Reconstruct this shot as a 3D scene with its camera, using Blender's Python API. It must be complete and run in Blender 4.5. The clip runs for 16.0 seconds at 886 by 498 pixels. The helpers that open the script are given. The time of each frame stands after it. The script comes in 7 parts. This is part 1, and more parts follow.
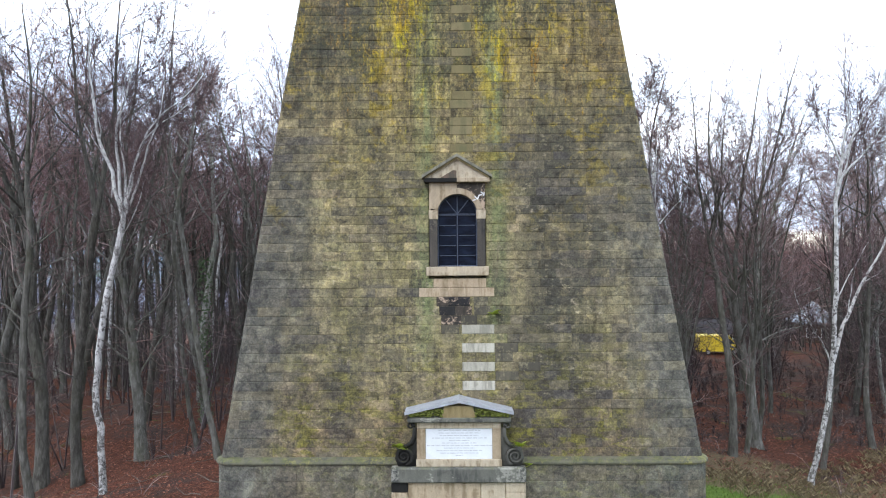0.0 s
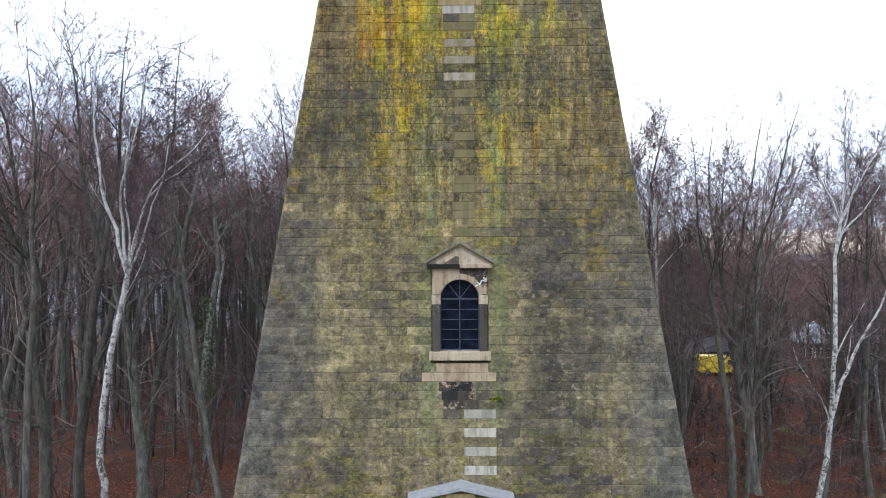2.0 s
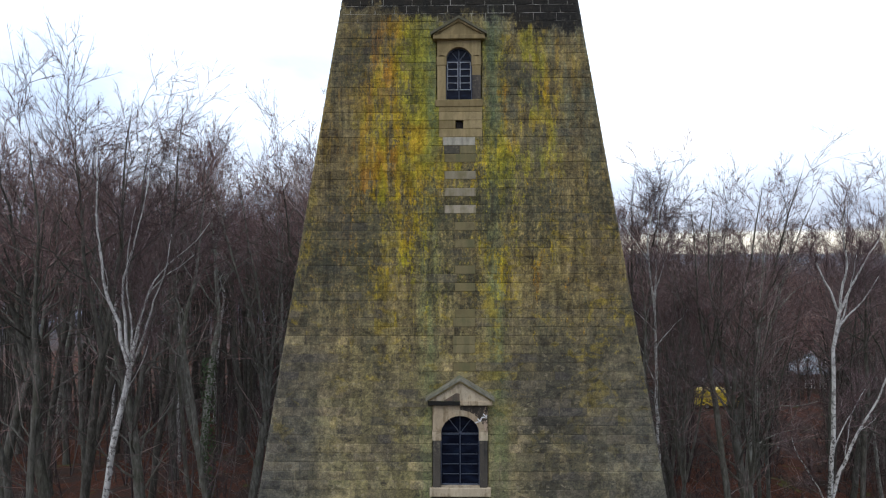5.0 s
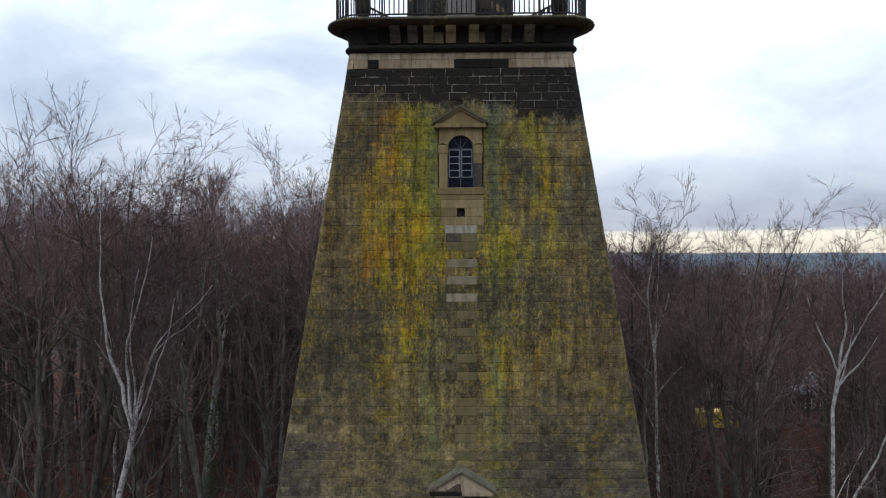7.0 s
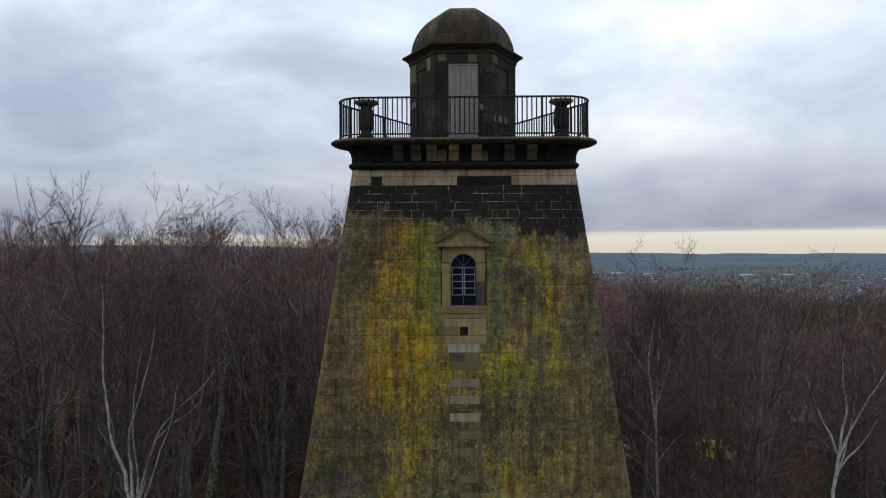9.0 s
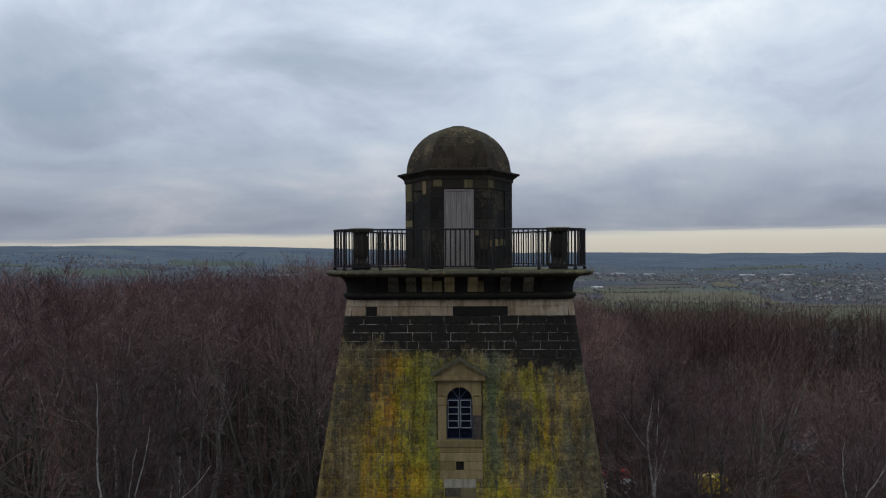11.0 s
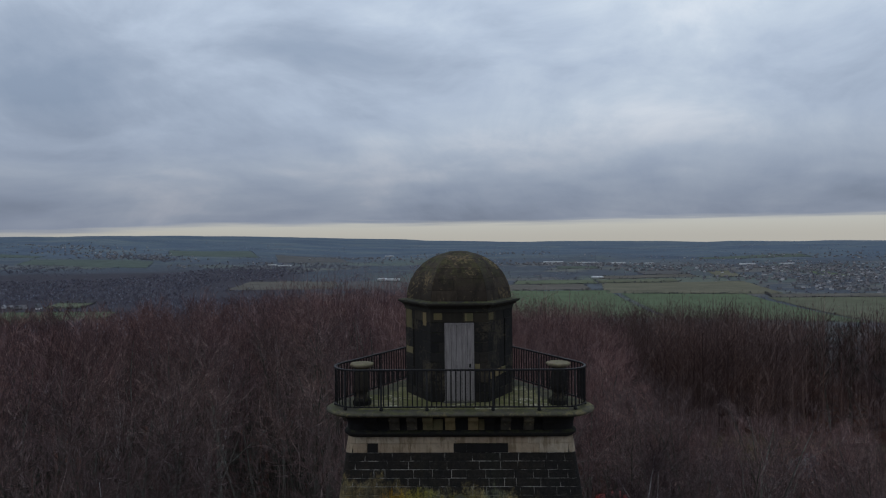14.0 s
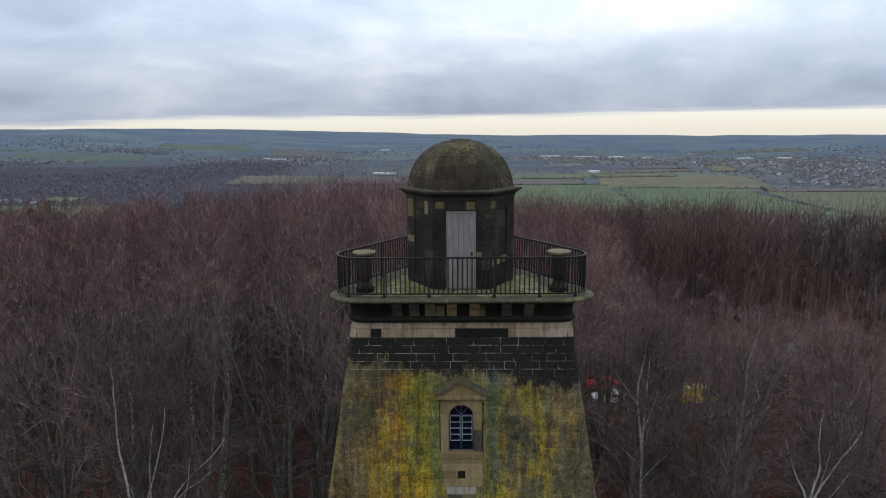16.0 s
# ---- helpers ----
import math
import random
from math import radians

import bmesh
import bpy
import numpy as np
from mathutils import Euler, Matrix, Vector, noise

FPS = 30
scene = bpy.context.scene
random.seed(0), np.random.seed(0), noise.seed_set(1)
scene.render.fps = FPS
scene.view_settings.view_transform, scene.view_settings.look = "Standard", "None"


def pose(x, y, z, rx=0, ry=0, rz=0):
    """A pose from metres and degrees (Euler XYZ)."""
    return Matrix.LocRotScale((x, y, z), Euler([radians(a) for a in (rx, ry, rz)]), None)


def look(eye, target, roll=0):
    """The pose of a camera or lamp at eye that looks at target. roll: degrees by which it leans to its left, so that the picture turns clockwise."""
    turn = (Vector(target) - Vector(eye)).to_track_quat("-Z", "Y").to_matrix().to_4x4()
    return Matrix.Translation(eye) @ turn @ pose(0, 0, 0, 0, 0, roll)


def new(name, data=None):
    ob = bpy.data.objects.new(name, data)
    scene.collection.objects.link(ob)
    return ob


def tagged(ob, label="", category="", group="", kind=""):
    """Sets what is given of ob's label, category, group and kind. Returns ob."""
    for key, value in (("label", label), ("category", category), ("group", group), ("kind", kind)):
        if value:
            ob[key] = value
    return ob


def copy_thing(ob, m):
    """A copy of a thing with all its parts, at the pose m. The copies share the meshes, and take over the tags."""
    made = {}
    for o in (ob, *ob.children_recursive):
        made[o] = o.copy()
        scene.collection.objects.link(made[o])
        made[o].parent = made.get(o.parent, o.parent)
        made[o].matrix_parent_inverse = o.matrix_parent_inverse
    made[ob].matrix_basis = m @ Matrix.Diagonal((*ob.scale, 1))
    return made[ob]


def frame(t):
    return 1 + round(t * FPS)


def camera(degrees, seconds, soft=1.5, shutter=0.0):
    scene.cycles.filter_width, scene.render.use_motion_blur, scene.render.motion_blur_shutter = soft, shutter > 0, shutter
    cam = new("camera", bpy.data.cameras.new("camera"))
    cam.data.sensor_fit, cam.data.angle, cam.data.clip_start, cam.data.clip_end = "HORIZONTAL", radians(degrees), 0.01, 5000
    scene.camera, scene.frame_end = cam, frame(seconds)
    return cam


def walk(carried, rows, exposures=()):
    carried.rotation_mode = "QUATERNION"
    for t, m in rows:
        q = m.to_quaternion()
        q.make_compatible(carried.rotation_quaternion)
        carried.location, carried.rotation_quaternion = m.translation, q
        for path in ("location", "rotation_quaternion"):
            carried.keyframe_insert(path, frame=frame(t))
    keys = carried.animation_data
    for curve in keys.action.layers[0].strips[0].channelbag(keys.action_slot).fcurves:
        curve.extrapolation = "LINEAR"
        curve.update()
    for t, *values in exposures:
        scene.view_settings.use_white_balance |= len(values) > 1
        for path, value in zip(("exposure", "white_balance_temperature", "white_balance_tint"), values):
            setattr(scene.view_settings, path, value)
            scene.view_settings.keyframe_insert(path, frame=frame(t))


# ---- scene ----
cam = camera(66.6, 16.0, soft=1.15)
walk(cam, [
    (0, look((-0.136, -22.002, 6.635), (-0.174, -20.002, 6.656), -0.5)),
    (0.5, look((-0.162, -22.074, 7.158), (-0.200, -20.075, 7.177), -0.4)),
    (1, look((-0.185, -22.116, 7.630), (-0.223, -20.116, 7.648), -0.4)),
    (1.5, look((-0.192, -22.161, 8.301), (-0.229, -20.161, 8.318), -0.3)),
    (2, look((-0.191, -22.219, 9.036), (-0.229, -20.220, 9.053), -0.3)),
    (2.5, look((-0.165, -22.257, 9.817), (-0.204, -20.257, 9.832), -0.3)),
    (3, look((-0.161, -22.295, 10.356), (-0.199, -20.295, 10.370), -0.3)),
    (3.5, look((-0.156, -22.301, 10.817), (-0.195, -20.302, 10.830), -0.3)),
    (4, look((-0.166, -22.324, 11.469), (-0.204, -20.324, 11.482), -0.2)),
    (6.5, look((-0.204, -22.518, 14.910), (-0.243, -20.519, 14.922), -0.2)),
    (7, look((-0.212, -22.558, 15.541), (-0.252, -20.558, 15.550), -0.2)),
    (7.5, look((-0.240, -22.558, 16.413), (-0.279, -20.558, 16.420), -0.1)),
    (8, look((-0.271, -22.602, 17.292), (-0.309, -20.602, 17.300), -0.1)),
    (8.5, look((-0.314, -22.618, 18.192), (-0.351, -20.619, 18.201), -0.1)),
    (9, look((-0.320, -22.657, 19.089), (-0.357, -20.658, 19.098), -0.2)),
    (9.5, look((-0.291, -22.621, 19.975), (-0.328, -20.621, 19.987), -0.3)),
    (10, look((-0.239, -22.560, 20.875), (-0.276, -20.561, 20.887), -0.3)),
    (12.5, look((-0.141, -22.412, 26.338), (-0.179, -20.413, 26.336), -0.3)),
    (13, look((-0.135, -22.470, 27.136), (-0.173, -20.470, 27.147), -0.5)),
    (13.5, look((-0.148, -22.475, 27.622), (-0.186, -20.476, 27.630), -0.4)),
    (14, look((-0.145, -22.475, 27.575), (-0.183, -20.476, 27.548), -0.5)),
    (14.5, look((-0.176, -22.407, 27.447), (-0.214, -20.411, 27.322), -0.6)),
    (15, look((-0.227, -22.417, 27.425), (-0.262, -20.431, 27.198), -0.6)),
    (15.5, look((-0.299, -22.369, 27.393), (-0.329, -20.393, 27.087), -0.4)),
    (16, look((-0.332, -22.323, 27.380), (-0.360, -20.352, 27.042), -0.4)),
], exposures=[(0, 2.25, 6500, 10), (1, 2.2, 6500, 10), (2.5, 1.92, 6500, 10), (4, 1.55, 6600, 10), (6.5, 0.82, 6800, 10), (8, 0.5, 6850, 10), (10, 0.19, 6850, 10), (12.5, -0.22, 6450, 10), (13.5, -0.3, 6400, 10), (14.2, -0.25, 6350, 10), (15, 0.15, 6400, 10), (15.5, 0.38, 6550, 10), (16, 0.62, 6650, 10)])

# ---- world and sun ----


class Nodes:
    """Short hand for node trees."""

    def __init__(self, tree):
        self.tree = tree
        tree.nodes.clear()

    def add(self, kind, **props):
        n = self.tree.nodes.new(kind)
        for k, v in props.items():
            if k == "operation":
                n.operation = v
            elif k == "data_type":
                n.data_type = v
            elif k == "blend_type":
                n.blend_type = v
            elif k == "feature":
                n.feature = v
        return n

    def link(self, value, socket):
        if isinstance(value, bpy.types.NodeSocket):
            self.tree.links.new(value, socket)
        elif value is not None:
            socket.default_value = value

    def math(self, op, a, b=0.0, c=None, clamp=False):
        n = self.add("ShaderNodeMath", operation=op)
        n.use_clamp = clamp
        self.link(a, n.inputs[0])
        self.link(b, n.inputs[1])
        if c is not None:
            self.link(c, n.inputs[2])
        return n.outputs[0]

    def step(self, v, lo, hi, a=0.0, b=1.0):
        n = self.add("ShaderNodeMapRange")
        n.interpolation_type = "SMOOTHSTEP"
        for value, s in zip((v, lo, hi, a, b), n.inputs):
            self.link(value, s)
        return n.outputs[0]

    def noise(self, vec, scale, detail=4.0, rough=0.55, distort=0.0):
        n = self.add("ShaderNodeTexNoise")
        self.link(vec, n.inputs["Vector"])
        n.inputs["Scale"].default_value = scale
        n.inputs["Detail"].default_value = detail
        n.inputs["Roughness"].default_value = rough
        n.inputs["Distortion"].default_value = distort
        return n.outputs["Fac"]

    def scaled(self, vec, x, y, z, move=(0, 0, 0)):
        n = self.add("ShaderNodeMapping")
        self.link(vec, n.inputs["Vector"])
        n.inputs["Scale"].default_value = (x, y, z)
        n.inputs["Location"].default_value = move
        return n.outputs[0]

    def mix(self, f, a, b, blend="MIX"):
        n = self.add("ShaderNodeMix", data_type="RGBA", blend_type=blend)
        self.link(f, n.inputs[0])
        for value, s in ((a, n.inputs[6]), (b, n.inputs[7])):
            self.link((*value, 1) if isinstance(value, tuple) and len(value) == 3 else value, s)
        return n.outputs[2]

    def ramp(self, f, *stops):
        n = self.add("ShaderNodeValToRGB")
        self.link(f, n.inputs[0])
        e = n.color_ramp.elements
        while len(e) < len(stops):
            e.new(0.5)
        for el, (p, c) in zip(e, stops):
            el.position, el.color = p, (*c, 1)
        return n.outputs[0]

    def position(self):
        return self.add("ShaderNodeNewGeometry").outputs["Position"]

    def xyz(self, vec):
        n = self.add("ShaderNodeSeparateXYZ")
        self.link(vec, n.inputs[0])
        return n.outputs

    def join(self, x, y, z):
        n = self.add("ShaderNodeCombineXYZ")
        for v, s in zip((x, y, z), n.inputs):
            self.link(v, s)
        return n.outputs[0]

    def surface(self, color, rough=0.8, bump=None, height=0.01, metal=0.0, spec=0.3, normal_strength=1.0):
        b = self.add("ShaderNodeBsdfPrincipled")
        self.link((*color, 1) if isinstance(color, tuple) and len(color) == 3 else color, b.inputs["Base Color"])
        self.link(rough, b.inputs["Roughness"])
        b.inputs["Metallic"].default_value = metal
        b.inputs["Specular IOR Level"].default_value = spec
        if bump is not None:
            n = self.add("ShaderNodeBump")
            n.inputs["Distance"].default_value = height
            n.inputs["Strength"].default_value = normal_strength
            self.link(bump, n.inputs["Height"])
            self.link(n.outputs[0], b.inputs["Normal"])
        out = self.add("ShaderNodeOutputMaterial")
        self.link(b.outputs[0], out.inputs[0])
        return b


SUN_HEIGHT, SUN_ROUND = 52, 205
world = bpy.data.worlds.new("overcast")
scene.world = world
world.use_nodes = True
n = Nodes(world.node_tree)
way = n.add("ShaderNodeTexCoord").outputs["Generated"]
wx, wy, wz = n.xyz(way)[:3]
flat = n.math("ADD", n.math("MAXIMUM", wz, 0.0), 0.22)
plane = n.join(n.math("DIVIDE", wx, flat), n.math("DIVIDE", wy, flat), 0.0)
big = n.noise(n.scaled(plane, 0.8, 0.95, 1, (3.1, 1.7, 0)), 1.0, 3, 0.45, 0.5)
small = n.noise(n.scaled(plane, 2.2, 3.4, 1, (7.3, 0.4, 0)), 1.0, 5, 0.5, 0.6)
puff = n.noise(n.scaled(way, 4.0, 4.0, 7.5), 1.0, 8, 0.6, 0.5)
cloud = n.math("ADD", n.math("MULTIPLY", big, 0.50), n.math("ADD", n.math("MULTIPLY", small, 0.10), n.math("MULTIPLY", puff, 0.40)))
tone = n.ramp(cloud, (0.30, (0.31, 0.38, 0.50)), (0.39, (0.39, 0.46, 0.58)), (0.47, (0.50, 0.58, 0.71)), (0.54, (0.60, 0.68, 0.79)), (0.64, (0.83, 0.87, 0.93)))
lowdark = n.math("MULTIPLY", n.math("MULTIPLY", n.step(wz, 0.03, 0.2, 0.52, 1.0), n.step(wz, 0.1, 0.36, 1.0, 1.3)), n.step(wy, -0.9, 0.4, 0.6, 1.0))
tone = n.mix(1.0, tone, n.join(lowdark, lowdark, n.math("ADD", n.math("MULTIPLY", lowdark, 0.9), 0.1)), "MULTIPLY")
edge_noise = n.noise(n.join(n.math("MULTIPLY", wx, 5.0), n.math("MULTIPLY", wy, 5.0), n.math("MULTIPLY", wz, 160.0)), 1.0, 4, 0.6)
edge = n.math("ADD", wz, n.math("MULTIPLY", n.math("SUBTRACT", edge_noise, 0.5), 0.016))
edge = n.math("SUBTRACT", edge, n.math("MULTIPLY", wx, 0.006))
edge = n.math("ADD", edge, n.step(wx, -0.56, -0.3, 0.011, 0.0))
covered = n.step(edge, 0.020, 0.031)
strip = n.ramp(n.step(wz, 0.0, 0.04), (0.0, (0.58, 0.555, 0.495)), (0.5, (0.62, 0.61, 0.555)), (1.0, (0.64, 0.645, 0.615)))
grey = n.mix(covered, strip, tone)
back = n.add("ShaderNodeBackground")
n.link(grey, back.inputs[0])
back.inputs[1].default_value = 1.0
sky = n.add("ShaderNodeTexSky")
sky.sky_type, sky.sun_disc = "NISHITA", False
sky.sun_elevation, sky.sun_rotation = radians(SUN_HEIGHT), radians(SUN_ROUND)
clear = n.add("ShaderNodeBackground")
n.link(sky.outputs[0], clear.inputs[0])
clear.inputs[1].default_value = 0.08
blend = n.add("ShaderNodeMixShader")
blend.inputs[0].default_value = 0.9
n.link(clear.outputs[0], blend.inputs[1])
n.link(back.outputs[0], blend.inputs[2])
out = n.add("ShaderNodeOutputWorld")
n.link(blend.outputs[0], out.inputs[0])

sun = new("sun", bpy.data.lights.new("sun", "SUN"))
sun.data.energy, sun.data.angle, sun.data.color = 0.5, radians(40), (1.0, 0.96, 0.9)
sun.matrix_world = Matrix.Rotation(radians(-SUN_ROUND), 4, "Z") @ Matrix.Rotation(radians(-(90 - SUN_HEIGHT)), 4, "X")

# ---- materials ----


def material(name):
    m = bpy.data.materials.new(name)
    m.use_nodes = True
    return m, Nodes(m.node_tree)


def random_of(n, pieces):
    """A number for each stone: by the object, or by the loose part of a joined mesh."""
    if pieces:
        return n.add("ShaderNodeObjectInfo").outputs["Random"]
    return n.add("ShaderNodeNewGeometry").outputs["Random Per Island"]


def tower_stone(name, pieces, mortar=False):
    """Gritstone of the shaft: grey-brown blocks, green algae, yellow lichen, soot-black upper courses."""
    m, n = material(name)
    p = n.position()
    x, y, z = n.xyz(p)[:3]
    rnd = random_of(n, pieces)
    base = n.ramp(rnd, (0.0, (0.09, 0.085, 0.07)), (0.1, (0.125, 0.113, 0.08)), (0.28, (0.155, 0.137, 0.088)),
                  (0.5, (0.185, 0.162, 0.10)), (0.68, (0.15, 0.138, 0.085)), (0.86, (0.225, 0.19, 0.118)), (1.0, (0.32, 0.265, 0.175)))
    shifted = n.add("ShaderNodeVectorMath", operation="ADD")
    n.link(p, shifted.inputs[0])
    n.link(n.join(n.math("MULTIPLY", rnd, 13.0), n.math("MULTIPLY", rnd, 7.0), n.math("MULTIPLY", rnd, 3.0)), shifted.inputs[1])
    own = shifted.outputs[0]
    grain = n.noise(p, 42, 5, 0.7)
    cloudy = n.noise(own, 3.0, 6, 0.65, 0.8)
    pit = n.noise(own, 11, 6, 0.75, 0.4)
    bed = n.noise(n.scaled(own, 1.0, 1.0, 3.5), 3.4, 5, 0.7, 0.9)
    wide = n.noise(n.scaled(p, 0.5, 0.5, 0.3), 1.0, 5, 0.6, 0.4)
    streak = n.noise(n.scaled(p, 3.0, 3.0, 0.14), 1.0, 7, 0.72, 0.3)
    side = n.math("ABSOLUTE", x)
    low = n.step(z, 1.0, 6.5, 1.0, 0.0)
    # the lowest courses are browner and barer, the middle ones olive
    base = n.mix(n.math("MULTIPLY", n.math("MULTIPLY", low, n.step(cloudy, 0.38, 0.56)), 0.5), base, (0.175, 0.143, 0.11))
    base = n.mix(n.math("MULTIPLY", n.step(z, 6.5, 13.0), 0.72), base, (0.115, 0.086, 0.036))
    patch = n.noise(n.scaled(p, 1.0, 1.0, 0.8), 1.5, 8, 0.75, 0.5)
    base = n.mix(1.0, base, n.ramp(patch, (0.33, (0.5, 0.5, 0.51)), (0.5, (1.0, 1.0, 1.0)), (0.66, (1.4, 1.36, 1.25))), "MULTIPLY")
    base = n.mix(1.0, base, n.ramp(streak, (0.34, (0.58, 0.58, 0.58)), (0.48, (1.0, 1.0, 1.0)), (0.64, (1.45, 1.42, 1.28))), "MULTIPLY")
    course = n.noise(n.scaled(p, 0.8, 0.8, 3.1, (8, 3, 5)), 1.0, 4, 0.6, 0.3)
    base = n.mix(1.0, base, n.ramp(course, (0.36, (0.8, 0.79, 0.8)), (0.48, (1.0, 1.0, 1.0)), (0.62, (1.15, 1.14, 1.08))), "MULTIPLY")
    broad = n.noise(n.scaled(p, 1.1, 1.1, 0.1, (3, 5, 9)), 1.0, 5, 0.6, 0.3)
    base = n.mix(1.0, base, n.ramp(broad, (0.38, (0.66, 0.67, 0.68)), (0.5, (1.0, 1.0, 1.0)), (0.62, (1.36, 1.34, 1.22))), "MULTIPLY")
    bare_patch = n.math("MULTIPLY", n.step(n.noise(n.scaled(p, 1.0, 1.0, 1.3, (2, 2, 8)), 0.55, 6, 0.68, 0.4), 0.53, 0.62), n.step(z, 8.0, 12.0, 1.0, 0.0))
    base = n.mix(n.math("MULTIPLY", bare_patch, 0.45), base, n.ramp(rnd, (0.0, (0.17, 0.15, 0.085)), (1.0, (0.30, 0.26, 0.145))))
    shade = n.math("ADD", n.math("MULTIPLY", cloudy, 0.35), n.math("ADD", n.math("MULTIPLY", pit, 0.4), n.math("MULTIPLY", grain, 0.25)))
    base = n.mix(1.0, base, n.ramp(shade, (0.36, (0.28, 0.28, 0.28)), (0.48, (0.95, 0.95, 0.95)), (0.60, (1.8, 1.72, 1.58))), "MULTIPLY")
    flake = n.math("MULTIPLY", n.step(bed, 0.55, 0.63), n.step(n.noise(p, 1.1, 4, 0.6), 0.44, 0.58))
    base = n.mix(n.math("MULTIPLY", flake, 0.5), base, (0.055, 0.05, 0.042))
    # dark weathering in broad patches and streaks
    soot = n.step(n.math("ADD", n.math("MULTIPLY", wide, 0.6), n.math("MULTIPLY", streak, 0.55)), 0.57, 0.72)
    base = n.mix(n.math("MULTIPLY", soot, 0.6), base, (0.05, 0.048, 0.04))
    crust = n.step(n.math("ADD", n.math("ADD", n.math("MULTIPLY", rnd, 0.14), n.math("MULTIPLY", low, 0.06)), n.math("ADD", n.math("MULTIPLY", wide, 0.6), n.math("MULTIPLY", pit, 0.4))), 0.58, 0.70)
    base = n.mix(n.math("MULTIPLY", crust, 0.6), base, (0.045, 0.045, 0.042))
    # green algae
    core = n.step(side, 0.8, 6.0, 1.0, 0.25)
    alga = n.math("MULTIPLY", n.step(n.math("ADD", n.math("MULTIPLY", streak, 0.5), n.math("MULTIPLY", pit, 0.5)), 0.43, 0.62), core)
    base = n.mix(n.math("MULTIPLY", n.math("MULTIPLY", alga, n.step(z, 1.5, 5.0, 0.2, 1.0)), 0.7), base, n.ramp(pit, (0.35, (0.105, 0.095, 0.036)), (0.65, (0.235, 0.208, 0.09))))
    drip = n.math("MULTIPLY", n.step(n.math("ABSOLUTE", n.math("SUBTRACT", side, 1.0)), 0.08, 0.45, 1.0, 0.0), n.step(n.math("ADD", streak, n.math("MULTIPLY", cloudy, 0.3)), 0.46, 0.72))
    base = n.mix(n.math("MULTIPLY", drip, n.step(z, 2.5, 5.5, 0.0, 0.65)), base, (0.115, 0.148, 0.068))
    # the long dark run beside the lower window
    run_off = n.math("MULTIPLY", n.step(n.math("ABSOLUTE", n.math("SUBTRACT", x, 2.6)), 0.3, 1.9, 1.0, 0.0), n.step(z, 9.5, 12.5, 1.0, 0.0))
    run_off = n.math("MULTIPLY", n.math("MULTIPLY", run_off, n.step(z, 0.8, 3.0)), n.step(n.math("ADD", n.math("MULTIPLY", streak, 0.6), n.math("MULTIPLY", pit, 0.4)), 0.37, 0.52))
    base = n.mix(n.math("MULTIPLY", run_off, 0.85), base, (0.045, 0.044, 0.039))
    base = n.mix(1.0, base, n.ramp(n.step(z, 1.6, 4.4), (0.0, (0.74, 0.68, 0.68)), (1.0, (1.0, 1.0, 1.0))), "MULTIPLY")
    # pale worn edges and chips along the beds
    chip = n.math("MULTIPLY", n.step(n.noise(n.scaled(p, 1.0, 1.0, 1.5, (6, 1, 3)), 4.6, 6, 0.7), 0.54, 0.64), n.step(n.noise(p, 0.8, 5, 0.7, 0.5), 0.44, 0.56))
    base = n.mix(n.math("MULTIPLY", chip, n.step(z, 6.0, 16.0, 0.6, 0.2)), base, n.ramp(cloudy, (0.4, (0.25, 0.225, 0.14)), (0.6, (0.31, 0.26, 0.19))))
    nick = n.math("MULTIPLY", n.step(n.noise(n.scaled(p, 1.0, 1.0, 1.5, (1, 9, 6)), 5.0, 6, 0.7), 0.55, 0.64), n.step(n.noise(p, 0.7, 5, 0.7, 0.4), 0.42, 0.56))
    base = n.mix(n.math("MULTIPLY", nick, 0.75), base, (0.036, 0.034, 0.031))
    # moss along the lowest courses
    moss = n.math("MULTIPLY", n.step(z, 1.2, 6.0, 1.0, 0.0), n.step(n.noise(n.scaled(p, 1.0, 1.0, 2.0), 1.7, 8, 0.78, 0.4), 0.475, 0.56))
    base = n.mix(n.math("MULTIPLY", moss, 0.8), base, n.ramp(pit, (0.36, (0.05, 0.048, 0.016)), (0.6, (0.16, 0.145, 0.03))))
    # grey, sooty stone towards the rounded corners
    hem = n.math("ADD", n.math("ADD", side, n.math("MULTIPLY", z, 0.17)), n.math("MULTIPLY", n.math("SUBTRACT", streak, 0.5), 3.0))
    bare = n.step(hem, 4.5, 6.2)
    base = n.mix(n.math("MULTIPLY", bare, n.step(z, 5.0, 13.0, 0.88, 0.45)), base, n.mix(n.step(z, 7.0, 14.0), n.ramp(patch, (0.36, (0.034, 0.035, 0.034)), (0.64, (0.125, 0.122, 0.106))), n.ramp(patch, (0.36, (0.034, 0.03, 0.023)), (0.64, (0.115, 0.092, 0.055)))))
    # yellow lichen in dripping runs on the middle and upper shaft
    fine = n.noise(n.scaled(p, 1.0, 1.0, 0.5), 11.0, 9, 0.86, 0.2)
    runs = n.noise(n.scaled(p, 4.5, 4.5, 0.35, (1, 3, 2)), 1.0, 6, 0.7, 0.4)
    spread = n.noise(n.scaled(p, 1.0, 1.0, 0.3, (2, 7, 1)), 1.7, 6, 0.7, 0.7)
    xw = n.math("ADD", x, n.math("MULTIPLY", n.math("SUBTRACT", spread, 0.5), 3.0))
    left = n.step(n.math("ABSOLUTE", n.math("ADD", xw, 1.7)), 0.6, 2.0, 1.0, 0.72)
    right = n.step(n.math("ABSOLUTE", n.math("SUBTRACT", xw, 1.25)), 0.2, 1.0, n.step(z, 15.8, 17.2, 1.0, 0.35), 0.0)
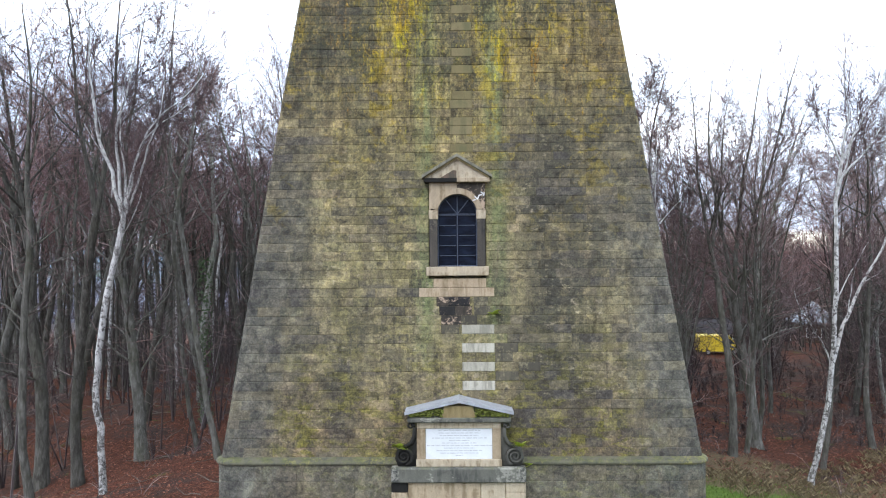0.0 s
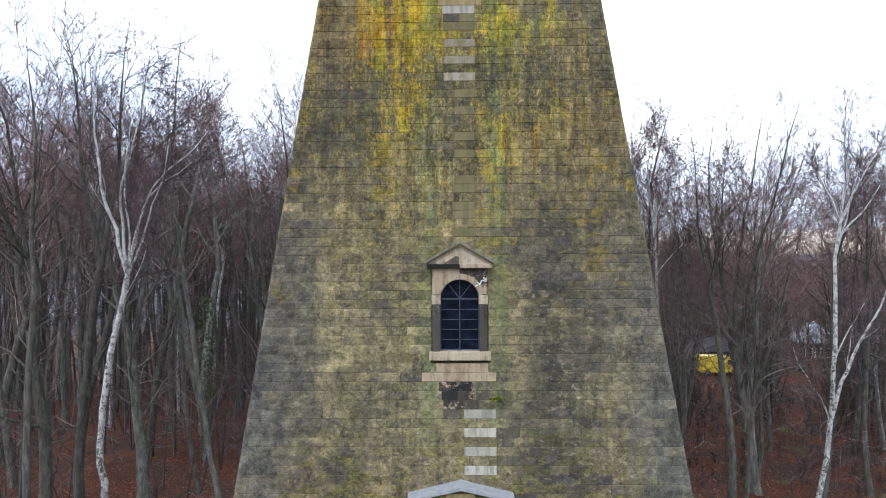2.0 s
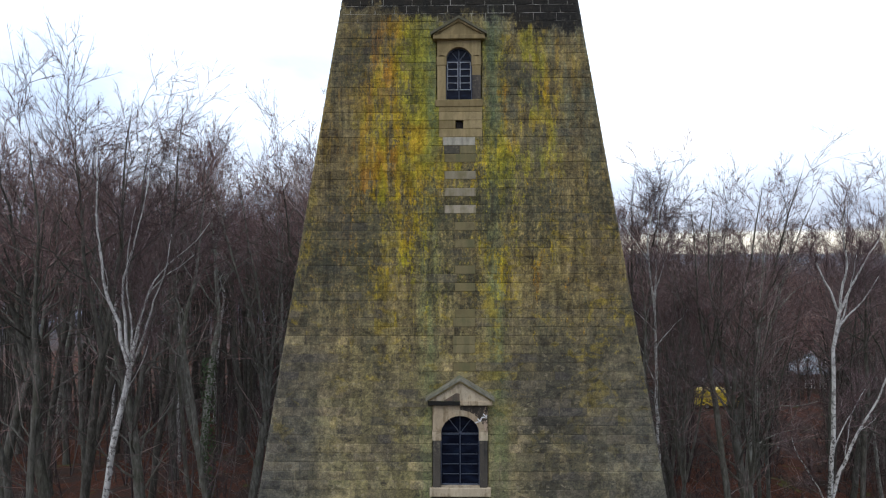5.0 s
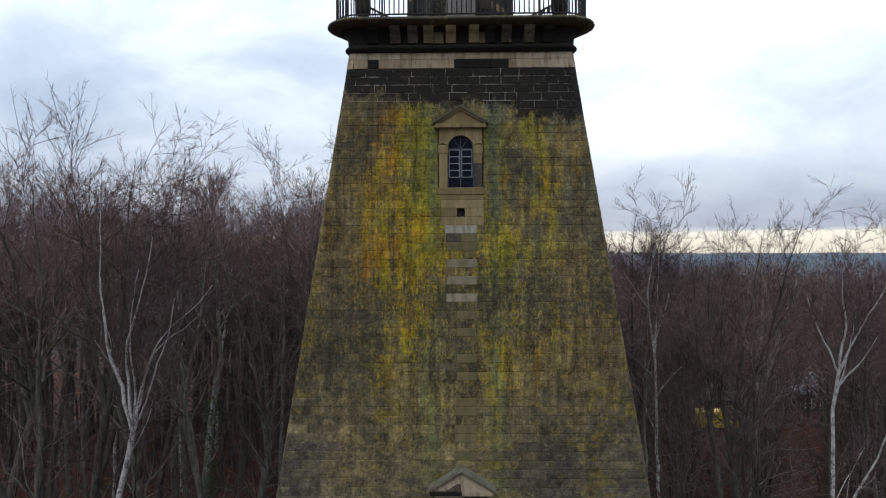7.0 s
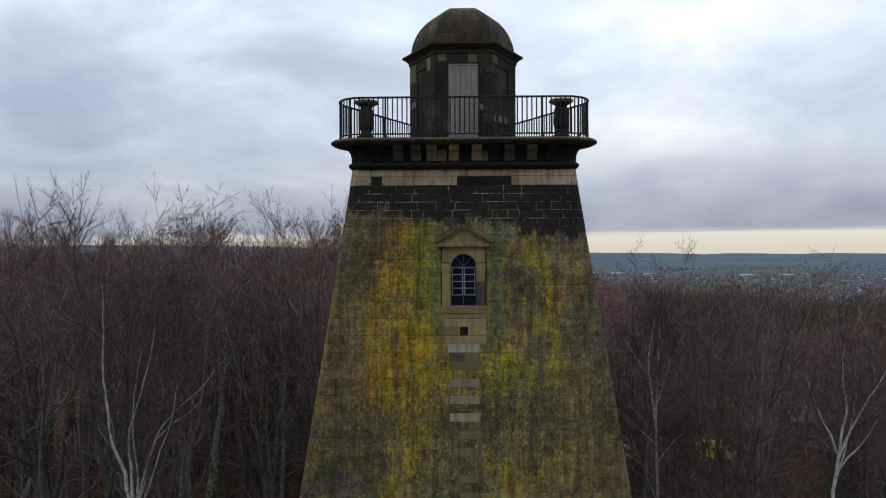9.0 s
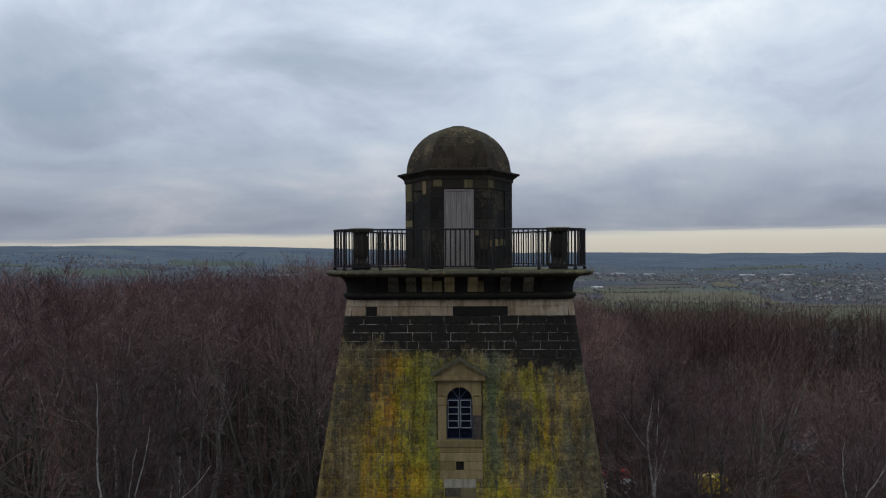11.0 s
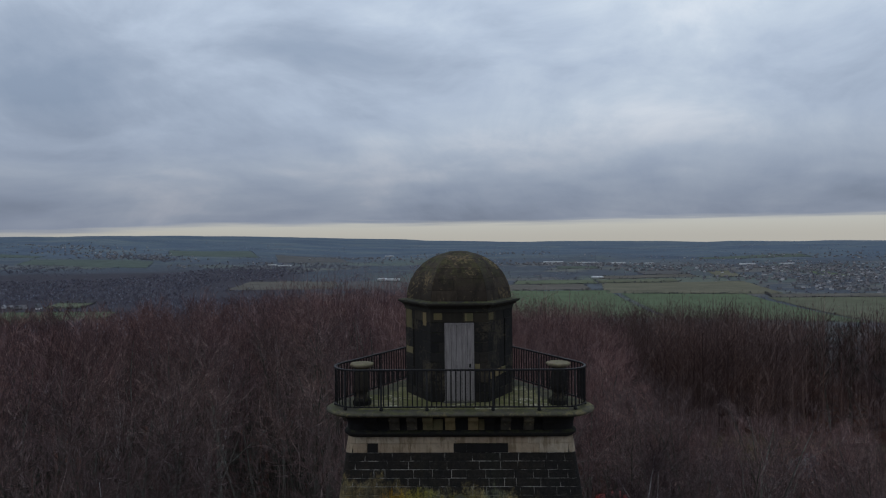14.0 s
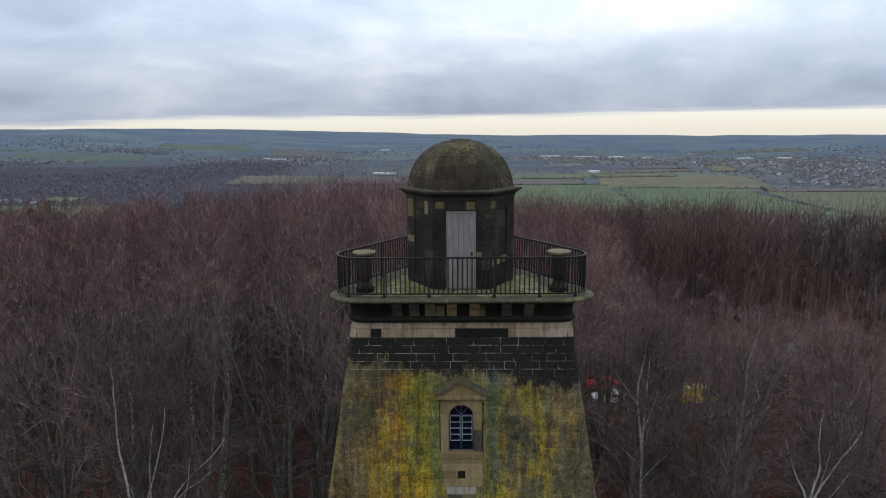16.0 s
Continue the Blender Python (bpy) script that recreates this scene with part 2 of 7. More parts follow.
    spot = n.step(n.math("ABSOLUTE", n.math("SUBTRACT", xw, 2.35)), 0.15, 0.8, 0.9, 0.0)
    zone = n.math("MULTIPLY", n.step(z, 7.5, 15.5), n.step(z, 19.5, 20.6, 1.0, 0.0))
    hollow = n.math("MULTIPLY", n.step(z, 12.6, 13.6), n.step(z, 14.4, 15.6, 1.0, 0.0))
    column = n.math("MULTIPLY", n.step(n.math("ABSOLUTE", n.math("ADD", xw, 1.2)), 0.1, 0.55, 0.45, 0.0), n.step(z, 14.5, 16.0))
    where = n.math("MULTIPLY", n.math("ADD", n.math("MAXIMUM", n.math("MAXIMUM", left, right), spot), column), zone)
    where = n.math("SUBTRACT", where, n.math("MULTIPLY", hollow, 0.2))
    yel = n.math("ADD", n.math("ADD", n.math("MULTIPLY", fine, 0.6), n.math("MULTIPLY", runs, 0.45)), n.math("ADD", n.math("MULTIPLY", spread, 0.3), n.math("MULTIPLY", where, 0.2)))
    lich = n.math("MULTIPLY", n.step(yel, 0.815, 0.865), n.math("MULTIPLY", n.step(z, 5.0, 8.0), n.step(hem, 5.0, 6.4, 1.0, 0.3)))
    hue = n.ramp(n.math("ADD", n.noise(n.scaled(p, 1.0, 1.0, 0.4, (4, 1, 2)), 1.0, 6, 0.7, 0.5), n.step(side, 1.2, 2.6, -0.06, 0.07)), (0.36, (0.195, 0.195, 0.022)), (0.46, (0.3, 0.26, 0.015)), (0.56, (0.38, 0.25, 0.012)), (0.66, (0.35, 0.165, 0.014)))
    hue = n.mix(1.0, hue, n.ramp(n.math("ADD", n.math("MULTIPLY", grain, 0.5), n.math("MULTIPLY", pit, 0.5)), (0.36, (0.35, 0.36, 0.4)), (0.5, (0.85, 0.85, 0.85)), (0.62, (1.2, 1.2, 1.2))), "MULTIPLY")
    base = n.mix(n.math("MULTIPLY", lich, 0.85), base, hue)
    # separate rosettes and blots of ochre lichen, down to the lower window
    blot = n.math("ADD", n.math("MULTIPLY", n.noise(n.scaled(p, 1.0, 1.0, 1.1, (3, 6, 2)), 2.3, 9, 0.74, 0.6), 0.65), n.math("MULTIPLY", n.noise(n.scaled(p, 1.0, 1.0, 0.5, (7, 2, 8)), 0.7, 4, 0.6), 0.35))
    blot = n.math("MULTIPLY", n.step(blot, 0.525, 0.575), n.math("MULTIPLY", n.step(z, 5.5, 11.0), n.step(z, 13.0, 16.5, 1.0, 0.2)))
    base = n.mix(n.math("MULTIPLY", blot, 0.6), base, n.ramp(n.math("ADD", n.math("MULTIPLY", fine, 0.6), n.math("MULTIPLY", cloudy, 0.4)), (0.38, (0.10, 0.085, 0.02)), (0.5, (0.215, 0.165, 0.02)), (0.62, (0.31, 0.215, 0.03))))
    run_dark = n.noise(n.scaled(p, 6.5, 6.5, 0.3, (8, 1, 6)), 1.0, 7, 0.75, 0.3)
    base = n.mix(n.step(z, 8.0, 12.0), base, n.mix(1.0, base, n.ramp(run_dark, (0.37, (0.6, 0.58, 0.56)), (0.48, (1.08, 1.07, 1.04)), (0.62, (1.5, 1.48, 1.36))), "MULTIPLY"))
    # pale blue-green film by the upper window
    film = n.math("MULTIPLY", n.step(n.math("ADD", n.math("MULTIPLY", n.noise(n.scaled(p, 1.4, 1.4, 0.4, (5, 5, 5)), 1.3, 6, 0.7), 0.6), n.math("MULTIPLY", fine, 0.4)), 0.46, 0.58), n.math("MULTIPLY", n.step(z, 13.5, 17.5), n.step(x, 0.2, 1.2, 0.25, 1.0)))
    base = n.mix(n.math("MULTIPLY", film, 0.45), base, n.ramp(pit, (0.38, (0.06, 0.08, 0.062)), (0.6, (0.15, 0.19, 0.15))))
    # green runs down both sides of the upper window, chalky bloom above it
    flank = n.math("MULTIPLY", n.step(n.math("ABSOLUTE", n.math("SUBTRACT", side, 0.86)), 0.06, 0.26, 1.0, 0.0), n.math("MULTIPLY", n.step(z, 15.0, 16.8), n.step(z, 19.6, 20.2, 1.0, 0.0)))
    flank = n.math("MULTIPLY", flank, n.step(fine, 0.4, 0.52))
    base = n.mix(n.math("MULTIPLY", flank, 0.7), base, n.ramp(pit, (0.38, (0.045, 0.07, 0.035)), (0.62, (0.125, 0.165, 0.10))))
    bloom = n.math("MULTIPLY", n.math("MULTIPLY", n.step(z, 19.2, 19.7), n.step(z, 20.1, 20.6, 1.0, 0.0)), n.step(n.math("ADD", n.math("MULTIPLY", fine, 0.5), n.math("MULTIPLY", n.noise(n.scaled(p, 1.6, 1.6, 0.8, (7, 7, 2)), 1.0, 5, 0.7), 0.5)), 0.48, 0.58))
    base = n.mix(n.math("MULTIPLY", bloom, n.step(x, -1.6, -0.4, 0.2, 0.65)), base, n.ramp(pit, (0.38, (0.07, 0.08, 0.068)), (0.62, (0.2, 0.21, 0.175))))
    # black flecks of dead lichen
    fleck = n.noise(n.scaled(p, 1.2, 1.2, 0.6, (9, 2, 4)), 11.0, 8, 0.82)
    dead = n.math("ADD", n.math("ADD", n.math("MULTIPLY", fleck, 0.6), n.math("MULTIPLY", wide, 0.4)), n.math("ADD", n.math("MULTIPLY", hollow, 0.03), n.math("MULTIPLY", n.math("MULTIPLY", n.step(x, -0.6, 0.8, 1.0, 0.25), n.step(z, 14.6, 16.0, 1.0, 0.0)), 0.04)))
    dead = n.math("MULTIPLY", n.step(dead, 0.525, 0.575), n.step(z, 7, 12.5))
    base = n.mix(n.math("MULTIPLY", dead, 0.68), base, (0.04, 0.046, 0.034))
    base = n.mix(1.0, base, n.ramp(n.step(z, 3.0, 9.0), (0.0, (1.06, 1.07, 1.08)), (1.0, (0.94, 0.95, 0.97))), "MULTIPLY")
    base = n.mix(n.step(z, 1.05, 1.15, 0.5, 0.0), base, n.ramp(patch, (0.36, (0.06, 0.064, 0.06)), (0.62, (0.2, 0.205, 0.17))))
    foot = n.math("MULTIPLY", n.step(z, 1.5, 4.2, 1.0, 0.0), n.step(n.noise(n.scaled(p, 1.0, 1.0, 0.7, (4, 4, 1)), 1.1, 7, 0.72, 0.4), 0.47, 0.56))
    base = n.mix(n.math("MULTIPLY", foot, 0.6), base, n.ramp(pit, (0.38, (0.045, 0.043, 0.038)), (0.62, (0.115, 0.098, 0.078))))
    other = n.math("FRACT", n.math("MULTIPLY", rnd, 7.31))
    base = n.mix(1.0, base, n.ramp(other, (0.0, (0.82, 0.81, 0.82)), (0.25, (0.96, 0.95, 0.96)), (0.75, (1.03, 1.02, 1.01)), (1.0, (1.16, 1.15, 1.1))), "MULTIPLY")
    sooted = n.math("MULTIPLY", n.step(n.math("FRACT", n.math("MULTIPLY", rnd, 3.77)), 0.7, 0.78), n.step(n.noise(n.scaled(p, 0.35, 0.35, 0.9, (1, 4, 2)), 1.0, 4, 0.6), 0.47, 0.56))
    base = n.mix(n.math("MULTIPLY", sooted, n.step(z, 9.0, 14.0, 0.62, 0.3)), base, n.ramp(pit, (0.38, (0.042, 0.039, 0.04)), (0.62, (0.09, 0.082, 0.078))))
    fair = n.step(n.math("FRACT", n.math("MULTIPLY", rnd, 5.13)), 0.8, 0.88)
    base = n.mix(n.math("MULTIPLY", fair, n.step(z, 8.0, 13.0, 0.2, 0.1)), base, (0.25, 0.21, 0.125))
    mottle = n.noise(n.scaled(p, 1.0, 1.0, 1.25, (5, 0, 3)), 3.6, 7, 0.72, 0.8)
    base = n.mix(1.0, base, n.ramp(mottle, (0.36, (0.6, 0.59, 0.6)), (0.5, (1.0, 1.0, 1.0)), (0.62, (1.36, 1.33, 1.24))), "MULTIPLY")
    speck = n.noise(p, 24, 6, 0.8, 0.3)
    base = n.mix(1.0, base, n.ramp(speck, (0.36, (0.62, 0.62, 0.62)), (0.5, (1.0, 1.0, 1.0)), (0.64, (1.4, 1.38, 1.34))), "MULTIPLY")
    # soot-black courses under the cornice, with a ragged lower edge
    rag = n.math("ADD", z, n.math("MULTIPLY", n.math("SUBTRACT", n.noise(n.scaled(p, 1.8, 1.8, 0.8), 1.7, 8, 0.75), 0.5), 2.2))
    rag = n.math("ADD", rag, n.math("ADD", n.step(x, -2.6, -1.2, -0.3, 0.0), n.step(x, 0.6, 2.2, 0.0, 0.4)))
    black = n.step(rag, 19.85, 20.15)
    base = n.mix(n.math("MULTIPLY", black, 0.95), base, n.ramp(pit, (0.35, (0.009, 0.009, 0.0095)), (0.6, (0.019, 0.018, 0.018)), (0.72, (0.06, 0.055, 0.045))))
    if mortar:
        lime = n.ramp(n.noise(p, 3, 5, 0.7), (0.44, (0.025, 0.025, 0.023)), (0.58, (0.36, 0.35, 0.31)))
        base = n.mix(n.step(z, 19.6, 20.2), n.mix(1.0, base, (0.86, 0.85, 0.82), "MULTIPLY"), lime)
    bump = n.math("ADD", n.math("MULTIPLY", grain, 0.35), n.math("ADD", n.math("ADD", n.math("MULTIPLY", cloudy, 0.6), n.math("MULTIPLY", pit, 0.7)), n.math("MULTIPLY", bed, 0.7)))
    n.surface(base, 0.92, bump, 0.03, spec=0.2)
    return m


def plain_stone(name, stops, pieces=True, dirt=(0.05, 0.05, 0.042), dirty=0.5, moss=0.0, scale=1.0, flecks=None, from_=0.585):
    """Other dressed stone: a spread of colours by piece, with grain, runs of dirt and moss on upper faces."""
    m, n = material(name)
    p = n.position()
    base = n.ramp(random_of(n, pieces), *stops)
    grain = n.noise(p, 45 * scale, 5, 0.65)
    cloudy = n.noise(p, 2.6 * scale, 5, 0.6, 0.5)
    streak = n.noise(n.scaled(p, 4.0, 4.0, 0.5), scale, 5, 0.6)
    base = n.mix(1.0, base, n.ramp(n.math("ADD", n.math("MULTIPLY", cloudy, 0.6), n.math("MULTIPLY", grain, 0.4)), (0.3, (0.6, 0.6, 0.6)), (0.5, (1, 1, 1)), (0.7, (1.25, 1.22, 1.16))), "MULTIPLY")
    base = n.mix(n.math("MULTIPLY", n.step(n.math("ADD", n.math("MULTIPLY", streak, 0.55), n.math("MULTIPLY", cloudy, 0.45)), 0.45, 0.61), dirty), base, dirt)
    if moss:
        up = n.xyz(n.add("ShaderNodeNewGeometry").outputs["Normal"])[2]
        grow = n.math("MULTIPLY", n.step(up, 0.15, 0.8), n.step(n.noise(p, 3.5, 5, 0.65), 0.42, 0.6))
        base = n.mix(n.math("MULTIPLY", grow, moss), base, n.ramp(n.noise(p, 14, 3), (0.35, (0.045, 0.055, 0.014)), (0.65, (0.115, 0.125, 0.032))))
    if flecks:
        spot = n.math("ADD", n.math("MULTIPLY", n.noise(p, 9.0, 8, 0.8), 0.6), n.math("MULTIPLY", n.noise(n.scaled(p, 1, 1, 1, (3, 8, 5)), 1.1, 4, 0.6), 0.5))
        base = n.mix(n.math("MULTIPLY", n.step(spot, from_, from_ + 0.055), 0.6 if from_ > 0.58 else 0.9), base, flecks)
    n.surface(base, 0.9, n.math("ADD", n.math("MULTIPLY", grain, 0.6), cloudy), 0.012, spec=0.2)
    return m


def simple(name, color, rough=0.7, vary=0.25, scale=8.0, metal=0.0, spec=0.3, stretch=(1, 1, 1), height=0.004):
    m, n = material(name)
    p = n.position()
    a = n.noise(n.scaled(p, *stretch), scale, 5, 0.6, 0.3)
    b = n.noise(n.scaled(p, *stretch), scale * 7, 3, 0.6)
    f = n.math("ADD", n.math("MULTIPLY", a, 0.65), n.math("MULTIPLY", b, 0.35))
    lo, hi = (tuple(c * (1 - vary * 1.6) for c in color), tuple(min(1, c * (1 + vary * 1.6)) for c in color))
    n.surface(n.ramp(f, (0.3, lo), (0.5, color), (0.7, hi)), rough, f, height, metal, spec)
    return m


STONE = tower_stone("tower_gritstone_joined", False)
STONE_PIECE = tower_stone("tower_gritstone_piece", True)
MORTAR = tower_stone("weathered_mortar", False, True)
PALE = plain_stone("pale_sandstone", ((0, (0.31, 0.24, 0.165)), (0.5, (0.38, 0.31, 0.22)), (1, (0.42, 0.36, 0.27))), dirty=0.75, dirt=(0.13, 0.095, 0.055), scale=1.6)
CHAR = plain_stone("blackened_broken_stone", ((0, (0.016, 0.016, 0.018)), (0.6, (0.03, 0.028, 0.026)), (1, (0.055, 0.045, 0.036))), dirty=0.6, dirt=(0.014, 0.014, 0.013), scale=2.5, flecks=(0.36, 0.27, 0.2), from_=0.555)
DUSK = plain_stone("darkened_stone", ((0, (0.055, 0.05, 0.04)), (1, (0.095, 0.085, 0.062))), dirty=0.6, dirt=(0.032, 0.03, 0.026), scale=1.8, flecks=(0.17, 0.15, 0.095), from_=0.57)
PEDIMENT = plain_stone("grey_pediment_stone", ((0, (0.15, 0.145, 0.115)), (1, (0.21, 0.2, 0.16))), dirty=0.6, dirt=(0.06, 0.058, 0.045), moss=0.35)
DARK_JAMB = plain_stone("sooty_jamb_stone", ((0, (0.06, 0.053, 0.046)), (1, (0.085, 0.075, 0.064))), dirty=0.85, dirt=(0.02, 0.02, 0.021), flecks=(0.16, 0.14, 0.105))
SLAB = plain_stone("weathered_slab_stone", ((0, (0.11, 0.11, 0.095)), (1, (0.14, 0.137, 0.115))), dirty=0.85, dirt=(0.04, 0.04, 0.04), moss=0.3, flecks=(0.32, 0.31, 0.27))
FAINT = plain_stone("faintly_paler_stone", ((0, (0.135, 0.112, 0.055)), (1, (0.17, 0.142, 0.078))), dirty=0.8, dirt=(0.09, 0.09, 0.045))
PALE_GREEN = plain_stone("tan_sandstone_aged", ((0, (0.195, 0.15, 0.075)), (0.5, (0.245, 0.19, 0.098)), (1, (0.29, 0.23, 0.125))), dirty=0.5, dirt=(0.085, 0.068, 0.03), scale=1.5)
REPAIR = plain_stone("new_repair_stone", ((0, (0.30, 0.285, 0.235)), (0.5, (0.36, 0.34, 0.285)), (1, (0.42, 0.40, 0.335))), dirty=0.65, dirt=(0.13, 0.125, 0.1), scale=2.0)
SOOT = plain_stone("soot_black_stone", ((0, (0.012, 0.0115, 0.011)), (0.5, (0.019, 0.018, 0.017)), (1, (0.03, 0.028, 0.025))), dirty=0.3, dirt=(0.009, 0.009, 0.009), moss=0.25)
LANTERN = plain_stone("blackened_lantern_stone", ((0, (0.015, 0.0145, 0.014)), (0.6, (0.022, 0.0205, 0.019)), (0.9, (0.034, 0.03, 0.025)), (1, (0.052, 0.044, 0.033))), dirty=0.5, dirt=(0.012, 0.0115, 0.011), moss=0.25, flecks=(0.085, 0.07, 0.046))
DOME = plain_stone("mossy_dome_stone", ((0, (0.036, 0.029, 0.022)), (0.5, (0.048, 0.038, 0.028)), (1, (0.066, 0.052, 0.037))), dirty=0.75, dirt=(0.019, 0.016, 0.013), moss=0.3, flecks=(0.23, 0.17, 0.09))
FRIEZE = plain_stone("brown_frieze_stone", ((0, (0.018, 0.017, 0.015)), (0.55, (0.03, 0.027, 0.021)), (0.8, (0.06, 0.05, 0.034)), (1, (0.12, 0.10, 0.062))), dirty=0.5, dirt=(0.016, 0.015, 0.013))
CORNICE = plain_stone("dark_cornice_stone", ((0, (0.032, 0.03, 0.025)), (1, (0.048, 0.045, 0.036))), dirty=0.4, dirt=(0.018, 0.018, 0.016), moss=0.55, flecks=(0.1, 0.092, 0.05))
RIM_STONE = plain_stone("dark_rim_stone", ((0, (0.07, 0.066, 0.05)), (1, (0.095, 0.09, 0.068))), dirty=0.55, dirt=(0.03, 0.03, 0.025), moss=0.4, flecks=(0.21, 0.18, 0.085))
LEDGE = plain_stone("green_ledge_stone", ((0, (0.08, 0.077, 0.056)), (1, (0.115, 0.108, 0.075))), dirty=0.7, dirt=(0.04, 0.04, 0.034), moss=0.5, flecks=(0.19, 0.175, 0.06))
PAVE = plain_stone("mossy_paving", ((0, (0.115, 0.112, 0.045)), (0.5, (0.15, 0.142, 0.062)), (1, (0.21, 0.19, 0.11))), dirty=0.45, moss=0.65, flecks=(0.5, 0.48, 0.38))
GREY = plain_stone("grey_weathered_stone", ((0, (0.07, 0.068, 0.06)), (1, (0.12, 0.115, 0.10))), dirty=0.5, moss=0.3)
AGED_REPAIR = plain_stone("stained_repair_stone", ((0, (0.2, 0.175, 0.125)), (0.5, (0.25, 0.22, 0.165)), (1, (0.3, 0.265, 0.205))), dirty=0.75, dirt=(0.12, 0.105, 0.05))
LEAD = simple("lead_flashing", (0.33, 0.345, 0.375), 0.5, 0.2, 5, 0.4)
MARBLE = simple("white_tablet", (0.58, 0.60, 0.63), 0.45, 0.05, 4, height=0.001)
INK = simple("faded_lettering", (0.40, 0.41, 0.43), 0.7, 0.2, 30, height=0.0)
IRON = simple("black_iron", (0.014, 0.0135, 0.014), 0.55, 0.3, 20, 0.3)
WOOD = simple("silvered_oak", (0.215, 0.2, 0.195), 0.85, 0.3, 3, stretch=(9, 9, 0.6))
FRAME_DARK = simple("dark_window_frame", (0.055, 0.068, 0.1), 0.5, 0.2, 12)
FRAME_PALE = simple("pale_window_frame", (0.34, 0.37, 0.42), 0.5, 0.15, 12)
MOSS = simple("cushion_moss", (0.11, 0.125, 0.025), 0.95, 0.45, 12, height=0.02)
FERN = simple("fern_green", (0.34, 0.4, 0.05), 0.7, 0.35, 20)
GRAFFITI = simple("white_spray_paint", (0.55, 0.56, 0.58), 0.6, 0.15, 20, height=0.0)


def glass_dark():
    m, n = material("dark_leaded_glass")
    p = n.position()
    n.surface(n.ramp(n.noise(n.scaled(p, 1, 1, 3), 2.2, 4), (0.4, (0.002, 0.003, 0.008)), (0.68, (0.009, 0.014, 0.03))), 0.3, n.noise(p, 3, 2), 0.004, spec=0.1)
    return m


GLASS = glass_dark()

# ---- mesh helpers ----


class Shape:
    """Vertices and faces of one mesh."""

    def __init__(self):
        self.v, self.f = [], []

    def face(self, pts):
        k = len(self.v)
        self.v += [tuple(p) for p in pts]
        self.f.append(tuple(range(k, k + len(pts))))

    def rings(self, rings, closed=True, cap0=False, cap1=False):
        k, m = len(self.v), len(rings[0])
        for r in rings:
            self.v += [tuple(p) for p in r]
        for i in range(len(rings) - 1):
            for j in range(m if closed else m - 1):
                a, b = k + i * m + j, k + i * m + (j + 1) % m
                self.f.append((a, b, b + m, a + m))
        if cap0:
            self.f.append(tuple(k + j for j in reversed(range(m))))
        if cap1:
            self.f.append(tuple(k + (len(rings) - 1) * m + j for j in range(m)))

    def box(self, x0, x1, y0, y1, z0, z1, bevel=0.012, m=None):
        """A block with chamfered edges."""
        b = min(bevel, (x1 - x0) * 0.3, (y1 - y0) * 0.3, (z1 - z0) * 0.3)

        def ring(d, z):
            c = d if d > 0 else 0
            e = b - c if c < b else 0
            a, o, p, q = x0 + c, x1 - c, y0 + c, y1 - c
            e = b
            return [(a + e, p, z), (o - e, p, z), (o, p + e, z), (o, q - e, z), (o - e, q, z), (a + e, q, z), (a, q - e, z), (a, p + e, z)]
        rs = [ring(b, z0), ring(0, z0 + b), ring(0, z1 - b), ring(b, z1)]
        if m is not None:
            rs = [[m @ Vector(p) for p in r] for r in rs]
        self.rings(rs, True, True, True)

    def prism(self, poly, y0, y1):
        """An outline in x and z, counter-clockwise seen from the front (-y), between y0 and y1."""
        a = [(x, y0, z) for x, z in poly]
        b = [(x, y1, z) for x, z in poly]
        k, m = len(self.v), len(poly)
        self.v += a + b
        self.f.append(tuple(range(k, k + m)))
        self.f.append(tuple(k + m + j for j in reversed(range(m))))
        for j in range(m):
            i = (j + 1) % m
            self.f.append((k + i, k + j, k + m + j, k + m + i))

    def tube(self, pts, radii, sides=6, cap=True):
        pts = [Vector(p) for p in pts]
        rs, ref = [], None
        for i, p in enumerate(pts):
            d = (pts[min(i + 1, len(pts) - 1)] - pts[max(i - 1, 0)]).normalized()
            if ref is None:
                ref = d.orthogonal().normalized()
            ref = (ref - d * ref.dot(d)).normalized()
            o = d.cross(ref)
            r = radii[i]
            rs.append([p + (ref * math.cos(2 * math.pi * j / sides) + o * math.sin(2 * math.pi * j / sides)) * r for j in range(sides)])
        self.rings(rs, True, cap, cap)

    def mesh(self, name, mat, smooth=False):
        me = bpy.data.meshes.new(name)
        me.from_pydata(self.v, [], self.f)
        me.materials.append(mat)
        if smooth:
            me.polygons.foreach_set("use_smooth", [True] * len(me.polygons))
        me.update()
        return me


def part(name, shape, mat, parent=None, label="", smooth=False, kind=""):
    ob = new(name, shape.mesh(name, mat, smooth))
    ob.parent = parent
    return tagged(ob, label, kind=kind)


def thing(name, label, category, at=(0, 0, 0), turn=0, group="", kind=""):
    ob = new(name)
    ob.matrix_basis = pose(*at, 0, 0, turn)
    return tagged(ob, label, category, group, kind)


def turned(k):
    return Matrix.Rotation(radians(120 * k), 4, "Z")


def tri_ring(r, rho, z, seg=6):
    """A ring round the three-sided plan: inradius r, corners rounded by rho. Face 0 looks to -y."""
    pts = []
    for k in range(3):
        mid = radians(-90 + 120 * k + 60)
        cx, cy = 2 * (r - rho) * math.cos(mid), 2 * (r - rho) * math.sin(mid)
        for s in range(seg + 1):
            a = mid + radians(-60 + 120 * s / seg)
            pts.append((cx + rho * math.cos(a), cy + rho * math.sin(a), z))
    return pts


